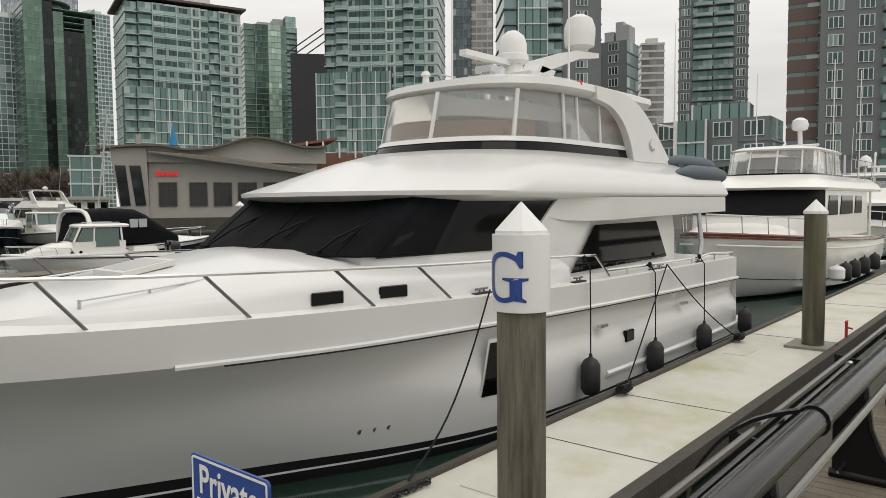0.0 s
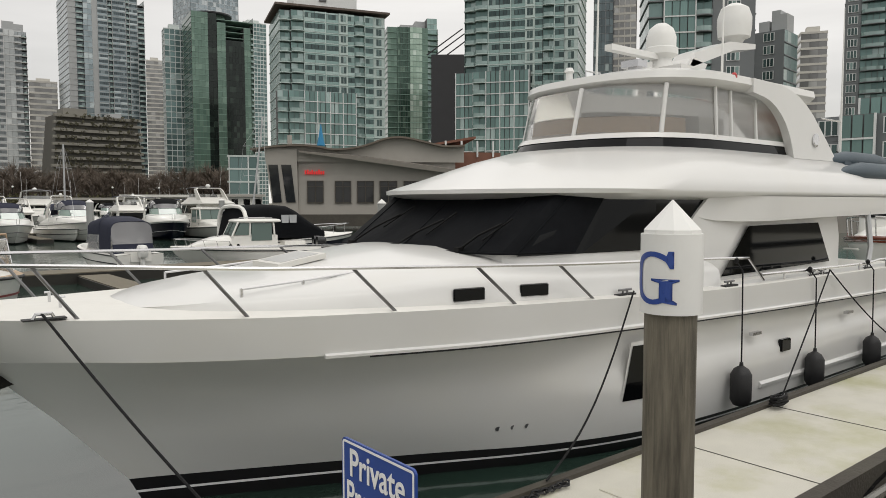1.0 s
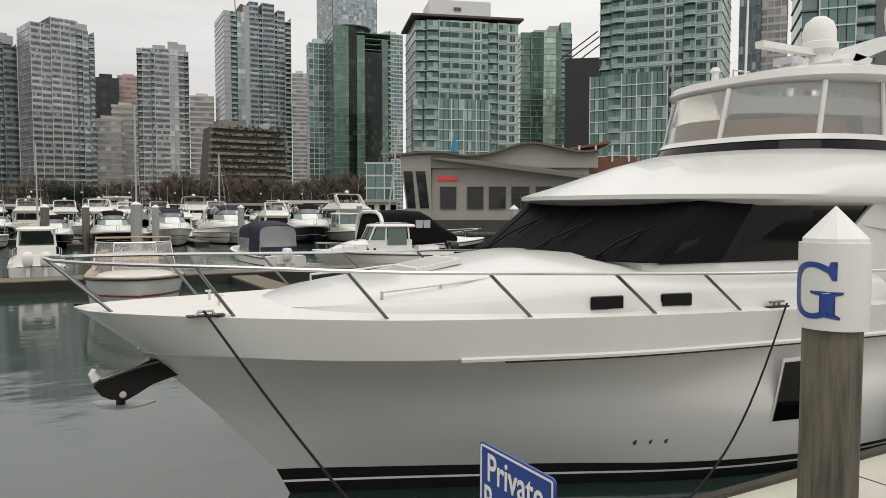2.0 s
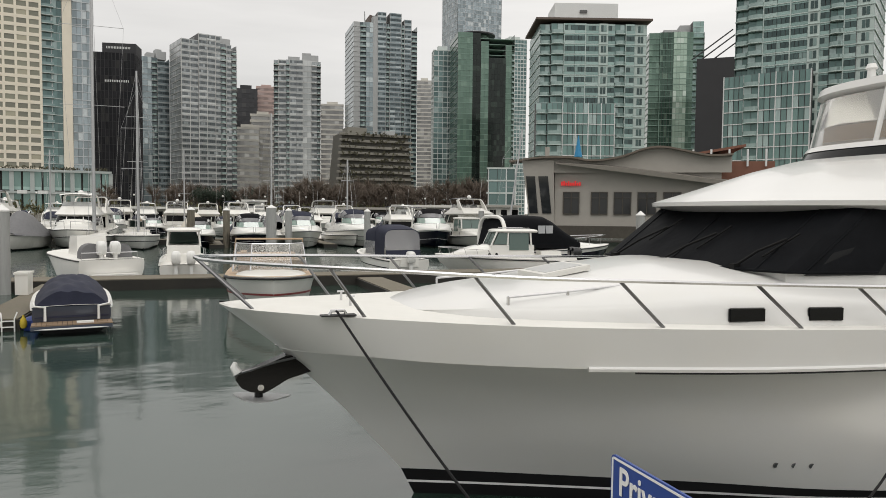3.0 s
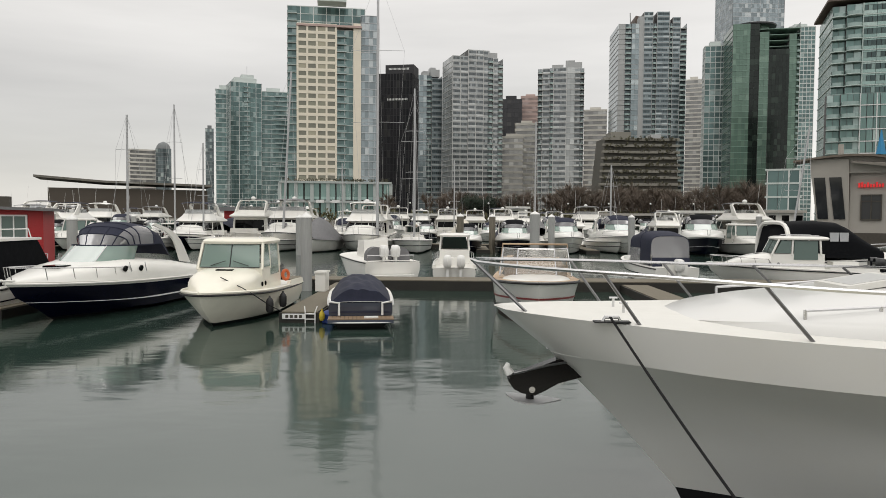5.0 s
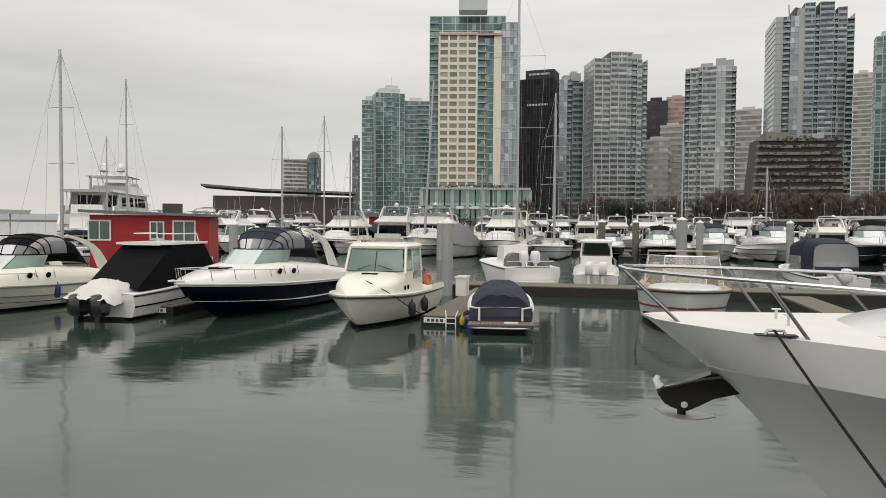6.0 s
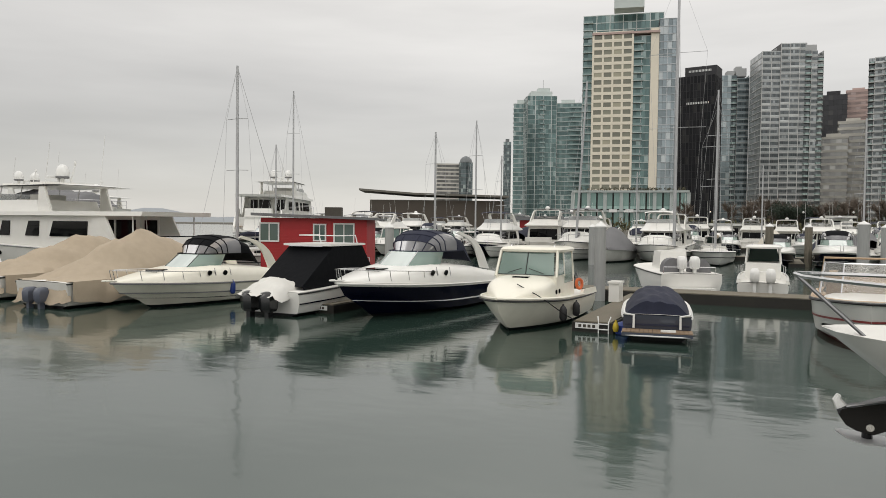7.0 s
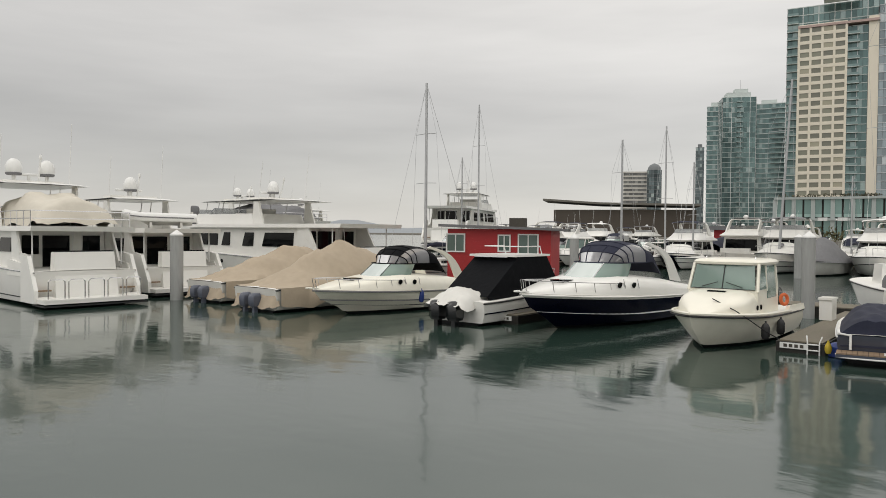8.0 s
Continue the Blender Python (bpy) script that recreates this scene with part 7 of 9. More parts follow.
def dock_yacht(label, m, L=17.0, beam=4.7):
    """A flybridge yacht: mahogany sheer stripe, black windscreen cover, rounded clear enclosure with a white top."""
    th = thing("motor_yacht", label, "motor yacht", m)
    sh, ch, wa = boat_hull(th, L, beam, 2.25, 1.6, L * .12, GELCOAT, BLACK_PAINT, GELCOAT, .35, None, rub=VARNISH, fine=.42, low_stripe=BLACK_PAINT)
    for s in (-1, 1):
        b = B(); tube(b, [(p[0], s * (p[1] + .0), p[2] + .05) for p in sh], .06, 6); part("cap_rail", b, VARNISH, th, "varnished mahogany cap rail", smooth=True)
        b = B(); tube(b, [(p[0], s * (p[1] + .02), p[2] - .28) for p in sh[1:]], .03, 6); part("rub_rail", b, GELCOAT, th, smooth=True)
    foredeck(th, sh, L * .06, L * .24, .62)
    hw = 2.0
    b = B(); loft(b, [plan((3.2, 5.0), hw, 14, 1.9), plan((3.3, 5.1), hw, 14, 2.78), plan((4.2, 6), hw, 13.8, 3.66)]); part("house", b, GELCOAT, th, smooth=50)
    b = B(); loft(b, [plan((3.26, 5.06), hw + .02, 6.2, 2.8), plan((3.7, 5.5), hw + .03, 6.2, 3.2), plan((4.16, 5.96), hw + .02, 6.2, 3.66)], False, False); part("windscreen_cover", b, BLACK_CANVAS, th, "black canvas windscreen cover", smooth=True)
    for s in (-1, 1):
        for x0, x1 in ((6.6, 8.2), (8.6, 10.8), (11.2, 12.6)):
            panel(th, "side_window", DARK_GLASS, [(x0, s * (hw + .012), 2.75), (x1, s * (hw + .012), 2.75), (x1, s * (hw + .012), 3.45), (x0 + .25, s * (hw + .012), 3.45)], .015)
    b = B(); loft(b, [plan((3.95, 5.8), hw + .2, 15.6, 3.64), plan((3.85, 5.7), hw + .25, 15.7, 3.72), plan((4.6, 6.4), hw + .1, 15.6, 3.95), plan((5.1, 6.9), hw - .2, 15.4, 4.18)]); part("brow", b, GELCOAT, th, "white boat deck moulding", smooth=50)
    b = B(); loft(b, [plan((5.75, 7.5), 1.62, 11, 4.15), plan((5.8, 7.55), 1.6, 11, 4.26)]); part("fly_band", b, DARK_GLASS, th)
    b = B(); loft(b, [plan((5.8, 7.55), 1.58, 10.8, 4.26), plan((6.1, 7.8), 1.52, 10.6, 5.1)], False, False); part("vinyl_curtain", b, CLEAR_VINYL, th, "clear vinyl flybridge curtain", smooth=True)
    b = B(); loft(b, [plan((6.05, 7.8), 1.56, 10.8, 5.08), plan((6.0, 7.75), 1.6, 10.8, 5.14), plan((6.4, 8.1), 1.35, 10.6, 5.26)]); part("canvas_top", b, WHITE_PLASTIC, th, "white canvas flybridge top", smooth=50)
    for a in (-78, -45, -12, 12, 45, 78):
        ca, sa = math.cos(radians(a)) ** .77, math.copysign(abs(math.sin(radians(a))) ** .77, a)
        bar(th, "enclosure_post", [(7.55 - 1.75 * ca, 1.6 * sa, 4.26), (7.8 - 1.7 * ca, 1.54 * sa, 5.1)], .035, WHITE_PLASTIC)
    for s in (-1, 1):
        for x in (8.4, 9.8):
            bar(th, "enclosure_post", [(x, s * 1.6, 4.26), (x, s * 1.54, 5.1)], .03, WHITE_PLASTIC)
        bar(th, "deck_rail", [(10.8, s * 1.95, 4.9), (15.3, s * 1.95, 4.9), (15.4, s * 1.95, 4.1)], .02, CHROME)
        for x in (12, 13.5, 15):
            bar(th, "stanchion", [(x, s * 1.95, 4.1), (x, s * 1.95, 4.9)], .015, CHROME)
        bar(th, "boat_deck_post", [(14.8, s * 1.95, 1.7), (14.8, s * 1.95, 3.7)], .05, GELCOAT)
    b = B(); box(b, 7, -.7, 4.3, 7.6, .7, 4.7); part("helm_console", b, OFFWHITE, th, bevel=.06)
    bar(th, "dome_post", [(11.2, 0, 4.2), (10.9, 0, 6.2)], .09, WHITE_PLASTIC)
    bar(th, "cross_arm", [(11.05, -.7, 5.55), (11.05, .7, 5.55)], .05, WHITE_PLASTIC)
    b = B(); lathe(b, [(.2, 0), (.3, .06), (.33, .25), (.28, .42), (.12, .52), (.02, .54)], (10.9, 0, 6.15), 16); part("satellite_dome", b, WHITE_PLASTIC, th, smooth=True)
    for x, y in ((9.2, -1.6), (12.5, -1.9), (10.5, 1.6)):
        bar(th, "antenna", [(x, y, 4.2), (x, y, 8.6)], .018, WHITE_PLASTIC, seg=5)
    rail_on(th, sh, L * .01, L * .34, .65, posts=7, r=.02)
    b = B(); box(b, L - .1, -beam * .46, .28, L + 1.0, beam * .46, .42); part("swim_platform", b, GELCOAT, th, bevel=.06)
    return th


dock_yacht("white motor yacht with mahogany rail and black windscreen cover", at(21.6, 8.0, -90))
for x, mt, r in ((27.2, WHITE_PLASTIC, .26), (28.6, BLACK_RUBBER, .2), (30.2, BLACK_RUBBER, .2), (32, BLACK_RUBBER, .2), (34.2, BLACK_RUBBER, .2)):
    fender(x, 5.45, 1.05, mt, r, .5 if mt is WHITE_PLASTIC else .65, None, "fender hanging between the yacht and the dock")
big_yacht("white motor yacht further along the dock", at(42, 8.2, -90), 17.0, 4.7, 1.2, 3.2, 4.7)


# -- red floating house --
def floating_house(m):
    th = thing("floating_house", "red painted floating house with white-framed windows and flat roof", "house", m)
    b = B(); box(b, -3.4, -3, -.2, 3.4, 3, .5); part("float", b, DARK_TIMBER, th)
    b = B(); box(b, -3.05, -2.6, .5, 3.05, 2.6, 3.5); part("wall", b, RED_WALL, th)
    me_b = B(); box(me_b, -3.07, -2.625, 0, 3.07, -2.6, .012); board = mesh_of("board", me_b, RED_WALL)
    for k in range(1, 20):
        piece("board", board, th, pose(0, 0, .5 + k * .15))
    b = B()
    loft(b, [[(x, y, z) for x, z in ((-3.5, 3.62), (3.5, 3.42), (3.5, 3.56), (-3.5, 3.78))] for y in (-3.1, 3.0)])
    part("roof", b, GREY_CANVAS, th, "flat grey overhanging roof")
    for x, w, z0, z1 in ((-2.55, 1.0, 2.2, 3.15), (.35, .6, 2.25, 3.1), (1.75, 1.05, 2.1, 3.15), (-.2, .5, 1.2, 1.9)):
        b = B()
        for a in ((x - w / 2 - .08, z0 - .08, x + w / 2 + .08, z0), (x - w / 2 - .08, z1, x + w / 2 + .08, z1 + .08), (x - w / 2 - .08, z0, x - w / 2, z1), (x + w / 2, z0, x + w / 2 + .08, z1), (x - .03, z0, x + .03, z1)):
            box(b, a[0], -2.68, a[1], a[2], -2.6, a[3])
        win = part("window", b, WHITE_PLASTIC, th, "white-framed window")
        b = B(); box(b, x - w / 2, -2.64, z0, x + w / 2, -2.61, z1); part("pane", b, GREEN_GLASS, win)
    b = B(); box(b, .2, 0, 3.5, 1.2, .8, 4.2); part("roof_box", b, DARK_TIMBER, th)
    return th


floating_house(pose(-25.2, 37.6, 0, 0, 0, 24))

# -- prototypes copied into the far rows --
rnd = random.Random(5)
BIG = Matrix.Scale(1.08, 4)
protos = [
    flybridge_cruiser("white flybridge motor cruiser at a far berth", at(-9.6, 65.5, 180) @ BIG, 11.5, 3.8, group="moored motor cruisers", rails=2),
    flybridge_cruiser("white motor cruiser with a grey canvas top", at(-17.2, 65.5, 180) @ BIG, 12.5, 4.0, OFFWHITE, GREY_CANVAS, group="moored motor cruisers", rails=2),
    flybridge_cruiser("motor cruiser with a navy hull and white upperworks", at(-26.5, 66, 180) @ BIG, 11.0, 3.7, GELCOAT, NAVY_CANVAS, NAVY, "moored motor cruisers", dome=False, rails=2),
    express_cruiser("white express cruiser with a navy canvas top", at(9.75, 63.5, 180) @ BIG, 9.5, 3.1, None, NAVY_CANVAS, 1.5, "moored motor cruisers", rails=2),
    express_cruiser("dark-hulled express cruiser with a black canvas top", at(4.9, 62, 180) @ BIG, 9.0, 3.0, NAVY, BLACK_CANVAS, 1.4, "moored motor cruisers", rails=2),
    covered_boat("moored boat under a grey canvas cover", at(-13.4, 63.5, 182) @ BIG, 8.0, 2.8, GREY_CANVAS, OFFWHITE, 2.9, 1.2, "moored motor cruisers", ridge=((0, .1), (.25, .7), (.4, 1), (.7, .9), (1, .5))),
    covered_boat("moored boat under a navy canvas cover", at(31, 65, 182) @ BIG, 8.6, 2.9, NAVY_CANVAS, OFFWHITE, 2.7, 1.3, "moored motor cruisers", ridge=((0, .1), (.2, .6), (.45, 1), (.7, .95), (1, .6))),
    covered_boat("moored boat under a pale canvas cover", at(0.2, 84, 182) @ BIG, 8.6, 2.9, PALE_COVER, NAVY, 2.8, 1.3, "moored motor cruisers", ridge=((0, .1), (.25, .8), (.4, 1), (.7, .9), (1, .5))),
    sailboat("white sailboat with bare mast and navy sail cover", at(-3.6, 63.0, 170) @ BIG, 10.5, 3.2, 13.0, group="moored sailboats"),
    pilothouse_boat("small white pilothouse boat at a far berth", at(26.3, 64, 180) @ BIG, 7.6, 2.7, OFFWHITE, 2.5, "moored motor cruisers", rails=2),
]
# sailboats whose masts stand out against the city
taken = [(-9.6, 65.5), (-17.2, 65.5), (-26.5, 66), (9.75, 63.5), (4.9, 62), (-13.4, 63.5), (31, 65), (.2, 84), (-3.6, 63), (26.3, 64), (15.3, 64.5), (21.2, 62.5)]
copy_thing(protos[3], at(15.3, 64.5, 178) @ BIG)
copy_thing(protos[4], at(21.2, 62.5, 192) @ Matrix.Scale(1.2, 4))
for yaw, row, mast, spar, wide, cover, lab in ((40.1, 34.6, 12.6, 1.2, .9, NAVY_CANVAS, "sailboat with a tall grey mast and navy sail cover"), (37.2, 66, 11.4, 1, .75, GREY_CANVAS, "sailboat with a slim mast"),
                                          (35.9, 66, 17.5, 1.2, .9, NAVY_CANVAS, "sailboat with a tall mast and furled sails"), (24.9, 64.5, 11.8, 1.3, 1.1, BLACK_CANVAS, "sailboat with dark rigging"),
                                          (21.7, 66, 13.0, 1, .75, NAVY_CANVAS, "white sailboat with a bare mast"), (19.7, 66, 9.3, 1, .6, GREY_CANVAS, "small sailboat with a short mast"),
                                          (13.9, 64.5, 15.9, 1.3, 0.99, GREY_CANVAS, "sailboat with a pale furled headsail"), (6.6, 64.5, 24.8, 1.6, 2.5, GREY_CANVAS, "large sailboat with a heavy mast and wide spreaders"),
                                          (3.7, 64.5, 13.0, 1.4, 1.3, TAN_CANVAS, "sailboat with a stout grey mast"), (-5.8, 66, 11.5, 1, .75, NAVY_CANVAS, "sailboat with a slender mast"),
                                          (-11.6, 66, 7.4, 1, .6, ORANGE, "sailboat with a white mast and orange furled sail"), (-24.3, 66, 11.2, 1.2, .7, NAVY_CANVAS, "sailboat moored before the restaurant"),
                                          (0.5, 88, 9.5, 1, .7, NAVY_CANVAS, "distant sailboat with a bare mast"), (9.3, 88, 9.0, 1, .7, NAVY_CANVAS, "distant sailboat with a bare mast")):
    my = row + 4.2
    x = -math.tan(radians(yaw)) * my
    sailboat(lab, at(x, row, 180), 10.5, 3.2, mast, None, cover, "moored sailboats", 0, spar, wide, {13.9: -.85, -24.3: -1.5}.get(yaw, 0))
    taken.append((x, row))
for y0, way in ((75, 180), (78, 0), (106, 180), (109, 0), (134, 180)):
    x = -0.78 * y0
    while x < (0.42 if y0 < 80 else .3) * y0:
        x += rnd.uniform(3.4, 4.0) if y0 < 80 else rnd.uniform(3.9, 4.9)
        p = protos[rnd.choice((0, 0, 1, 1, 2, 2, 3, 3, 4, 4, 5, 6, 7, 9, 9))]
        yb = y0 - rnd.uniform(8.5, 11.5) if way == 180 else y0 + 13 + rnd.uniform(-1, 1.5)
        if any(abs(x - tx) < 3.6 and abs(yb - ty) < 9 for tx, ty in taken):
            continue
        copy_thing(p, at(x, yb, way + rnd.uniform(-3, 3)) @ Matrix.Scale(rnd.uniform(.78, 1.08), 4))

def berth_plate(x, y, z, rz=0):
    th = thing("berth_plate", "pale berth number plate with dark bars on a dock end", "plate", pose(x, y, z, 0, 0, rz), "berth plates")
    b = B(); box(b, -.36, -.015, -.08, .36, .015, .08); part("board", b, WHITE_PLASTIC, th)
    for k in range(4):
        b = B(); box(b, -.26 + k * .14, -.02, -.045, -.17 + k * .14, .0, .045); part("bar", b, DARK_TIMBER, th)
    return th


berth_plate(-5.25, 21.97, .2)
berth_plate(-14.9, 21.97, .2)
berth_plate(-22.0, 21.97, .2)
for x in (-4.75,):
    th = thing("dock_ladder", "small white swim ladder on the finger end", "ladder", pose(x, 21.95, 0))
    for s_ in (-.15, .15):
        bar(th, "upright", [(s_, 0, -.12), (s_, 0, .34), (s_ * 1.3, .12, .5)], .02, WHITE_PLASTIC)
    for z in (-.05, .12, .28):
        bar(th, "rung", [(-.15, 0, z), (.15, 0, z)], .02, WHITE_PLASTIC)

# ---- the far shore: ground, sea wall, city ----
def polar(yaw, d, z=0.0):
    return Vector((-math.sin(radians(yaw)) * d, math.cos(radians(yaw)) * d, z))


LAND = surface("winter_grass_and_paving", (0.13, 0.12, 0.09), 0.9, vary=0.2, grain=0.2, stain=(0.2, 0.19, 0.17), stain_scale=0.03)
SEAWALL = surface("sea_wall_stone", (0.17, 0.16, 0.14), 0.85, vary=0.2, grain=0.6, bump=0.5, bump_scale=1.5, stain=(0.08, 0.085, 0.06), stain_scale=0.4)
SHORE = ((-130, 60), (-100, 70), (-80, 84), (-66, 92), (-52, 110), (-42, 118), (-30, 150), (-15, 185), (0, 190), (12, 190), (18, 215), (21, 330), (31, 380), (33, 900), (60, 2600), (80, 2900))
b = B()
near = [b.verts.new(polar(a, d, 2.0)) for a, d in SHORE]
foot = [b.verts.new(polar(a, d - 1.5, -0.5)) for a, d in SHORE]
far = [b.verts.new(polar(a, 3500, 2.0)) for a, d in SHORE]
for i in range(len(SHORE) - 1):
    f = b.faces.new((near[i], near[i + 1], far[i + 1], far[i]))
    f = b.faces.new((foot[i], foot[i + 1], near[i + 1], near[i]))
    f.material_index = 1
solid("ground", b, [LAND, SEAWALL], "far shore with a stone sea wall and winter grass", "ground", "structure")


def wall_mat(name, c, rough=0.7):
    return surface(name, c, rough, vary=0.06, grain=0.3, stain=tuple(v * 0.8 for v in c), stain_amount=0.35, stain_scale=0.08)


FACADES = {
    "teal": (facade_glass("teal_facade_glass", (0.06, 0.1, 0.1), (0.16, 0.245, 0.24), (0.31, 0.39, 0.38)), wall_mat("pale_teal_spandrel", (0.56, 0.61, 0.59))),
    "green": (facade_glass("green_facade_glass", (0.06, 0.1, 0.08), (0.12, 0.19, 0.155), (0.2, 0.28, 0.24)), wall_mat("green_mullion", (0.24, 0.33, 0.29))),
    "mirror": (facade_glass("dark_green_mirror_glass", (0.03, 0.05, 0.04), (0.045, 0.075, 0.058), (0.075, 0.115, 0.09), .45), wall_mat("dark_green_frame", (0.06, 0.09, 0.075))),
    "grey": (facade_glass("grey_facade_glass", (0.14, 0.155, 0.16), (0.34, 0.365, 0.375), (0.52, 0.53, 0.52)), wall_mat("grey_concrete", (0.46, 0.455, 0.44))),
    "dark": (facade_glass("black_facade_glass", (0.02, 0.021, 0.024), (0.04, 0.04, 0.044), (0.06, 0.06, 0.06), 0.2), wall_mat("black_cladding", (0.035, 0.035, 0.038))),
    "blue": (facade_glass("blue_facade_glass", (0.14, 0.17, 0.18), (0.33, 0.385, 0.41), (0.5, 0.54, 0.55)), wall_mat("pale_blue_spandrel", (0.5, 0.525, 0.54))),
    "beige": (facade_glass("beige_tower_glass", (0.14, 0.14, 0.115), (0.26, 0.26, 0.2), (0.38, 0.36, 0.27), .2), wall_mat("cream_stone", (0.78, 0.72, 0.6))),
    "brown": (facade_glass("brown_block_glass", (0.05, 0.05, 0.04), (0.1, 0.1, 0.085), (0.16, 0.15, 0.12)), wall_mat("brown_concrete", (0.31, 0.3, 0.26))),
    "slate": (facade_glass("slate_facade_glass", (0.06, 0.075, 0.08), (0.15, 0.19, 0.2), (0.36, 0.42, 0.41)), wall_mat("slate_cladding", (0.18, 0.193, 0.198))),
    "slateteal": (facade_glass("teal_windows", (0.1, 0.15, 0.145), (0.26, 0.37, 0.35), (0.45, 0.53, 0.5), .35), wall_mat("slate_grey_cladding", (0.17, 0.18, 0.185))),
    "brick": (facade_glass("brick_block_glass", (0.1, 0.13, 0.13), (0.22, 0.28, 0.27), (0.4, 0.44, 0.42), .3), wall_mat("dark_brown_brick", (0.15, 0.105, 0.09))),
    "pale": (facade_glass("pale_office_glass", (0.18, 0.18, 0.18), (0.34, 0.34, 0.33), (0.5, 0.5, 0.48)), wall_mat("pale_office_stone", (0.6, 0.58, 0.53))),
    "pink": (facade_glass("pink_office_glass", (0.2, 0.15, 0.14), (0.3, 0.23, 0.21), (0.4, 0.32, 0.3)), wall_mat("pink_granite", (0.47, 0.35, 0.32))),
}
RAIL_GLASS = surface("balcony_rail_glass", (0.2, 0.28, 0.275), 0.15, 0.3, vary=0.1)
# dark grey that puts shade into the gaps behind panes and balconies
BALCONY_SHADE = surface("gap_shade_grey", (0.13, 0.13, 0.13), 0.8)
WHITE_FRAME = surface("white_window_frame", (0.72, 0.73, 0.72), 0.5)


def rect(w, d):
    return [(-w / 2, -d / 2), (w / 2, -d / 2), (w / 2, d / 2), (-w / 2, d / 2)]


def oval(w, d, n=16):
    return [(w / 2 * math.cos(2 * math.pi * (i + .5) / n - math.pi / 2 - math.pi / n), d / 2 * math.sin(2 * math.pi * (i + .5) / n - math.pi / 2 - math.pi / n)) for i in range(n)]


def prism(bm, pts, z0, z1, grow=0.0):
    c = Vector((sum(p[0] for p in pts) / len(pts), sum(p[1] for p in pts) / len(pts)))
    out = []
    for p in pts:
        v = Vector(p) - c
        out.append(c + v * ((v.length + grow * 1.3) / max(v.length, .01)))
    loft(bm, [[(p.x, p.y, z0) for p in out], [(p.x, p.y, z1) for p in out]])


def block(th, pts, z0, z1, style, floor=3.0, bay=1.6, slab=0.18, proud=0.15, fin=3, balconies=(), frames=0.0, seed=0):
    """Storeys over a plan: core, panes, floor slabs, fins and balconies, the camera's side being -y."""
    glass, wallm = FACADES[style]
    nf = max(1, int(round((z1 - z0) / floor)))
    fh = (z1 - z0) / nf
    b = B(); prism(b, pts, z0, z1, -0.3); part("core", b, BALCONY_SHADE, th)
    b, fb = B(), B()
    fins = []
    n = len(pts)
    for i in range(n):
        p, q = Vector(pts[i]), Vector(pts[(i + 1) % n])
        e = q - p
        nrm = Vector((e.y, -e.x)).normalized()
        if nrm.y > 0.5:
            continue
        nb = max(1, int(round(e.length / bay)))
        for k in range(nb):
            a, c = p + e * (k / nb), p + e * ((k + 1) / nb)
            if fin and k % fin == 0:
                fins.append(a)
            u = e.normalized() * .05
            for f in range(nf):
                lo, hi = z0 + f * fh + slab, z0 + (f + 1) * fh - .02
                b.faces.new([b.verts.new((v.x, v.y, z)) for v, z in ((a + u, lo), (c - u, lo), (c - u, hi), (a + u, hi))])
        if fin:
            fins.append(q)
    tagged(part("glazing", b, glass, th), kind="stuff")
    fb.free()
    b = B(); prism(b, pts, 0, slab, proud); me = mesh_of("floor_slab", b, wallm)
    for f in range(nf + 1):
        piece("floor_slab", me, th, pose(0, 0, z0 + f * fh))
    if fin:
        fm = WHITE_FRAME if style in ("slateteal", "teal", "brick") else wallm
        b = B(); box(b, -.13, -.16, 0, .13, .16, z1 - z0); me = mesh_of("fin", b, fm)
        for a in fins:
            piece("fin", me, th, pose(a.x, a.y, z0))
    for edge, f0, f1, deep in balconies:
        p, q = Vector(pts[edge]), Vector(pts[(edge + 1) % n])
        e = q - p
        ln = e.length * (f1 - f0)
        b = B()
        box(b, 0, -deep, 0, ln, 0, .2)
        box(b, 0, -deep, .2, ln, -deep + .06, 1.05)
        box(b, 0, -deep, .2, .06, 0, 1.05)
        box(b, ln - .06, -deep, .2, ln, 0, 1.05)
        for fc in b.faces:
            fc.material_index = 1 if fc.calc_center_median().z > .21 else 0
        me = mesh_of("balcony", b, [wallm, RAIL_GLASS])
        o = p + e * f0
        ang = math.degrees(math.atan2(e.y, e.x))
        for f in range(nf):
            piece("balcony", me, th, pose(o.x, o.y, z0 + f * fh, 0, 0, ang))
    return fh


def site(yaw0, yaw1, dist, turn=0.0, ratio=0.8):
    """Width, depth and pose of a building that fills the bearings yaw0 to yaw1 at a distance."""
    mid = (yaw0 + yaw1) / 2
    seen = 2 * dist * math.tan(radians(abs(yaw0 - yaw1)) / 2)
    w = seen / (math.cos(radians(turn)) + ratio * abs(math.sin(radians(turn))))
    c = polar(mid, dist + w * ratio / 2, 2.0)
    return w, w * ratio, Matrix.Translation(c) @ pose(0, 0, 0, 0, 0, mid + turn)


def height(el, dist):
    return EYE + dist * math.tan(radians(el)) - 2.0


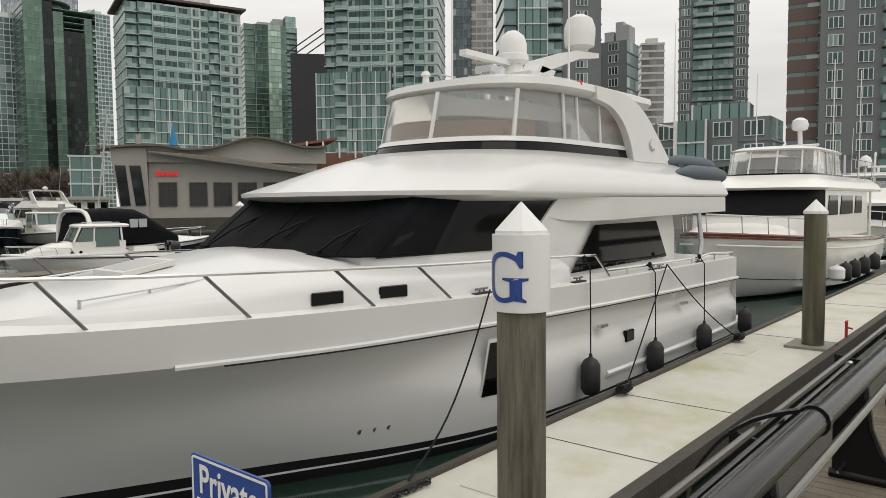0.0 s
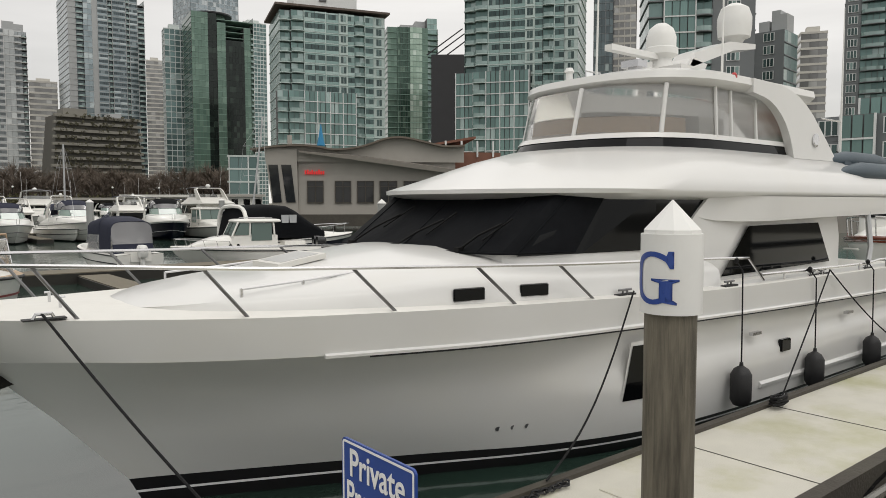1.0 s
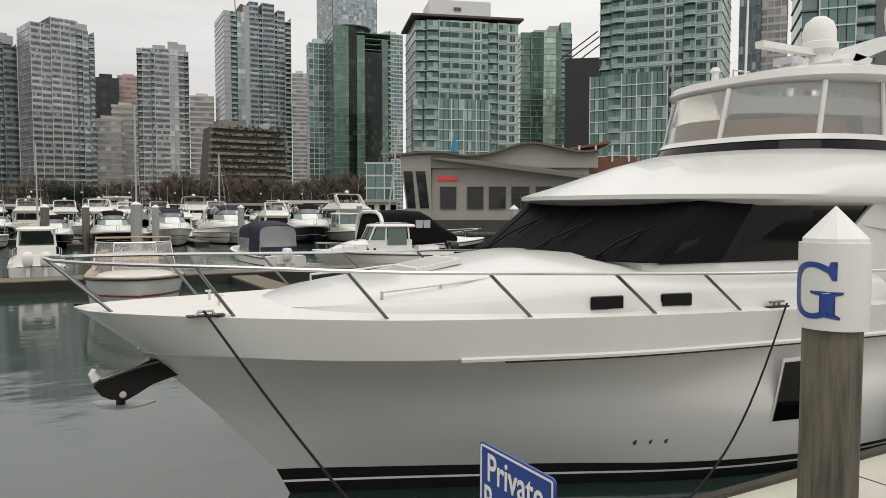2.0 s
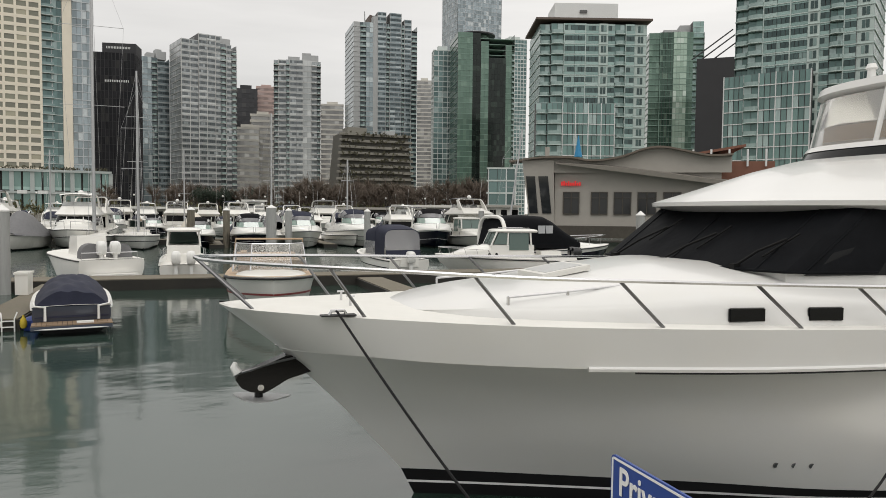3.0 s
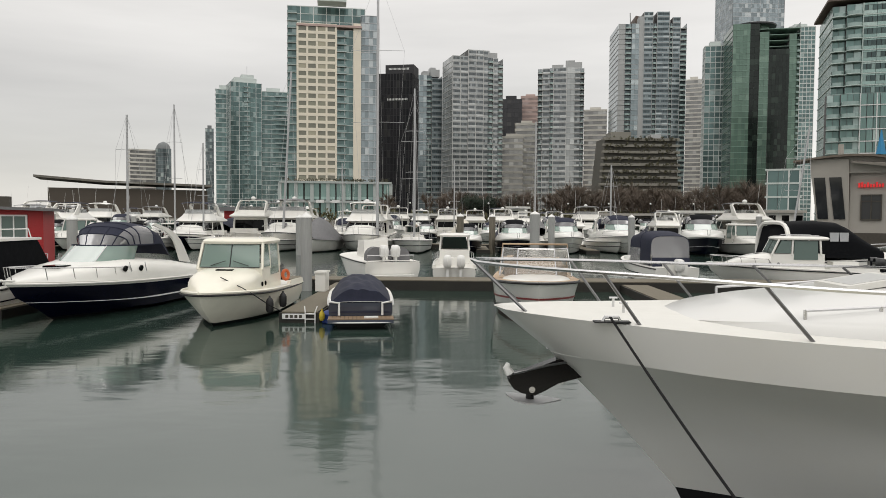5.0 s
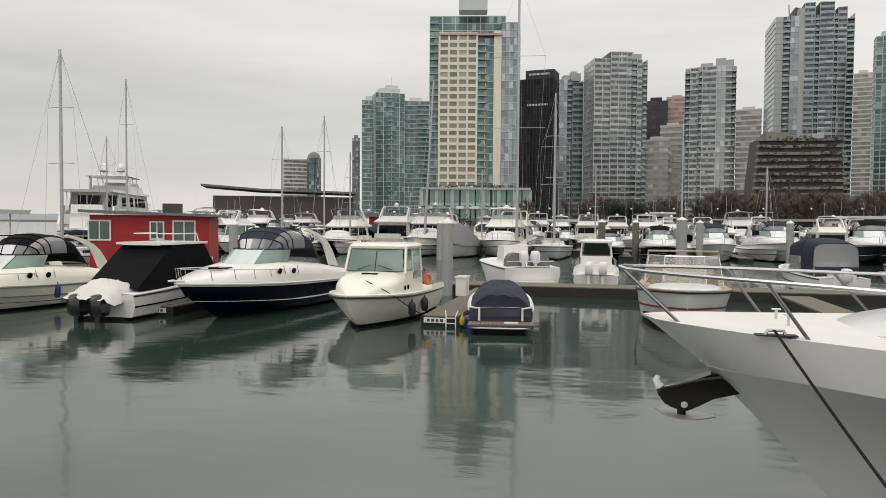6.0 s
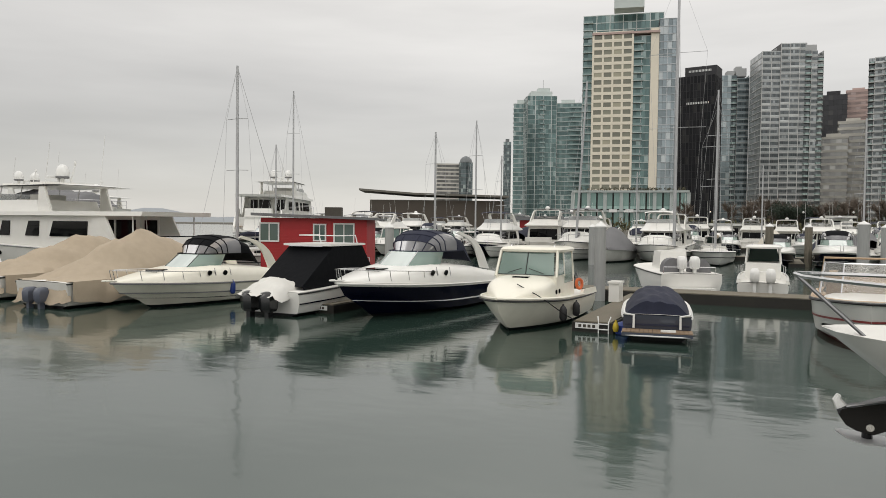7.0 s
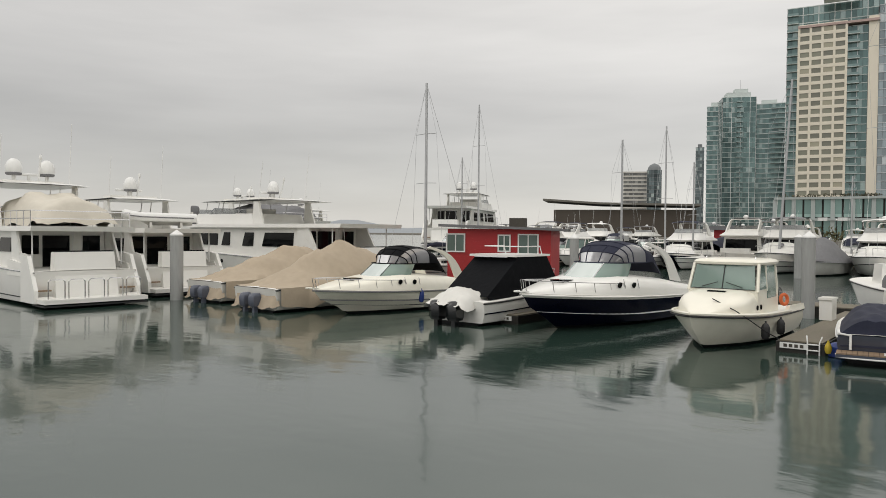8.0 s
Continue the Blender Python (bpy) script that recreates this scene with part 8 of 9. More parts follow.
def tower(label, yaw0, yaw1, el, dist, style, turn=0.0, ratio=0.8, floor=3.0, bay=1.6, slab=.18, proud=.15, fin=3, balconies=(), shape="rect", crown="box", stack=(), name="apartment_tower"):
    w, d, m = site(yaw0, yaw1, dist, turn, ratio)
    th = thing(name, label, "tower", m)
    h = height(el, dist)
    pts = rect(w, d) if shape == "rect" else oval(w, d)
    block(th, pts, 0, h, style, floor, bay, slab, proud, fin, balconies)
    wallm = FACADES[style][1]
    if crown == "box":
        b = B(); prism(b, rect(w * .5, d * .5), h, h + 3.2); part("plant_room", b, wallm, th)
    elif crown == "eaves":
        b = B(); prism(b, [(x * 1.1, y * 1.12) for x, y in pts], h + 1.6, h + 2.0); part("roof_canopy", b, BALCONY_SHADE, th, "thin dark overhanging roof canopy")
        b = B(); prism(b, rect(w * .62, d * .62), h, h + 5.5); part("plant_room", b, WHITE_FRAME, th)
    elif crown == "step":
        b = B(); prism(b, [(x * .72, y * .72) for x, y in pts], h, h + 3.4); part("plant_room", b, wallm, th)
        b = B(); prism(b, [(x * .4 + w * .1, y * .4) for x, y in pts], h + 3.4, h + 6.0); part("plant_room", b, wallm, th)
        b = B(); tube(b, [(w * .1, 0, h + 6), (w * .1, 0, h + 12)], .12, 5); part("mast", b, ALUMINIUM, th)
    for fx0, fx1, fd, el2, st in stack:
        h2 = height(el2, dist)
        q = [(-w / 2 + w * fx0, -d / 2 - fd), (-w / 2 + w * fx1, -d / 2 - fd), (-w / 2 + w * fx1, d / 2 - 1), (-w / 2 + w * fx0, d / 2 - 1)]
        block(th, q, 0, h2, st, floor, bay, slab, proud, 2, ((0, .05, .35, 1.3), (0, .62, .9, 1.3)) if balconies else ())
    return th


# ---- towers ----
# dark wedge of a stadium roof with cable stays
th = thing("stadium", "dark angular stadium roof with cable stays", "stadium", Matrix.Translation(polar(-39.9, 330, 2.0)) @ pose(0, 0, 0, 0, 0, -39.9))
b = B(); prism(b, [(-9, -4), (9, -4), (9, 20), (-9, 20)], 0, height(11.3, 330)); part("drum", b, FACADES["dark"][1], th)
for x in (-4, 0, 5):
    b = B(); tube(b, [(x - 7, -3, height(11.3, 330)), (x + 9, 2, height(13.4, 330))], .3, 5); part("cable", b, FACADES["dark"][1], th)
tower("slim dark blue glass tower", -50.86, -52.3, 21, 300, "slate", 0, .8, 3.0, 1.6)
tower("slim tower with a pale stone strip of windows", -52.3, -54.0, 21, 310, "pale", 0, .8, 3.0, 2.4, .9, .1, 1)
tower("distant pale office tower with banded floors", -65.03, -66.91, 11.6, 330, "pale", 10, .8, 3.2, 3, .9, .15, 0)
tower("dark brick flank of an apartment tower", -75.3, -77.6, 20, 149, "brick", 0, .8, 3.1, 3.2, 2.3, .1, 0)
tower("pale slim tower with square windows", -18.27, -19.9, 12.5, 430, "teal", 8, .8, 3.0, 2.6, .5, .15, 1)
tower("tall pale blue glass tower", -19.01, -23.72, 20, 620, "blue", 25, .8, 3.4, 2.4, .3, .1, 3)
tower("distant white slim tower", -23.6, -25.7, 13.3, 560, "teal", 20, .8, 3.0, 2.4, .7, .15, 1)
tower("distant pale tower with a blue roof", -17.15, -18.27, 10.2, 600, "pale", 0, .8, 3.2, 3, .9, .1, 0)
tower("distant grey office block", -9.69, -11.4, 8.2, 520, "pale", 0, .8, 3.4, 3, 1.2, .2, 0)
tower("low pale office block with ribbon windows", -3.2, -5.0, 6.2, 430, "pale", 0, .8, 3.4, 3, 1.3, .25, 0)
tower("pale office block with white top storey", -4.4, -6.15, 7.2, 440, "pale", 0, .8, 3.4, 3, 1.5, .4, 0)
tower("dark office slab with a white attic", -3.2, -4.9, 9.2, 560, "dark", 0, .8, 3.4, 3, .2, .1, 0)
tower("pink granite office block", -4.8, -6.3, 9.3, 570, "pink", 0, .8, 3.4, 3, 1.6, .1, 0)
tower("distant thin grey tower", 19.4, 18.8, 6.5, 700, "slate", 0, .8, 3.0, 2, .3, .1, 0)
tower("teal glass tower by the harbour", 17.9, 15.3, 10.0, 480, "teal", 10, .8, 3.1, 1.8, .15, .1, 3, ((0, .42, .6, 1.2),), crown="step")
tower("pale teal tower wing with white balconies", 15.5, 13.4, 9.4, 490, "teal", 0, .8, 3.1, 1.8, .5, .2, 0, ((0, .55, .98, 1.4),))
tower("pale teal tower flank", 18.65, 17.6, 9.4, 495, "teal", 0, .8, 3.1, 1.8, .5, .2, 0)
th = tower("distant pale hotel block", 24.8, 22.9, 4.7, 620, "pale", 8, .8, 3.2, 2.4, 1.2, .2, 0, crown="", name="hotel")
th = tower("distant domed hotel tower", 22.9, 21.8, 4.9, 615, "slate", 0, .9, 3.2, 2, .3, .1, 0, shape="oval", crown="", name="hotel")
b = B(); lathe(b, [(5.5, 0), (5.0, 2.5), (3.4, 4.6), (.4, 6)], (0, 0, height(4.9, 615)), 14); part("dome", b, FACADES["slate"][1], th, smooth=True)
tagged(th, "distant domed grey hotel tower")


# cream stone tower with a gridded front, in front of its taller glass core
def cream_tower():
    D = 312
    th = thing("apartment_tower", "cream stone tower with square windows beside glass wings", "tower", Matrix.Translation(polar(10, D, 2.0)) @ pose(0, 0, 0, 0, 0, 10))
    X = lambda yaw: -D * math.tan(radians(yaw - 10))
    def strip(a, c, el, style, y=0.0, dep=18.0, **k):
        block(th, [(X(a), y), (X(c), y), (X(c), y + dep), (X(a), y + dep)], 0, height(el, D), style, **k)
    strip(13.44, 7.4, 16.0, "teal", 6, 16, floor=3.1, bay=1.8, slab=.3, fin=3, balconies=((0, .0, .12, 1.2),))
    strip(12.62, 9.68, 14.35, "beige", 0, 12, floor=3.1, bay=3.9, slab=1.25, proud=.25, fin=0)
    b = B(); box(b, -.42, -.3, 0, .42, .1, height(14.35, D)); me = mesh_of("pier", b, FACADES["beige"][1])
    for k in range(5):
        piece("pier", me, th, pose(X(12.62) + (X(9.68) - X(12.62)) * k / 4, 0, 0))
    strip(9.66, 8.35, 14.2, "teal", 1.5, 12, floor=3.1, bay=1.6, slab=.25, fin=2, balconies=((0, .05, .6, 1.5),))
    b = B(); box(b, X(8.35), .2, 0, X(7.75), 12, height(14.7, D)); part("stone_flank", b, FACADES["beige"][1], th)
    strip(7.75, 6.5, 15.3, "blue", 1.0, 14, floor=3.1, bay=1.8, slab=.25, fin=2)
    b = B(); box(b, X(12.7), -.6, height(14.35, D), X(7.7), 8, height(14.5, D)); part("cornice", b, FACADES["pink"][1], th)
    b = B(); prism(b, rect(12, 8), height(16, D), height(17.8, D)); part("plant_room", b, FACADES["teal"][1], th)
    return th


cream_tower()
tower("glazed low pavilion at the waterside", -22.8, -24.9, 3.5, 185, "teal", 0, .4, 3.2, 2.0, .4, .4, 2, crown="", name="pavilion")
# glass-roofed hall behind the second yacht
th = thing("glazed_hall", "low hall with a curved glass roof", "hall", Matrix.Translation(polar(-79, 100, 2.0)) @ pose(0, 0, 0, 0, 0, -79))
b = B(); loft(b, [[(x, y, 4.2 + 2.3 * math.cos(x / 17 * 1.2)) for x in np.linspace(-15, 15, 16)] for y in (-4, 8)], False, False); part("glass_roof", b, FACADES["teal"][0], th)
for x in np.linspace(-15, 15, 11):
    b = B(); box(b, x - .12, -4.2, 0, x + .12, -3.9, 4.2 + 2.3 * math.cos(x / 17 * 1.2)); part("column", b, WHITE_FRAME, th)
for z in (1.4, 2.8, 4.2):
    b = B(); box(b, -15, -4.15, z, 15, -4.0, z + .15); part("transom_bar", b, WHITE_FRAME, th)
b = B(); box(b, -15, -3.8, 0, 15, 7.5, 4.3); part("glass_wall", b, FACADES["slate"][0], th)
# convention hall far over the water
th = thing("exhibition_hall", "long low exhibition hall with an oversailing roof", "hall", Matrix.Translation(polar(25, 420, 2.0)) @ pose(0, 0, 0, 0, 0, 25))
b = B(); box(b, -36, 0, 0, 42, 30, height(1.9, 420)); part("wall", b, wall_mat("dark_brown_cladding", (0.085, 0.07, 0.055)), th)
b = B(); loft(b, [[(-42, y, height(2.75, 420)), (-10, y, height(2.45, 420)), (44, y, height(2.3, 420)), (44, y, height(2.15, 420)), (-10, y, height(2.3, 420)), (-42, y, height(2.6, 420))] for y in (-4, 30)]); part("roof", b, SEAWALL, th)
b = B(); box(b, -42, 31, 0, 60, 60, 4); part("annex", b, SEAWALL, th)
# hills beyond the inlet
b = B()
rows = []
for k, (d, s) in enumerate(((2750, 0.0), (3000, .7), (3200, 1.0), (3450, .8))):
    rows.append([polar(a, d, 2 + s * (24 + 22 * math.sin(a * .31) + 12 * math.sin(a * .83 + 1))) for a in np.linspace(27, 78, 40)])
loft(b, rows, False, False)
# distance haze is mixed into the pale blue-grey of the slopes
solid("hills", b, surface("haze_tinted_wooded_hills", (0.27, 0.29, 0.31), 0.95, vary=0.1, grain=0.01), "low hazy hills over the water", "hills", "structure", smooth=True)


# ---- towers with unlike bays ----
# bays of a front: glass, window glass, slab material, pane width, slab height
SPANDREL = facade_glass("pale_teal_spandrel_glass", (0.2, 0.3, 0.28), (0.33, 0.46, 0.43), (0.42, 0.53, 0.5), .3, .14)
DIM_WINDOW = facade_glass("dim_teal_window", (0.03, 0.05, 0.05), (0.085, 0.135, 0.13), (0.24, 0.33, 0.31), .3, .08)
TEAL_MID = facade_glass("teal_pane_glass", (0.1, 0.16, 0.15), (0.2, 0.31, 0.29), (0.4, 0.5, 0.48), .35, .1)
PALE_COLUMN = facade_glass("pale_green_column_glass", (0.24, 0.34, 0.27), (0.42, 0.54, 0.45), (0.58, 0.68, 0.6), .35, .12)
DEEP_GREEN = facade_glass("deep_green_glass", (0.03, 0.06, 0.045), (0.075, 0.13, 0.1), (0.15, 0.22, 0.17), .4, .1)
MID_GREEN = facade_glass("sea_green_glass", (0.1, 0.165, 0.13), (0.145, 0.225, 0.18), (0.19, 0.28, 0.225), .4, .1)
BLACK_GREEN = facade_glass("black_green_glass", (0.006, 0.01, 0.009), (0.014, 0.022, 0.018), (0.03, 0.045, 0.036), .3, .1)
STEEL_BLUE = facade_glass("steel_blue_glass", (0.16, 0.2, 0.215), (0.32, 0.38, 0.4), (0.5, 0.56, 0.57), .4, .1)
DUSK_BLUE = facade_glass("dusky_blue_glass", (0.04, 0.055, 0.06), (0.1, 0.13, 0.14), (0.26, 0.31, 0.32), .4, .1)
PEWTER = facade_glass("pewter_spandrel_glass", (0.3, 0.32, 0.32), (0.42, 0.44, 0.44), (0.56, 0.58, 0.575), .3, .14)
PEWTER_DARK = facade_glass("smoke_grey_window_glass", (0.075, 0.085, 0.09), (0.18, 0.2, 0.21), (0.38, 0.41, 0.42), .4, .1)
EDGE_STONE = wall_mat("pale_grey_slab_edge", (0.55, 0.55, 0.54))
EDGE_PALE = wall_mat("pale_slab_edge", (0.52, 0.61, 0.58))
EDGE_GREEN = wall_mat("green_slab_edge", (0.2, 0.3, 0.25))
EDGE_GREY = wall_mat("grey_slab_edge", (0.42, 0.43, 0.43))
WARM_ROOF = wall_mat("brown_roof_soffit", (0.12, 0.09, 0.075))
RAIL_PANE = surface("grey_green_rail_glass", (0.3, 0.39, 0.37), 0.12, 0.35, vary=0.12, grain=.3)


def quads(bm, x0, x1, y, z0, z1, n, gap=.05):
    """A row of n separate panes in the plane y."""
    st = (x1 - x0) / n
    for k in range(n):
        a, c = x0 + k * st + gap, x0 + (k + 1) * st - gap
        bm.faces.new([bm.verts.new(q) for q in ((a, y, z0), (c, y, z0), (c, y, z1), (a, y, z1))])


def bay(th, x0, x1, yf, yb, z0, z1, kind, floor=3.0, tone="teal"):
    """One upright bay of a tower front with its storeys."""
    nf = max(1, int(round((z1 - z0) / floor)))
    fh = (z1 - z0) / nf
    w = x1 - x0
    span, dark, edge = {"teal": (SPANDREL, DIM_WINDOW, EDGE_PALE), "green": (MID_GREEN, DEEP_GREEN, EDGE_GREEN), "blue": (STEEL_BLUE, DUSK_BLUE, EDGE_GREY), "grey": (PEWTER, PEWTER_DARK, EDGE_STONE), "slate": (FACADES["slateteal"][0], DIM_WINDOW, FACADES["slate"][1])}[tone]
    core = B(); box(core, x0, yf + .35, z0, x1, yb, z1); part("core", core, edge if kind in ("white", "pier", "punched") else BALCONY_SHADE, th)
    if kind == "pier":
        return
    g, d, e = B(), B(), B()
    for f in range(nf):
        a = z0 + f * fh
        if kind == "ribbon":
            quads(g, x0, x1, yf, a + .2, a + fh * .34, max(1, int(w / 3)))
            quads(d, x0, x1, yf + .06, a + fh * .36, a + fh * .8, max(2, int(w / 1.0)), .07)
            quads(g, x0, x1, yf, a + fh * .82, a + fh - .04, max(1, int(w / 3)))
        elif kind == "white":
            n = max(1, int(w / 2.6))
            for k in range(n):
                c = x0 + w * (k + .5) / n
                quads(d, c - .85, c + .85, yf + .22, a + fh * .22, a + fh * .84, 2, .06)
            box(e, x0, yf + .3, a, x1, yf + .36, a + fh)
            box(e, x0, yf + .1, a - .06, x1, yf + .36, a + .14)
        elif kind == "balc":
            quads(d, x0, x1, yf + .3, a + .2, a + fh - .05, max(2, int(w / 1.3)))
        elif kind == "frames":
            quads(d, x0, x1, yf + .08, a + .2, a + fh - .1, max(2, int(w / 1.25)), .09)
        elif kind == "punched":
            n = max(1, int(w / 4.2))
            for k in range(n):
                c = x0 + w * (k + .5) / n
                box(g, c - 1.25, yf + .2, a + fh * .2, c + 1.25, yf + .34, a + fh * .86)
                quads(d, c - 1.18, c + 1.18, yf + .19, a + fh * .23, a + fh * .83, 3, .08)
        elif kind == "dark":
            quads(d, x0, x1, yf, a + .04, a + fh - .04, max(1, int(w / 1.6)), .03)
        else:
            quads(g, x0, x1, yf, a + .14, a + fh - .04, max(1, int(w / 1.5)), .04)
        if kind not in ("white", "dark", "punched"):
            box(e, x0 - .02, yf - .14, a - .1, x1 + .02, yf + .4, a + .14)
    if kind in ("frames", "ribbon"):
        for k in range(int(w / 3.6) + 1):
            x = x0 + k * w / max(1, int(w / 3.6))
            box(e, x - .12, yf - .12, z0, x + .12, yf + .2, z1)
    for nm, bm_, mt in (("glazing", g, PALE_COLUMN if kind == "column" else WHITE_FRAME if kind == "punched" else span), ("window_band", d, BLACK_GREEN if kind == "dark" and tone == "green" else TEAL_MID if tone in ("teal", "slate") and kind in ("balc", "frames") else dark), ("slab_edge", e, WHITE_FRAME if kind == "frames" and tone != "green" else edge)):
        if bm_.verts:
            tagged(part(nm, bm_, mt, th), kind="stuff")
        else:
            bm_.free()
    if kind == "balc":
        b = B()
        ring = [(w * .5 * (1 + math.cos(q)) , -1.5 * math.sin(q) ** .6) for q in np.linspace(math.pi, 0, 9)]
        loft(b, [[(x, y, z) for x, y in ring] + [(w, .3, z), (0, .3, z)] for z in (-.1, .12)])
        nfaces = len(b.faces)
        loft(b, [[(x, y, z) for x, y in ring] for z in (.12, 1.0)], False, False)
        b.faces.ensure_lookup_table()
        for i, fc in enumerate(b.faces):
            fc.material_index = 0 if i < nfaces else 1
        me = mesh_of("balcony", b, [edge, RAIL_PANE])
        for f in range(nf):
            piece("balcony", me, th, pose(x0, yf + .1, z0 + f * fh))


def bay_tower(label, yaw0, yaw1, el, dist, turn, bays, tone="teal", floor=3.0, ratio=.7, wing=(), wing_el=0.0, flank="glass", crown="", name="apartment_tower"):
    """A tower whose front is a row of unlike bays: share from, share to, kind, forward, tone or none, height angle or none."""
    w, d, m = site(yaw0, yaw1, dist, turn, ratio)
    th = thing(name, label, "tower", m)
    h = height(el, dist)
    for f0, f1, kind, fwd, *more in bays:
        bay(th, -w / 2 + w * f0, -w / 2 + w * f1, -d / 2 - fwd, d / 2, 0, height(more[1], dist) if len(more) > 1 else h, kind, floor, more[0] if more else tone)
    for f0, f1, kind, fwd in wing:
        bay(th, -w / 2 + w * f0, -w / 2 + w * f1, -d / 2 - fwd, -d / 2 + 1, 0, height(wing_el, dist), kind, floor, tone)
    # the two flanks: plain storeys
    glass, edge = {"teal": (SPANDREL, EDGE_PALE), "green": (DEEP_GREEN, EDGE_GREEN), "blue": (STEEL_BLUE, EDGE_GREY), "grey": (PEWTER, EDGE_STONE), "slate": (FACADES["slateteal"][0], FACADES["slate"][1])}[tone]
    nf = int(round(h / floor))
    g, e = B(), B()
    for f in range(nf):
        a = h * f / nf
        for x, sg_ in ((-w / 2 - .02, -1), (w / 2 + .02, 1)):
            n = max(2, int(d / 1.8))
            for k in range(n):
                y0, y1 = -d / 2 + d * k / n + .06, -d / 2 + d * (k + 1) / n - .06
                g.faces.new([g.verts.new(q) for q in ((x, y0, a + .3), (x, y1, a + .3), (x, y1, a + h / nf - .05), (x, y0, a + h / nf - .05))])
        box(e, -w / 2 - .2, -d / 2, a - .08, w / 2 + .2, d / 2, a + .22)
    tagged(part("flank_glazing", g, glass, th), kind="stuff")
    tagged(part("flank_edge", e, edge, th), kind="stuff")
    if crown == "canopy":
        b = B(); loft(b, [[(x * 1.09, y * 1.1, z) for x, y in rect(w, d)] for z in (h + .9, h + 1.5)]); part("roof_canopy", b, WARM_ROOF, th, "dark brown overhanging roof canopy")
        b = B(); box(b, -w * .36, -d * .3, h, w * .3, d * .3, h + 1.0); part("attic", b, DIM_WINDOW, th)
        b = B(); box(b, -w * .34, -d * .25, h + 1.5, w * .27, d * .3, h + 7.5); part("plant_room", b, WHITE_FRAME, th, bevel=.2)
        b = B(); box(b, -w * .1, -d * .27, h + 4.6, -w * .03, -d * .24, h + 5.4); part("vent", b, BALCONY_SHADE, th)
    elif crown == "disc":
        b = B(); prism(b, [(x - w * .12, y) for x, y in oval(w * .72, d * .9)], h + .8, h + 1.5); part("roof_canopy", b, FACADES["dark"][1], th, "flat dark rounded canopy")
        b = B(); prism(b, [(x - w * .12, y) for x, y in oval(w * .5, d * .6)], h, h + .8); part("attic", b, DEEP_GREEN, th)
    elif crown == "boxes":
        for x0, x1, hh in ((-.2, .05, 3.0), (.1, .3, 5.2), (.3, .46, 4.2)):
            b = B(); box(b, w * x0, -d * .2, h, w * x1, d * .3, h + hh); part("plant_room", b, EDGE_GREY, th)
    elif crown == "wedge":
        b = B(); loft(b, [[(w * x, y, h + z) for x, z in ((-.22, 0), (-.22, 6.5), (-.1, 5.2), (.02, 2.2), (.02, 0))] for y in (-d * .3, d * .2)]); part("roof_wedge", b, WARM_ROOF, th, "dark slanting roof wedge")
        b = B(); tube(b, [(-w * .28, -d * .2, h), (-w * .29, -d * .2, h + 9)], .35, 5); part("mast", b, EDGE_GREY, th)
        b = B(); box(b, w * .06, -d * .35, h, w * .44, d * .3, h + 2.6); part("parapet", b, WHITE_FRAME, th, bevel=.2)
    return th


TEAL_BAYS = ((0, .1, "balc", -.8), (.1, .22, "balc", .4), (.22, .42, "ribbon", .6), (.42, .55, "ribbon", .3), (.55, .63, "white", .9), (.63, .7, "ribbon", .3), (.7, .8, "balc", .1), (.8, .885, "ribbon", .4), (.885, 1, "white", .2))
TEAL_WING = ((-.04, .06, "balc", 2.2), (.06, .2, "balc", 3.2), (.2, .44, "frames", 3.4), (.44, .69, "frames", 2.8))
bay_tower("teal glass apartment tower with stacked balconies and dark roof canopy", -25.56, -34.76, 14.3, 218, 12, TEAL_BAYS, wing=TEAL_WING, wing_el=8.4, crown="canopy")
bay_tower("tall teal glass apartment tower with stacked balconies", -40.86, -50.68, 21, 202, -10, TEAL_BAYS, wing=((-.06, .1, "frames", 2.6), (.1, .22, "balc", 3.2), (.22, .6, "frames", 3.4)), wing_el=10.1, crown="canopy")
bay_tower("slim dark green glass tower with a pale glass column", -34.3, -38.85, 13.4, 390, 10, ((0, .2, "glass", -.5, "green"), (.2, .44, "frames", .6, "green"), (.44, .68, "column", 1.2, "green"), (.68, .8, "glass", .3, "green"), (.8, 1, "glass", -2, "teal", 14.2)), "green", 2.9, .9, crown="boxes")
bay_tower("dark green mirrored glass tower with a flat canopy", -19.56, -24.76, 13.8, 405, 12, ((0, .26, "glass", .8, "green"), (.26, .4, "dark", .3, "green"), (.4, .54, "glass", 1.0, "green", 13.2), (.54, .84, "dark", 1.4, "green", 12.0), (.84, .95, "glass", .4, "green", 13.0), (.95, 1, "balc", -.5, "green", 12.6)), "green", 3.0, .8, crown="disc")
bay_tower("grey-blue glass twin tower with corner balconies", -11.36, -17.14, 14.4, 450, 12, ((0, .1, "pier", .2, "blue"), (.1, .19, "balc", -.2, "blue"), (.19, .3, "glass", .5, "blue"), (.3, .37, "pier", .9, "blue", 14.9), (.37, .5, "ribbon", .7, "blue", 15.2), (.5, .56, "balc", .2, "blue"), (.56, .74, "ribbon", 1.0, "blue", 15.2), (.74, .79, "balc", .3, "blue"), (.79, .9, "ribbon", .9, "blue", 14.8), (.9, 1, "balc", .1, "blue", 13.9)), "blue", 3.0, .8, crown="wedge")

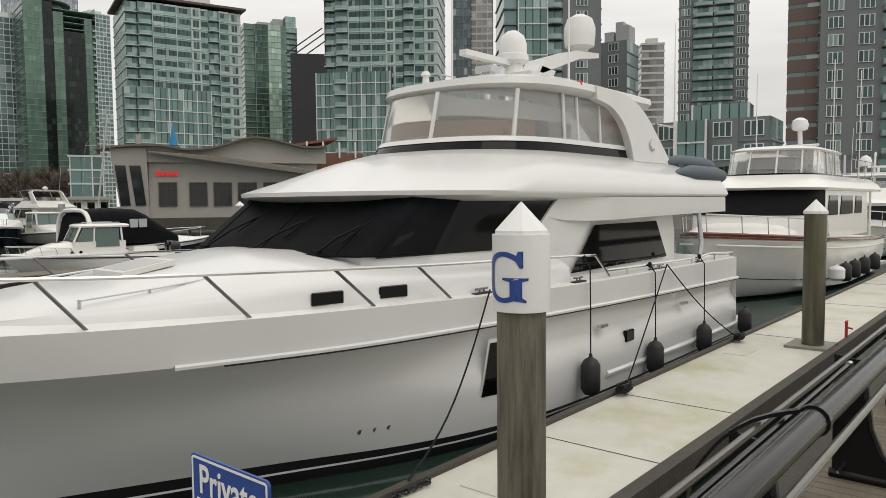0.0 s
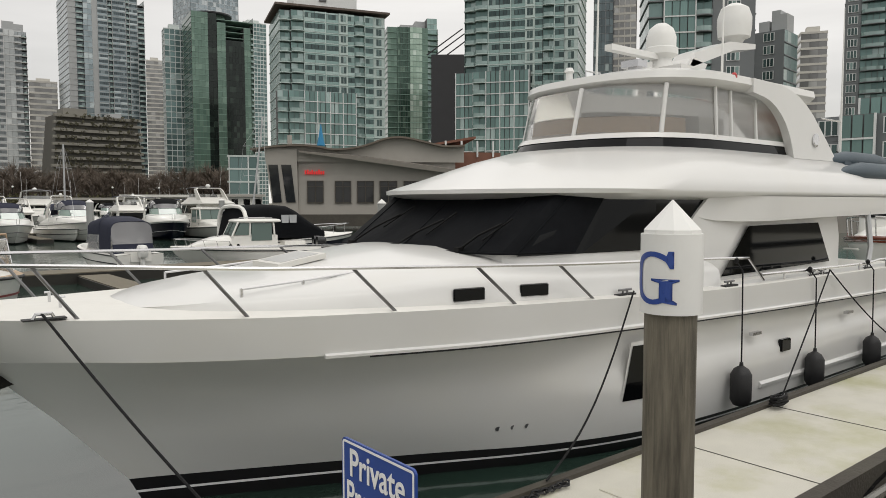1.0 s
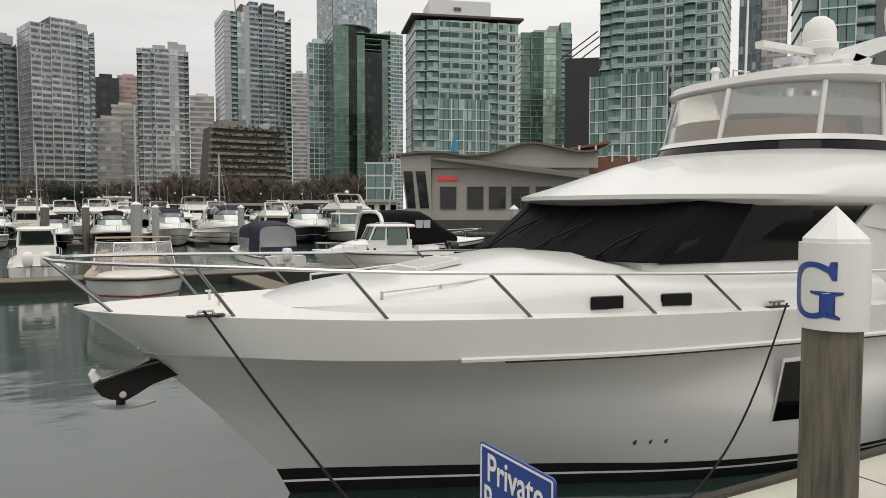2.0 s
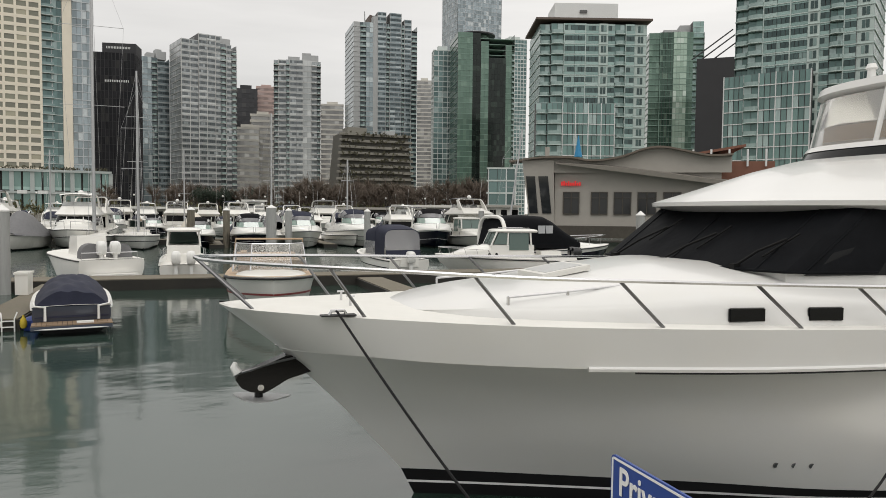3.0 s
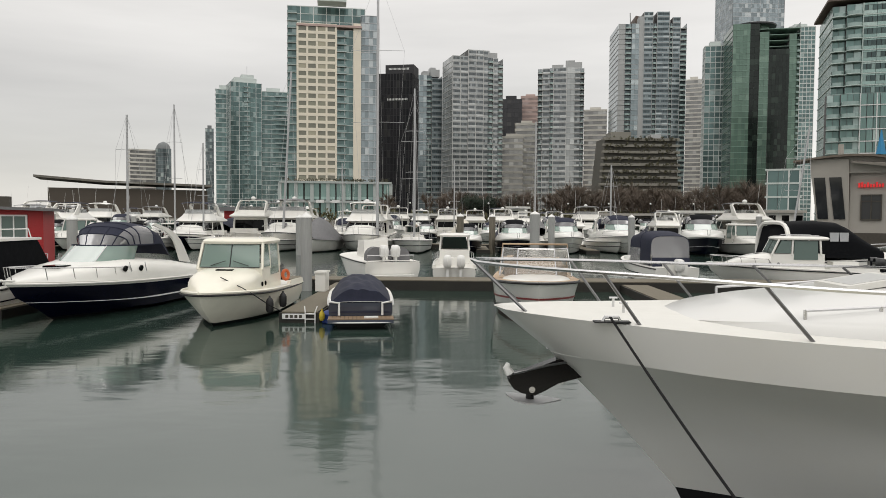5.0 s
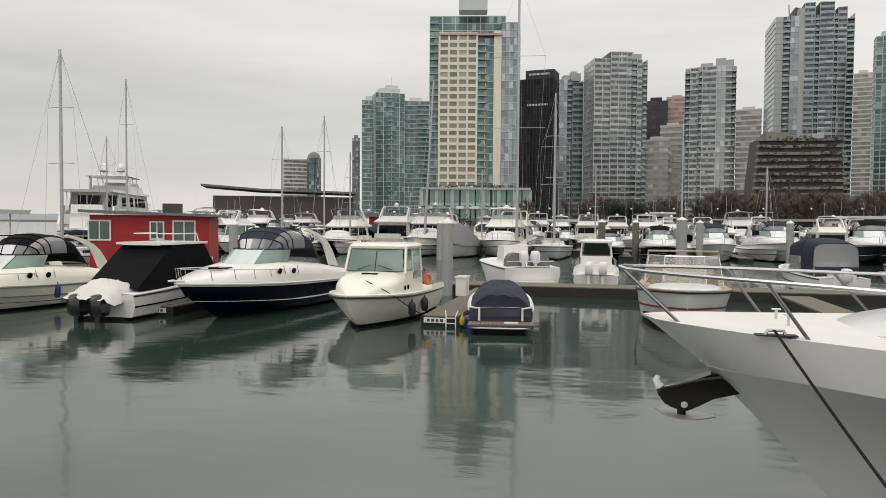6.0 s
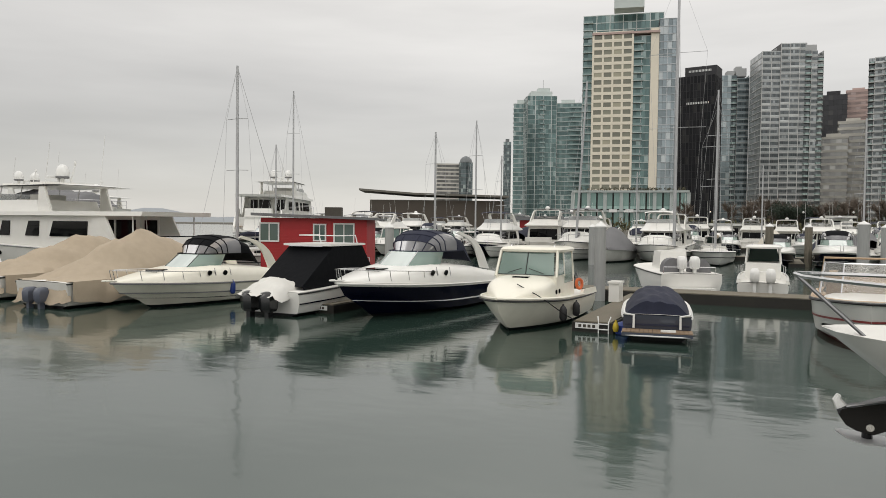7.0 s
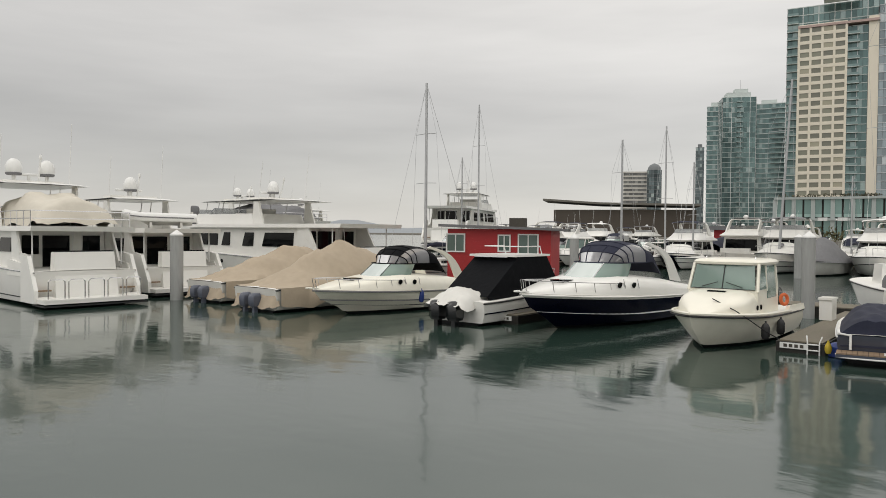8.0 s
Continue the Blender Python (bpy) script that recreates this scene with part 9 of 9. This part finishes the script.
bay_tower("dark teal and slate apartment tower with balconies", -53.9, -62.3, 21, 152, 10, ((0, .14, "glass", -.6), (.14, .44, "frames", .6), (.44, .6, "balc", .2), (.6, 1, "punched", .5)), "slate", 3.1, .8)
bay_tower("slate apartment block with paired white windows", -61.4, -65.11, 12.0, 188, -20, ((0, .3, "balc", .2), (.3, 1, "punched", .5)), "slate", 3.0, .9, crown="boxes")
bay_tower("dark grey apartment tower with deep balconies", -67.93, -72.71, 21, 236, 0, ((0, .2, "punched", .3), (.2, .5, "balc", -.2), (.5, .8, "balc", -.2), (.8, 1, "punched", .3)), "slate", 3.2, .9)
bay_tower("slate low-rise apartment block with teal windows", -66.2, -75.39, 6.0, 106, -14, ((0, .22, "punched", .3), (.22, .48, "frames", 1.0), (.48, .74, "punched", .5), (.74, 1, "punched", .2)), "slate", 3.1, .6)
bay_tower("glazed penthouse storeys of a slate low-rise", -69.0, -73.2, 7.1, 113, -10, ((0, .5, "frames", .6), (.5, 1, "frames", .2)), "slate", 3.0, .6)
bay_tower("brick and slate apartment tower with paired white windows", -75.56, -88.0, 20, 150, 14, ((0, .34, "punched", .4), (.34, .5, "balc", .1), (.5, .8, "punched", .5), (.8, 1, "balc", .1)), "slate", 3.1, .7)

bay_tower("rounded grey glass apartment tower", -6.11, -9.64, 11.5, 400, 0, ((0, .1, "balc", -2.2, "grey"), (.1, .26, "ribbon", -.6, "grey"), (.26, .34, "balc", .2, "grey"), (.34, .62, "ribbon", 1.0, "grey"), (.62, .8, "glass", .4, "grey"), (.8, .92, "ribbon", -.9, "grey"), (.92, 1, "balc", -2.4, "grey")), "grey", 3.0, .9, crown="boxes")
bay_tower("grey apartment tower with banded floors and balconies", 1.45, -3.4, 12.4, 392, 18, ((0, .3, "ribbon", .4, "grey"), (.3, .6, "ribbon", .8, "grey", 12.9), (.6, .7, "ribbon", .2, "grey", 12.9), (.7, .8, "balc", .1, "grey"), (.8, .9, "ribbon", .3, "grey"), (.9, 1, "balc", -.2, "grey", 12.1)), "grey", 2.95, .7, crown="boxes")
bay_tower("slim blue glass apartment tower", 3.75, 1.4, 11.0, 410, 12, ((0, .4, "glass", .3, "blue"), (.4, .6, "balc", .1, "blue"), (.6, 1, "ribbon", .4, "blue", 10.8)), "blue", 3.0, .8, crown="boxes")
# black office tower: plain shaft, recessed top storey, two rows of small lights
w, d, m = site(6.45, 3.2, 370, -14, .8)
th = thing("office_tower", "black office tower with two bright dotted attic bands", "tower", m)
h = height(11.1, 370)
block(th, rect(w, d), 0, h, "dark", 3.6, 1.6, .1, .03, 1)
b = B(); box(b, -w * .32, -d * .3, h, w * .5, d * .5, h + 5); part("attic", b, FACADES["dark"][1], th)
b = B()
for zz, n in ((h + 2.4, 16), (h - 13.5, 14)):
    for k in range(n):
        x = -w * .22 + w * .6 * k / n
        box(b, x, (-d * .31 if zz > h else -d * .52), zz, x + w * .02, (-d * .29 if zz > h else -d * .49), zz + 1.0)
tagged(part("vent_band", b, WHITE_FRAME, th, "rows of small pale vents"), kind="stuff")

# brown terraced block: ledges stepping back, planters spilling over
w, d, m = site(-9.9, -17.0, 300, 16, .6)
th = thing("terraced_block", "brown terraced concrete block with planted ledges", "building", m)
# storey walls: the ledge brown darkened, shade under the ledges put into the colour
SHADED_BROWN = wall_mat("shade_darkened_brown_wall", (0.11, 0.106, 0.092))
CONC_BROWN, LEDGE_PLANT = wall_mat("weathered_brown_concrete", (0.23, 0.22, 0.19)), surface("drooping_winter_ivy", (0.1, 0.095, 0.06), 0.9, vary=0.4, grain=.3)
h = height(6.2, 300)
rt = random.Random(21)
NT = 13
for f in range(NT):
    z0, z1 = h * f / NT, h * (f + 1) / NT
    back = f * .25
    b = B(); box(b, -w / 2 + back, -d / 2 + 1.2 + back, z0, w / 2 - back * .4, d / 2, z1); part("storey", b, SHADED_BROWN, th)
    x = -w / 2 + back - 1
    while x < w / 2 - back * .4:
        ln = rt.uniform(4, 12)
        b = B(); o = rt.choice((0, .3, .7)); dz = rt.choice((0, 0, .15, -.15))
        box(b, x, -d / 2 + back - o, z1 - 1.0 + dz, min(x + ln, w / 2), -d / 2 + back + 1.5, z1 + dz); part("planter_ledge", b, CONC_BROWN, th, bevel=.06)
        x += ln + rt.uniform(-.2, .25)
    b = B()
    for k in range(36):
        leafy(b, rt, Vector((rt.uniform(-w / 2 + back, w / 2 - back * .4), -d / 2 + back - .4, z1 + rt.uniform(-1.0, .3))), .55, 8, .5)
    tagged(part("planting", b, LEDGE_PLANT, th), kind="stuff")
b = B(); box(b, -w * .3, -d * .05, h, -w * .05, d * .4, h + 3.0); part("roof_house", b, CONC_BROWN, th)
b = B(); box(b, w * .2, 0, h, w * .34, d * .3, h + 2.2); part("roof_house", b, EDGE_GREY, th)

# podium row of the cream tower: two tall storeys between thick piers
w, d, m = site(14.0, 5.4, 285, 0, .15)
th = thing("podium", "teal and grey podium with deep framed bays", "building", m)
POD = wall_mat("grey_green_precast", (0.4, 0.44, 0.43))
h = height(2.75, 285)
b = B(); box(b, -w / 2, -d / 2 + 1.6, 0, w / 2, d / 2, h); part("core", b, DARK_INSIDE, th)
for f in range(2):
    z0, z1 = h * f / 2, h * (f + 1) / 2
    b = B(); quads(b, -w / 2, w / 2, -d / 2 + 1.2, z0 + .4, z1 - .8, 14, .3); tagged(part("glazing", b, TEAL_MID, th), kind="stuff")
    b = B(); quads(b, -w / 2, w / 2, -d / 2 + 1.1, z0 + .4, z0 + 1.5, 14, .3); tagged(part("spandrel", b, SPANDREL, th), kind="stuff")
    b = B(); box(b, -w / 2 - .3, -d / 2 - .2, z1 - .8, w / 2 + .3, -d / 2 + 1.6, z1); part("cornice", b, POD, th)
b = B(); box(b, -.65, .3, 0, .65, 1.6, h - .8); me = mesh_of("pier", b, POD)
for k in range(8):
    piece("pier", me, th, pose(-w / 2 + w * k / 7, -d / 2, 0))
b = B(); box(b, -1.5, -.8, h / 2 - .9, 1.5, .9, h / 2 + .25); me = mesh_of("balcony", b, WHITE_FRAME)
for k in (.5, 2.5, 3.5, 5.5):
    piece("balcony", me, th, pose(-w / 2 + w * k / 7, -d / 2, 0))
b = B()
for k in range(60):
    leafy(b, rt, Vector((rt.uniform(-w / 2, w / 2), -d / 2 + 2.5, h + .5)), .9, 8, .5)
tagged(part("roof_planting", b, LEDGE_PLANT, th), kind="stuff")


# ---- restaurant pavilion on the marina ----
def restaurant():
    D = 88
    c = polar(-32.3, D, 0)
    th = thing("restaurant", "grey stucco waterside restaurant with a wavy brown roof", "restaurant", Matrix.Translation(c) @ pose(0, 0, 0, 0, 0, -32.3))
    X = lambda yaw: -D * math.tan(radians(yaw + 32.3))
    xl, xr = X(-25.2), X(-40.2)
    x1 = X(-27.9)
    b = B(); box(b, xl - 1, -1.5, .5, xr + 3, 16, 1.9); part("deck", b, DARK_TIMBER, th)
    for x in np.linspace(xl, xr + 2, 7):
        bar(th, "stilt", [(x, -1, -1), (x, -1, .6)], .2, DARK_TIMBER)
    wave = curve_through([(-12.2, 9.45), (-8.5, 9.89), (-5, 9.9), (-2.4, 9.5), (.7, 9.87), (3.7, 10.85), (5.8, 11.0), (8.1, 10.55), (10.7, 10.0), (13.4, 10.1)], 60)
    zl = lambda x: float(np.interp(x, wave[:, 0], wave[:, 1]))
    # bay at the corner, leaning out, with tall slanted windows
    b = B(); loft(b, [[(xl + 1.3, 0, 1.9), (x1, 0, 1.9), (x1, 9, 1.9), (xl + 1.3, 9, 1.9)], [(xl + .3, -.5, 9.7), (x1 - .1, -.5, 9.7), (x1, 9, 9.7), (xl + .3, 9, 9.7)]]); part("corner_bay", b, STUCCO, th)
    for yt0, yt1, yb0, yb1 in ((-25.7, -26.4, -26.0, -26.65), (-26.65, -27.4, -27.0, -27.7)):
        ql = [(X(yb0), -.16, 3.35), (X(yb1), -.16, 3.35), (X(yt1), -.42, 7.8), (X(yt0), -.42, 7.8)]
        panel(th, "slanted_window", RESTAURANT_GLASS, ql, .06, "tall leaning window")
    b = B(); loft(b, [[(x, y, 1.9) for x, y in ((x1, .3), (xr, .3), (xr, 14), (x1, 14))], [(x, y, 9.6) for x, y in ((x1, .3), (xr, .3), (xr, 14), (x1, 14))]]); part("wall", b, STUCCO, th)
    xs = np.linspace(xl - 1.2, xr + 1, 48)
    b = B(); loft(b, [[(x, -1.1, zl(x)) for x in xs], [(x, -1.1, zl(x) + .22) for x in xs], [(x, 14, zl(x) + .9) for x in xs]], False, False); loft(b, [[(x, -1.1, zl(x)) for x in xs], [(x, 3, zl(x) + .05) for x in xs]], False, False); part("roof", b, ROOF_BROWN, th, "thin wavy dark brown roof edge", smooth=True)
    b = B(); loft(b, [[(x, -.2, 8.2) for x in xs[3:]], [(x, -.2, zl(x) + .02) for x in xs[3:]]], False, False); part("gable", b, STUCCO, th)
    # narrow canopy sloping down along the wall
    b = B(); loft(b, [[(x, y, z) for y, z in ((-1.5, z0), (-1.5, z0 + hh), (.2, z0 + hh + .25), (.2, z0 + .1))] for x, z0, hh in ((x1 + .2, 9.2, .12), (x1 + 6, 8.45, .5), (x1 + 13, 7.5, .55), (xr + 1, 6.6, .5))]); part("canopy", b, CANOPY_BOARD, th, "narrow sloping brown-grey canopy")
    for a0, a1 in ((-28.56, -29.83), (-30.7, -31.98), (-32.43, -33.75), (-34.2, -35.6), (-36.1, -37.4), (-37.9, -39.2)):
        x0, w, z0, z1 = X(a0), X(a1) - X(a0), 3.25, 5.95
        b = B(); box(b, x0, .22, z0, x0 + w, .29, z1)
        f = part("window", b, RESTAURANT_GLASS, th, "dark framed restaurant window")
        for nm, a in (("sill", (x0, z0, x0 + w, z0 + .1)), ("head", (x0, z1 - .1, x0 + w, z1)), ("jamb", (x0, z0 + .1, x0 + .1, z1 - .1)), ("jamb", (x0 + w - .1, z0 + .1, x0 + w, z1 - .1)),
                      ("mullion", (x0 + w / 2 - .05, z0 + .1, x0 + w / 2 + .05, z1 - .1)), ("transom", (x0 + .1, z1 - .75, x0 + w - .1, z1 - .67))):
            b = B(); box(b, a[0], .1 if nm != "transom" else .12, a[1], a[2], .3, a[3]); part(nm, b, DARK_TIMBER, f)
    # red sign, unreadable letters as bars
    x0, w = X(-28.4), (X(-29.95) - X(-28.4)) / 9
    for k in range(9):
        hh = (.42, .5, .3, .46, .3, .3, .5, .3, .34)[k]
        b = B(); box(b, x0 + k * w, .02, 6.7, x0 + (k + .72) * w, .2, 6.75 + hh); part("sign_letter", b, SIGN_RED, th, "glowing red sign bar")
    bar(th, "vent_pipe", [(xl + 3, 3, 9.8), (xl + 3, 3, 11.6)], .3, STUCCO)
    b = B(); lathe(b, [(.5, 0), (.2, 1.6), (.05, 2.6)], (X(-29.6), 2.5, 10.3), 8); part("furled_umbrella", b, BLUE_UMB, th, "furled bright blue umbrella")
    # rust coloured roof terrace to the right
    b = B(); loft(b, [[(x, y, z) for x, z in ((xr - 4, 10.2), (xr + 3, 11.4), (xr + 3, 11.7), (xr - 4, 10.5))] for y in (3, 14)]); part("rust_roof", b, RUST_ROOF, th)
    b = B(); box(b, xr - 4, 2, 6.5, xr + 6, 14, 9.6); part("upper_wall", b, RUST_ROOF, th)
    for k in range(5):
        bar(th, "terrace_post", [(xr - 3 + k * 2, 1.8, 9.0), (xr - 3 + k * 2, 1.8, 11)], .12, WHITE_FRAME)
    return th


CANOPY_BOARD = surface("weathered_canopy_boards", (0.2, 0.185, 0.16), 0.85, vary=0.15, grain=1.5)
RESTAURANT_GLASS = pane_glass("restaurant_window_glass", (0.02, 0.022, 0.024), 0.06, 0.0, 0.5)
SIGN_RED, st, sb = nodes_of("red_neon_sign")
sb.inputs["Base Color"].default_value = (0.5, 0.02, 0.02, 1)
sb.inputs["Emission Color"].default_value = (1.0, 0.05, 0.05, 1)
sb.inputs["Emission Strength"].default_value = 0.3
BLUE_UMB = surface("bright_blue_canvas", (0.03, 0.22, 0.42), 0.7)
restaurant()


# ---- trees and hedges along the far shore ----
BARK = surface("winter_bark", (0.075, 0.06, 0.05), 0.9, vary=0.25, grain=2, bump=.4)
TWIG = surface("bare_reddish_twigs", (0.135, 0.107, 0.085), 0.9, vary=0.3, grain=0.6)
NEEDLE = surface("dark_evergreen_leaves", (0.028, 0.042, 0.028), 0.8, vary=0.4, grain=0.5)
HEDGE = surface("olive_winter_shrub", (0.09, 0.085, 0.04), 0.85, vary=0.35, grain=0.4)


def tree(label, m, h, kind, seed, group):
    rnd = random.Random(seed)
    th = thing("tree", label, "tree", m, group)
    t, c = B(), B()
    tube(t, [(0, 0, 0), (.05 * h * .2, 0, h * .3), (0, .03 * h, h * .62)], [.035 * h, .026 * h, .012 * h], 7)
    for i in range(9):
        a, z = rnd.uniform(0, 6.28), h * rnd.uniform(.22, .6)
        e = Vector((math.cos(a), math.sin(a), 0)) * h * rnd.uniform(.18, .34) + Vector((0, 0, z + h * rnd.uniform(.12, .36)))
        tube(t, [(0, 0, z), tuple(e * .5 + Vector((0, 0, z * .5 + .02 * h))), tuple(e)], [.014 * h, .009 * h, .004 * h], 5)
        if kind == "bare":
            for _ in range(60):
                q = e + Vector((rnd.gauss(0, 1), rnd.gauss(0, 1), rnd.gauss(.4, .8))) * h * .1
                s = e.lerp(Vector((0, 0, z)), rnd.random() * .6)
                w = Vector((rnd.uniform(-1, 1), rnd.uniform(-1, 1), 0)).normalized() * .08
                c.faces.new([c.verts.new(s - w), c.verts.new(s + w), c.verts.new(q)])
        else:
            leafy(c, rnd, e, h * rnd.uniform(.12, .2), 130, h * .035)
    if kind != "bare":
        leafy(c, rnd, Vector((0, 0, h * .72)), h * .24, 260, h * .035)
    part("trunk", t, BARK, th, smooth=True)
    part("crown", c, TWIG if kind == "bare" else NEEDLE, th)
    return th


rnd = random.Random(11)
bare = [tree("bare winter tree on the far shore", Matrix.Translation(polar(-14, 205, 2.0)), 9.0, "bare", s, "shore trees") for s in (1,)]
ever = [tree("dark evergreen tree on the far shore", Matrix.Translation(polar(-1.2, 215, 2.0)), 8.0, "green", s, "shore trees") for s in (3,)]
for i in range(110):
    a = rnd.uniform(-24, -7) if i % 4 else rnd.uniform(-7, 6)
    copy_thing(bare[0], Matrix.Translation(polar(a, rnd.uniform(195, 260), 2.0)) @ pose(0, 0, 0, 0, 0, rnd.uniform(0, 360)) @ Matrix.Scale(rnd.uniform(.9, 1.5) * (.95 if a < -7 else .8), 4))
for a, d, s in ((-.4, 212, 1.1), (-2.0, 214, 1.05), (-2.6, 218, .95), (-4.6, 212, .95), (-5.0, 214, 1.05), (-1.7, 218, .9), (-75, 98, .45)):
    copy_thing(ever[0], Matrix.Translation(polar(a, d, 2.0)) @ pose(0, 0, 0, 0, 0, a * 50) @ Matrix.Scale(s * .92, 4))
b = B()
for i in range(420):
    a = rnd.uniform(-23, -5) if i % 3 else rnd.uniform(-5, 16)
    leafy(b, rnd, polar(a, rnd.uniform(188, 200), 2.0 + rnd.uniform(.5, 2.2)), 1.6, 12, .55)
solid("shrubs", b, HEDGE, "belt of brown and olive winter shrubs along the shore", "shrubs", "stuff")

# ---- low boathouses and awnings by the sea wall ----
def boathouse(label, yaw, d, w, h, wallmat, roofmat, deep=6):
    th = thing("boathouse", label, "building", Matrix.Translation(polar(yaw, d, 0)) @ pose(0, 0, 0, 0, 0, yaw))
    b = B(); box(b, -w / 2 - 1, -1, -.3, w / 2 + 1, deep + 1, .6); part("float", b, DARK_TIMBER, th)
    b = B(); box(b, -w / 2, 0, .6, w / 2, deep, h); part("wall", b, wallmat, th)
    b = B(); loft(b, [[(x, y, h + (.0 if abs(x) > 1 else .0) + .35 * (y > 0)) for x in (-w / 2 - .6, w / 2 + .6)] + [(w / 2 + .6, y, h + .5), (-w / 2 - .6, y, h + .5)] for y in (-.8, deep + .6)]); part("roof", b, roofmat, th)
    for x in np.arange(-w / 2 + 1, w / 2 - 1.2, 2.4):
        panel(th, "window", DARK_GLASS, [(x, -.03, 1.6), (x + 1.3, -.03, 1.6), (x + 1.3, -.03, h - .5), (x, -.03, h - .5)], .02)
    return th


red_hut = boathouse("small red floating hut with a white square sign", 17.3, 97, 3.0, 3.9, RED_WALL, GREY_CANVAS, 3)
panel(red_hut, "notice", WHITE_SIGN, [(-.55, -.06, 2.1), (.45, -.06, 2.1), (.45, -.06, 3.2), (-.55, -.06, 3.2)], .03, "plain white square notice")
boathouse("grey boathouse with a long flat roof", -18.6, 150, 17, 4.4, STUCCO, OFFWHITE)
boathouse("pale boathouse with blue door", -23.0, 158, 12, 4.6, OFFWHITE, STUCCO)
boathouse("low dark timber boathouse", -12.5, 165, 16, 3.9, DARK_TIMBER, STUCCO)
boathouse("small white kiosk on the shore", -4.6, 170, 4.5, 5.4, OFFWHITE, OFFWHITE)
boathouse("low boathouse with a grey roof", 2.0, 168, 14, 3.6, STUCCO, OFFWHITE)
# street lamps on the shore
for k in range(14):
    a = -24 + k * 3.1
    th = thing("street_lamp", "slim street lamp on the sea wall", "street lamp", Matrix.Translation(polar(a, 193, 2.0)), "street lamps")
    bar(th, "pole", [(0, 0, 0), (0, 0, 4.8)], .08, BLACK_STEEL, seg=5)
    b = B(); lathe(b, [(.1, 0), (.28, .25), (.1, .5)], (0, 0, 4.8), 8); part("lantern", b, WHITE_PLASTIC, th)
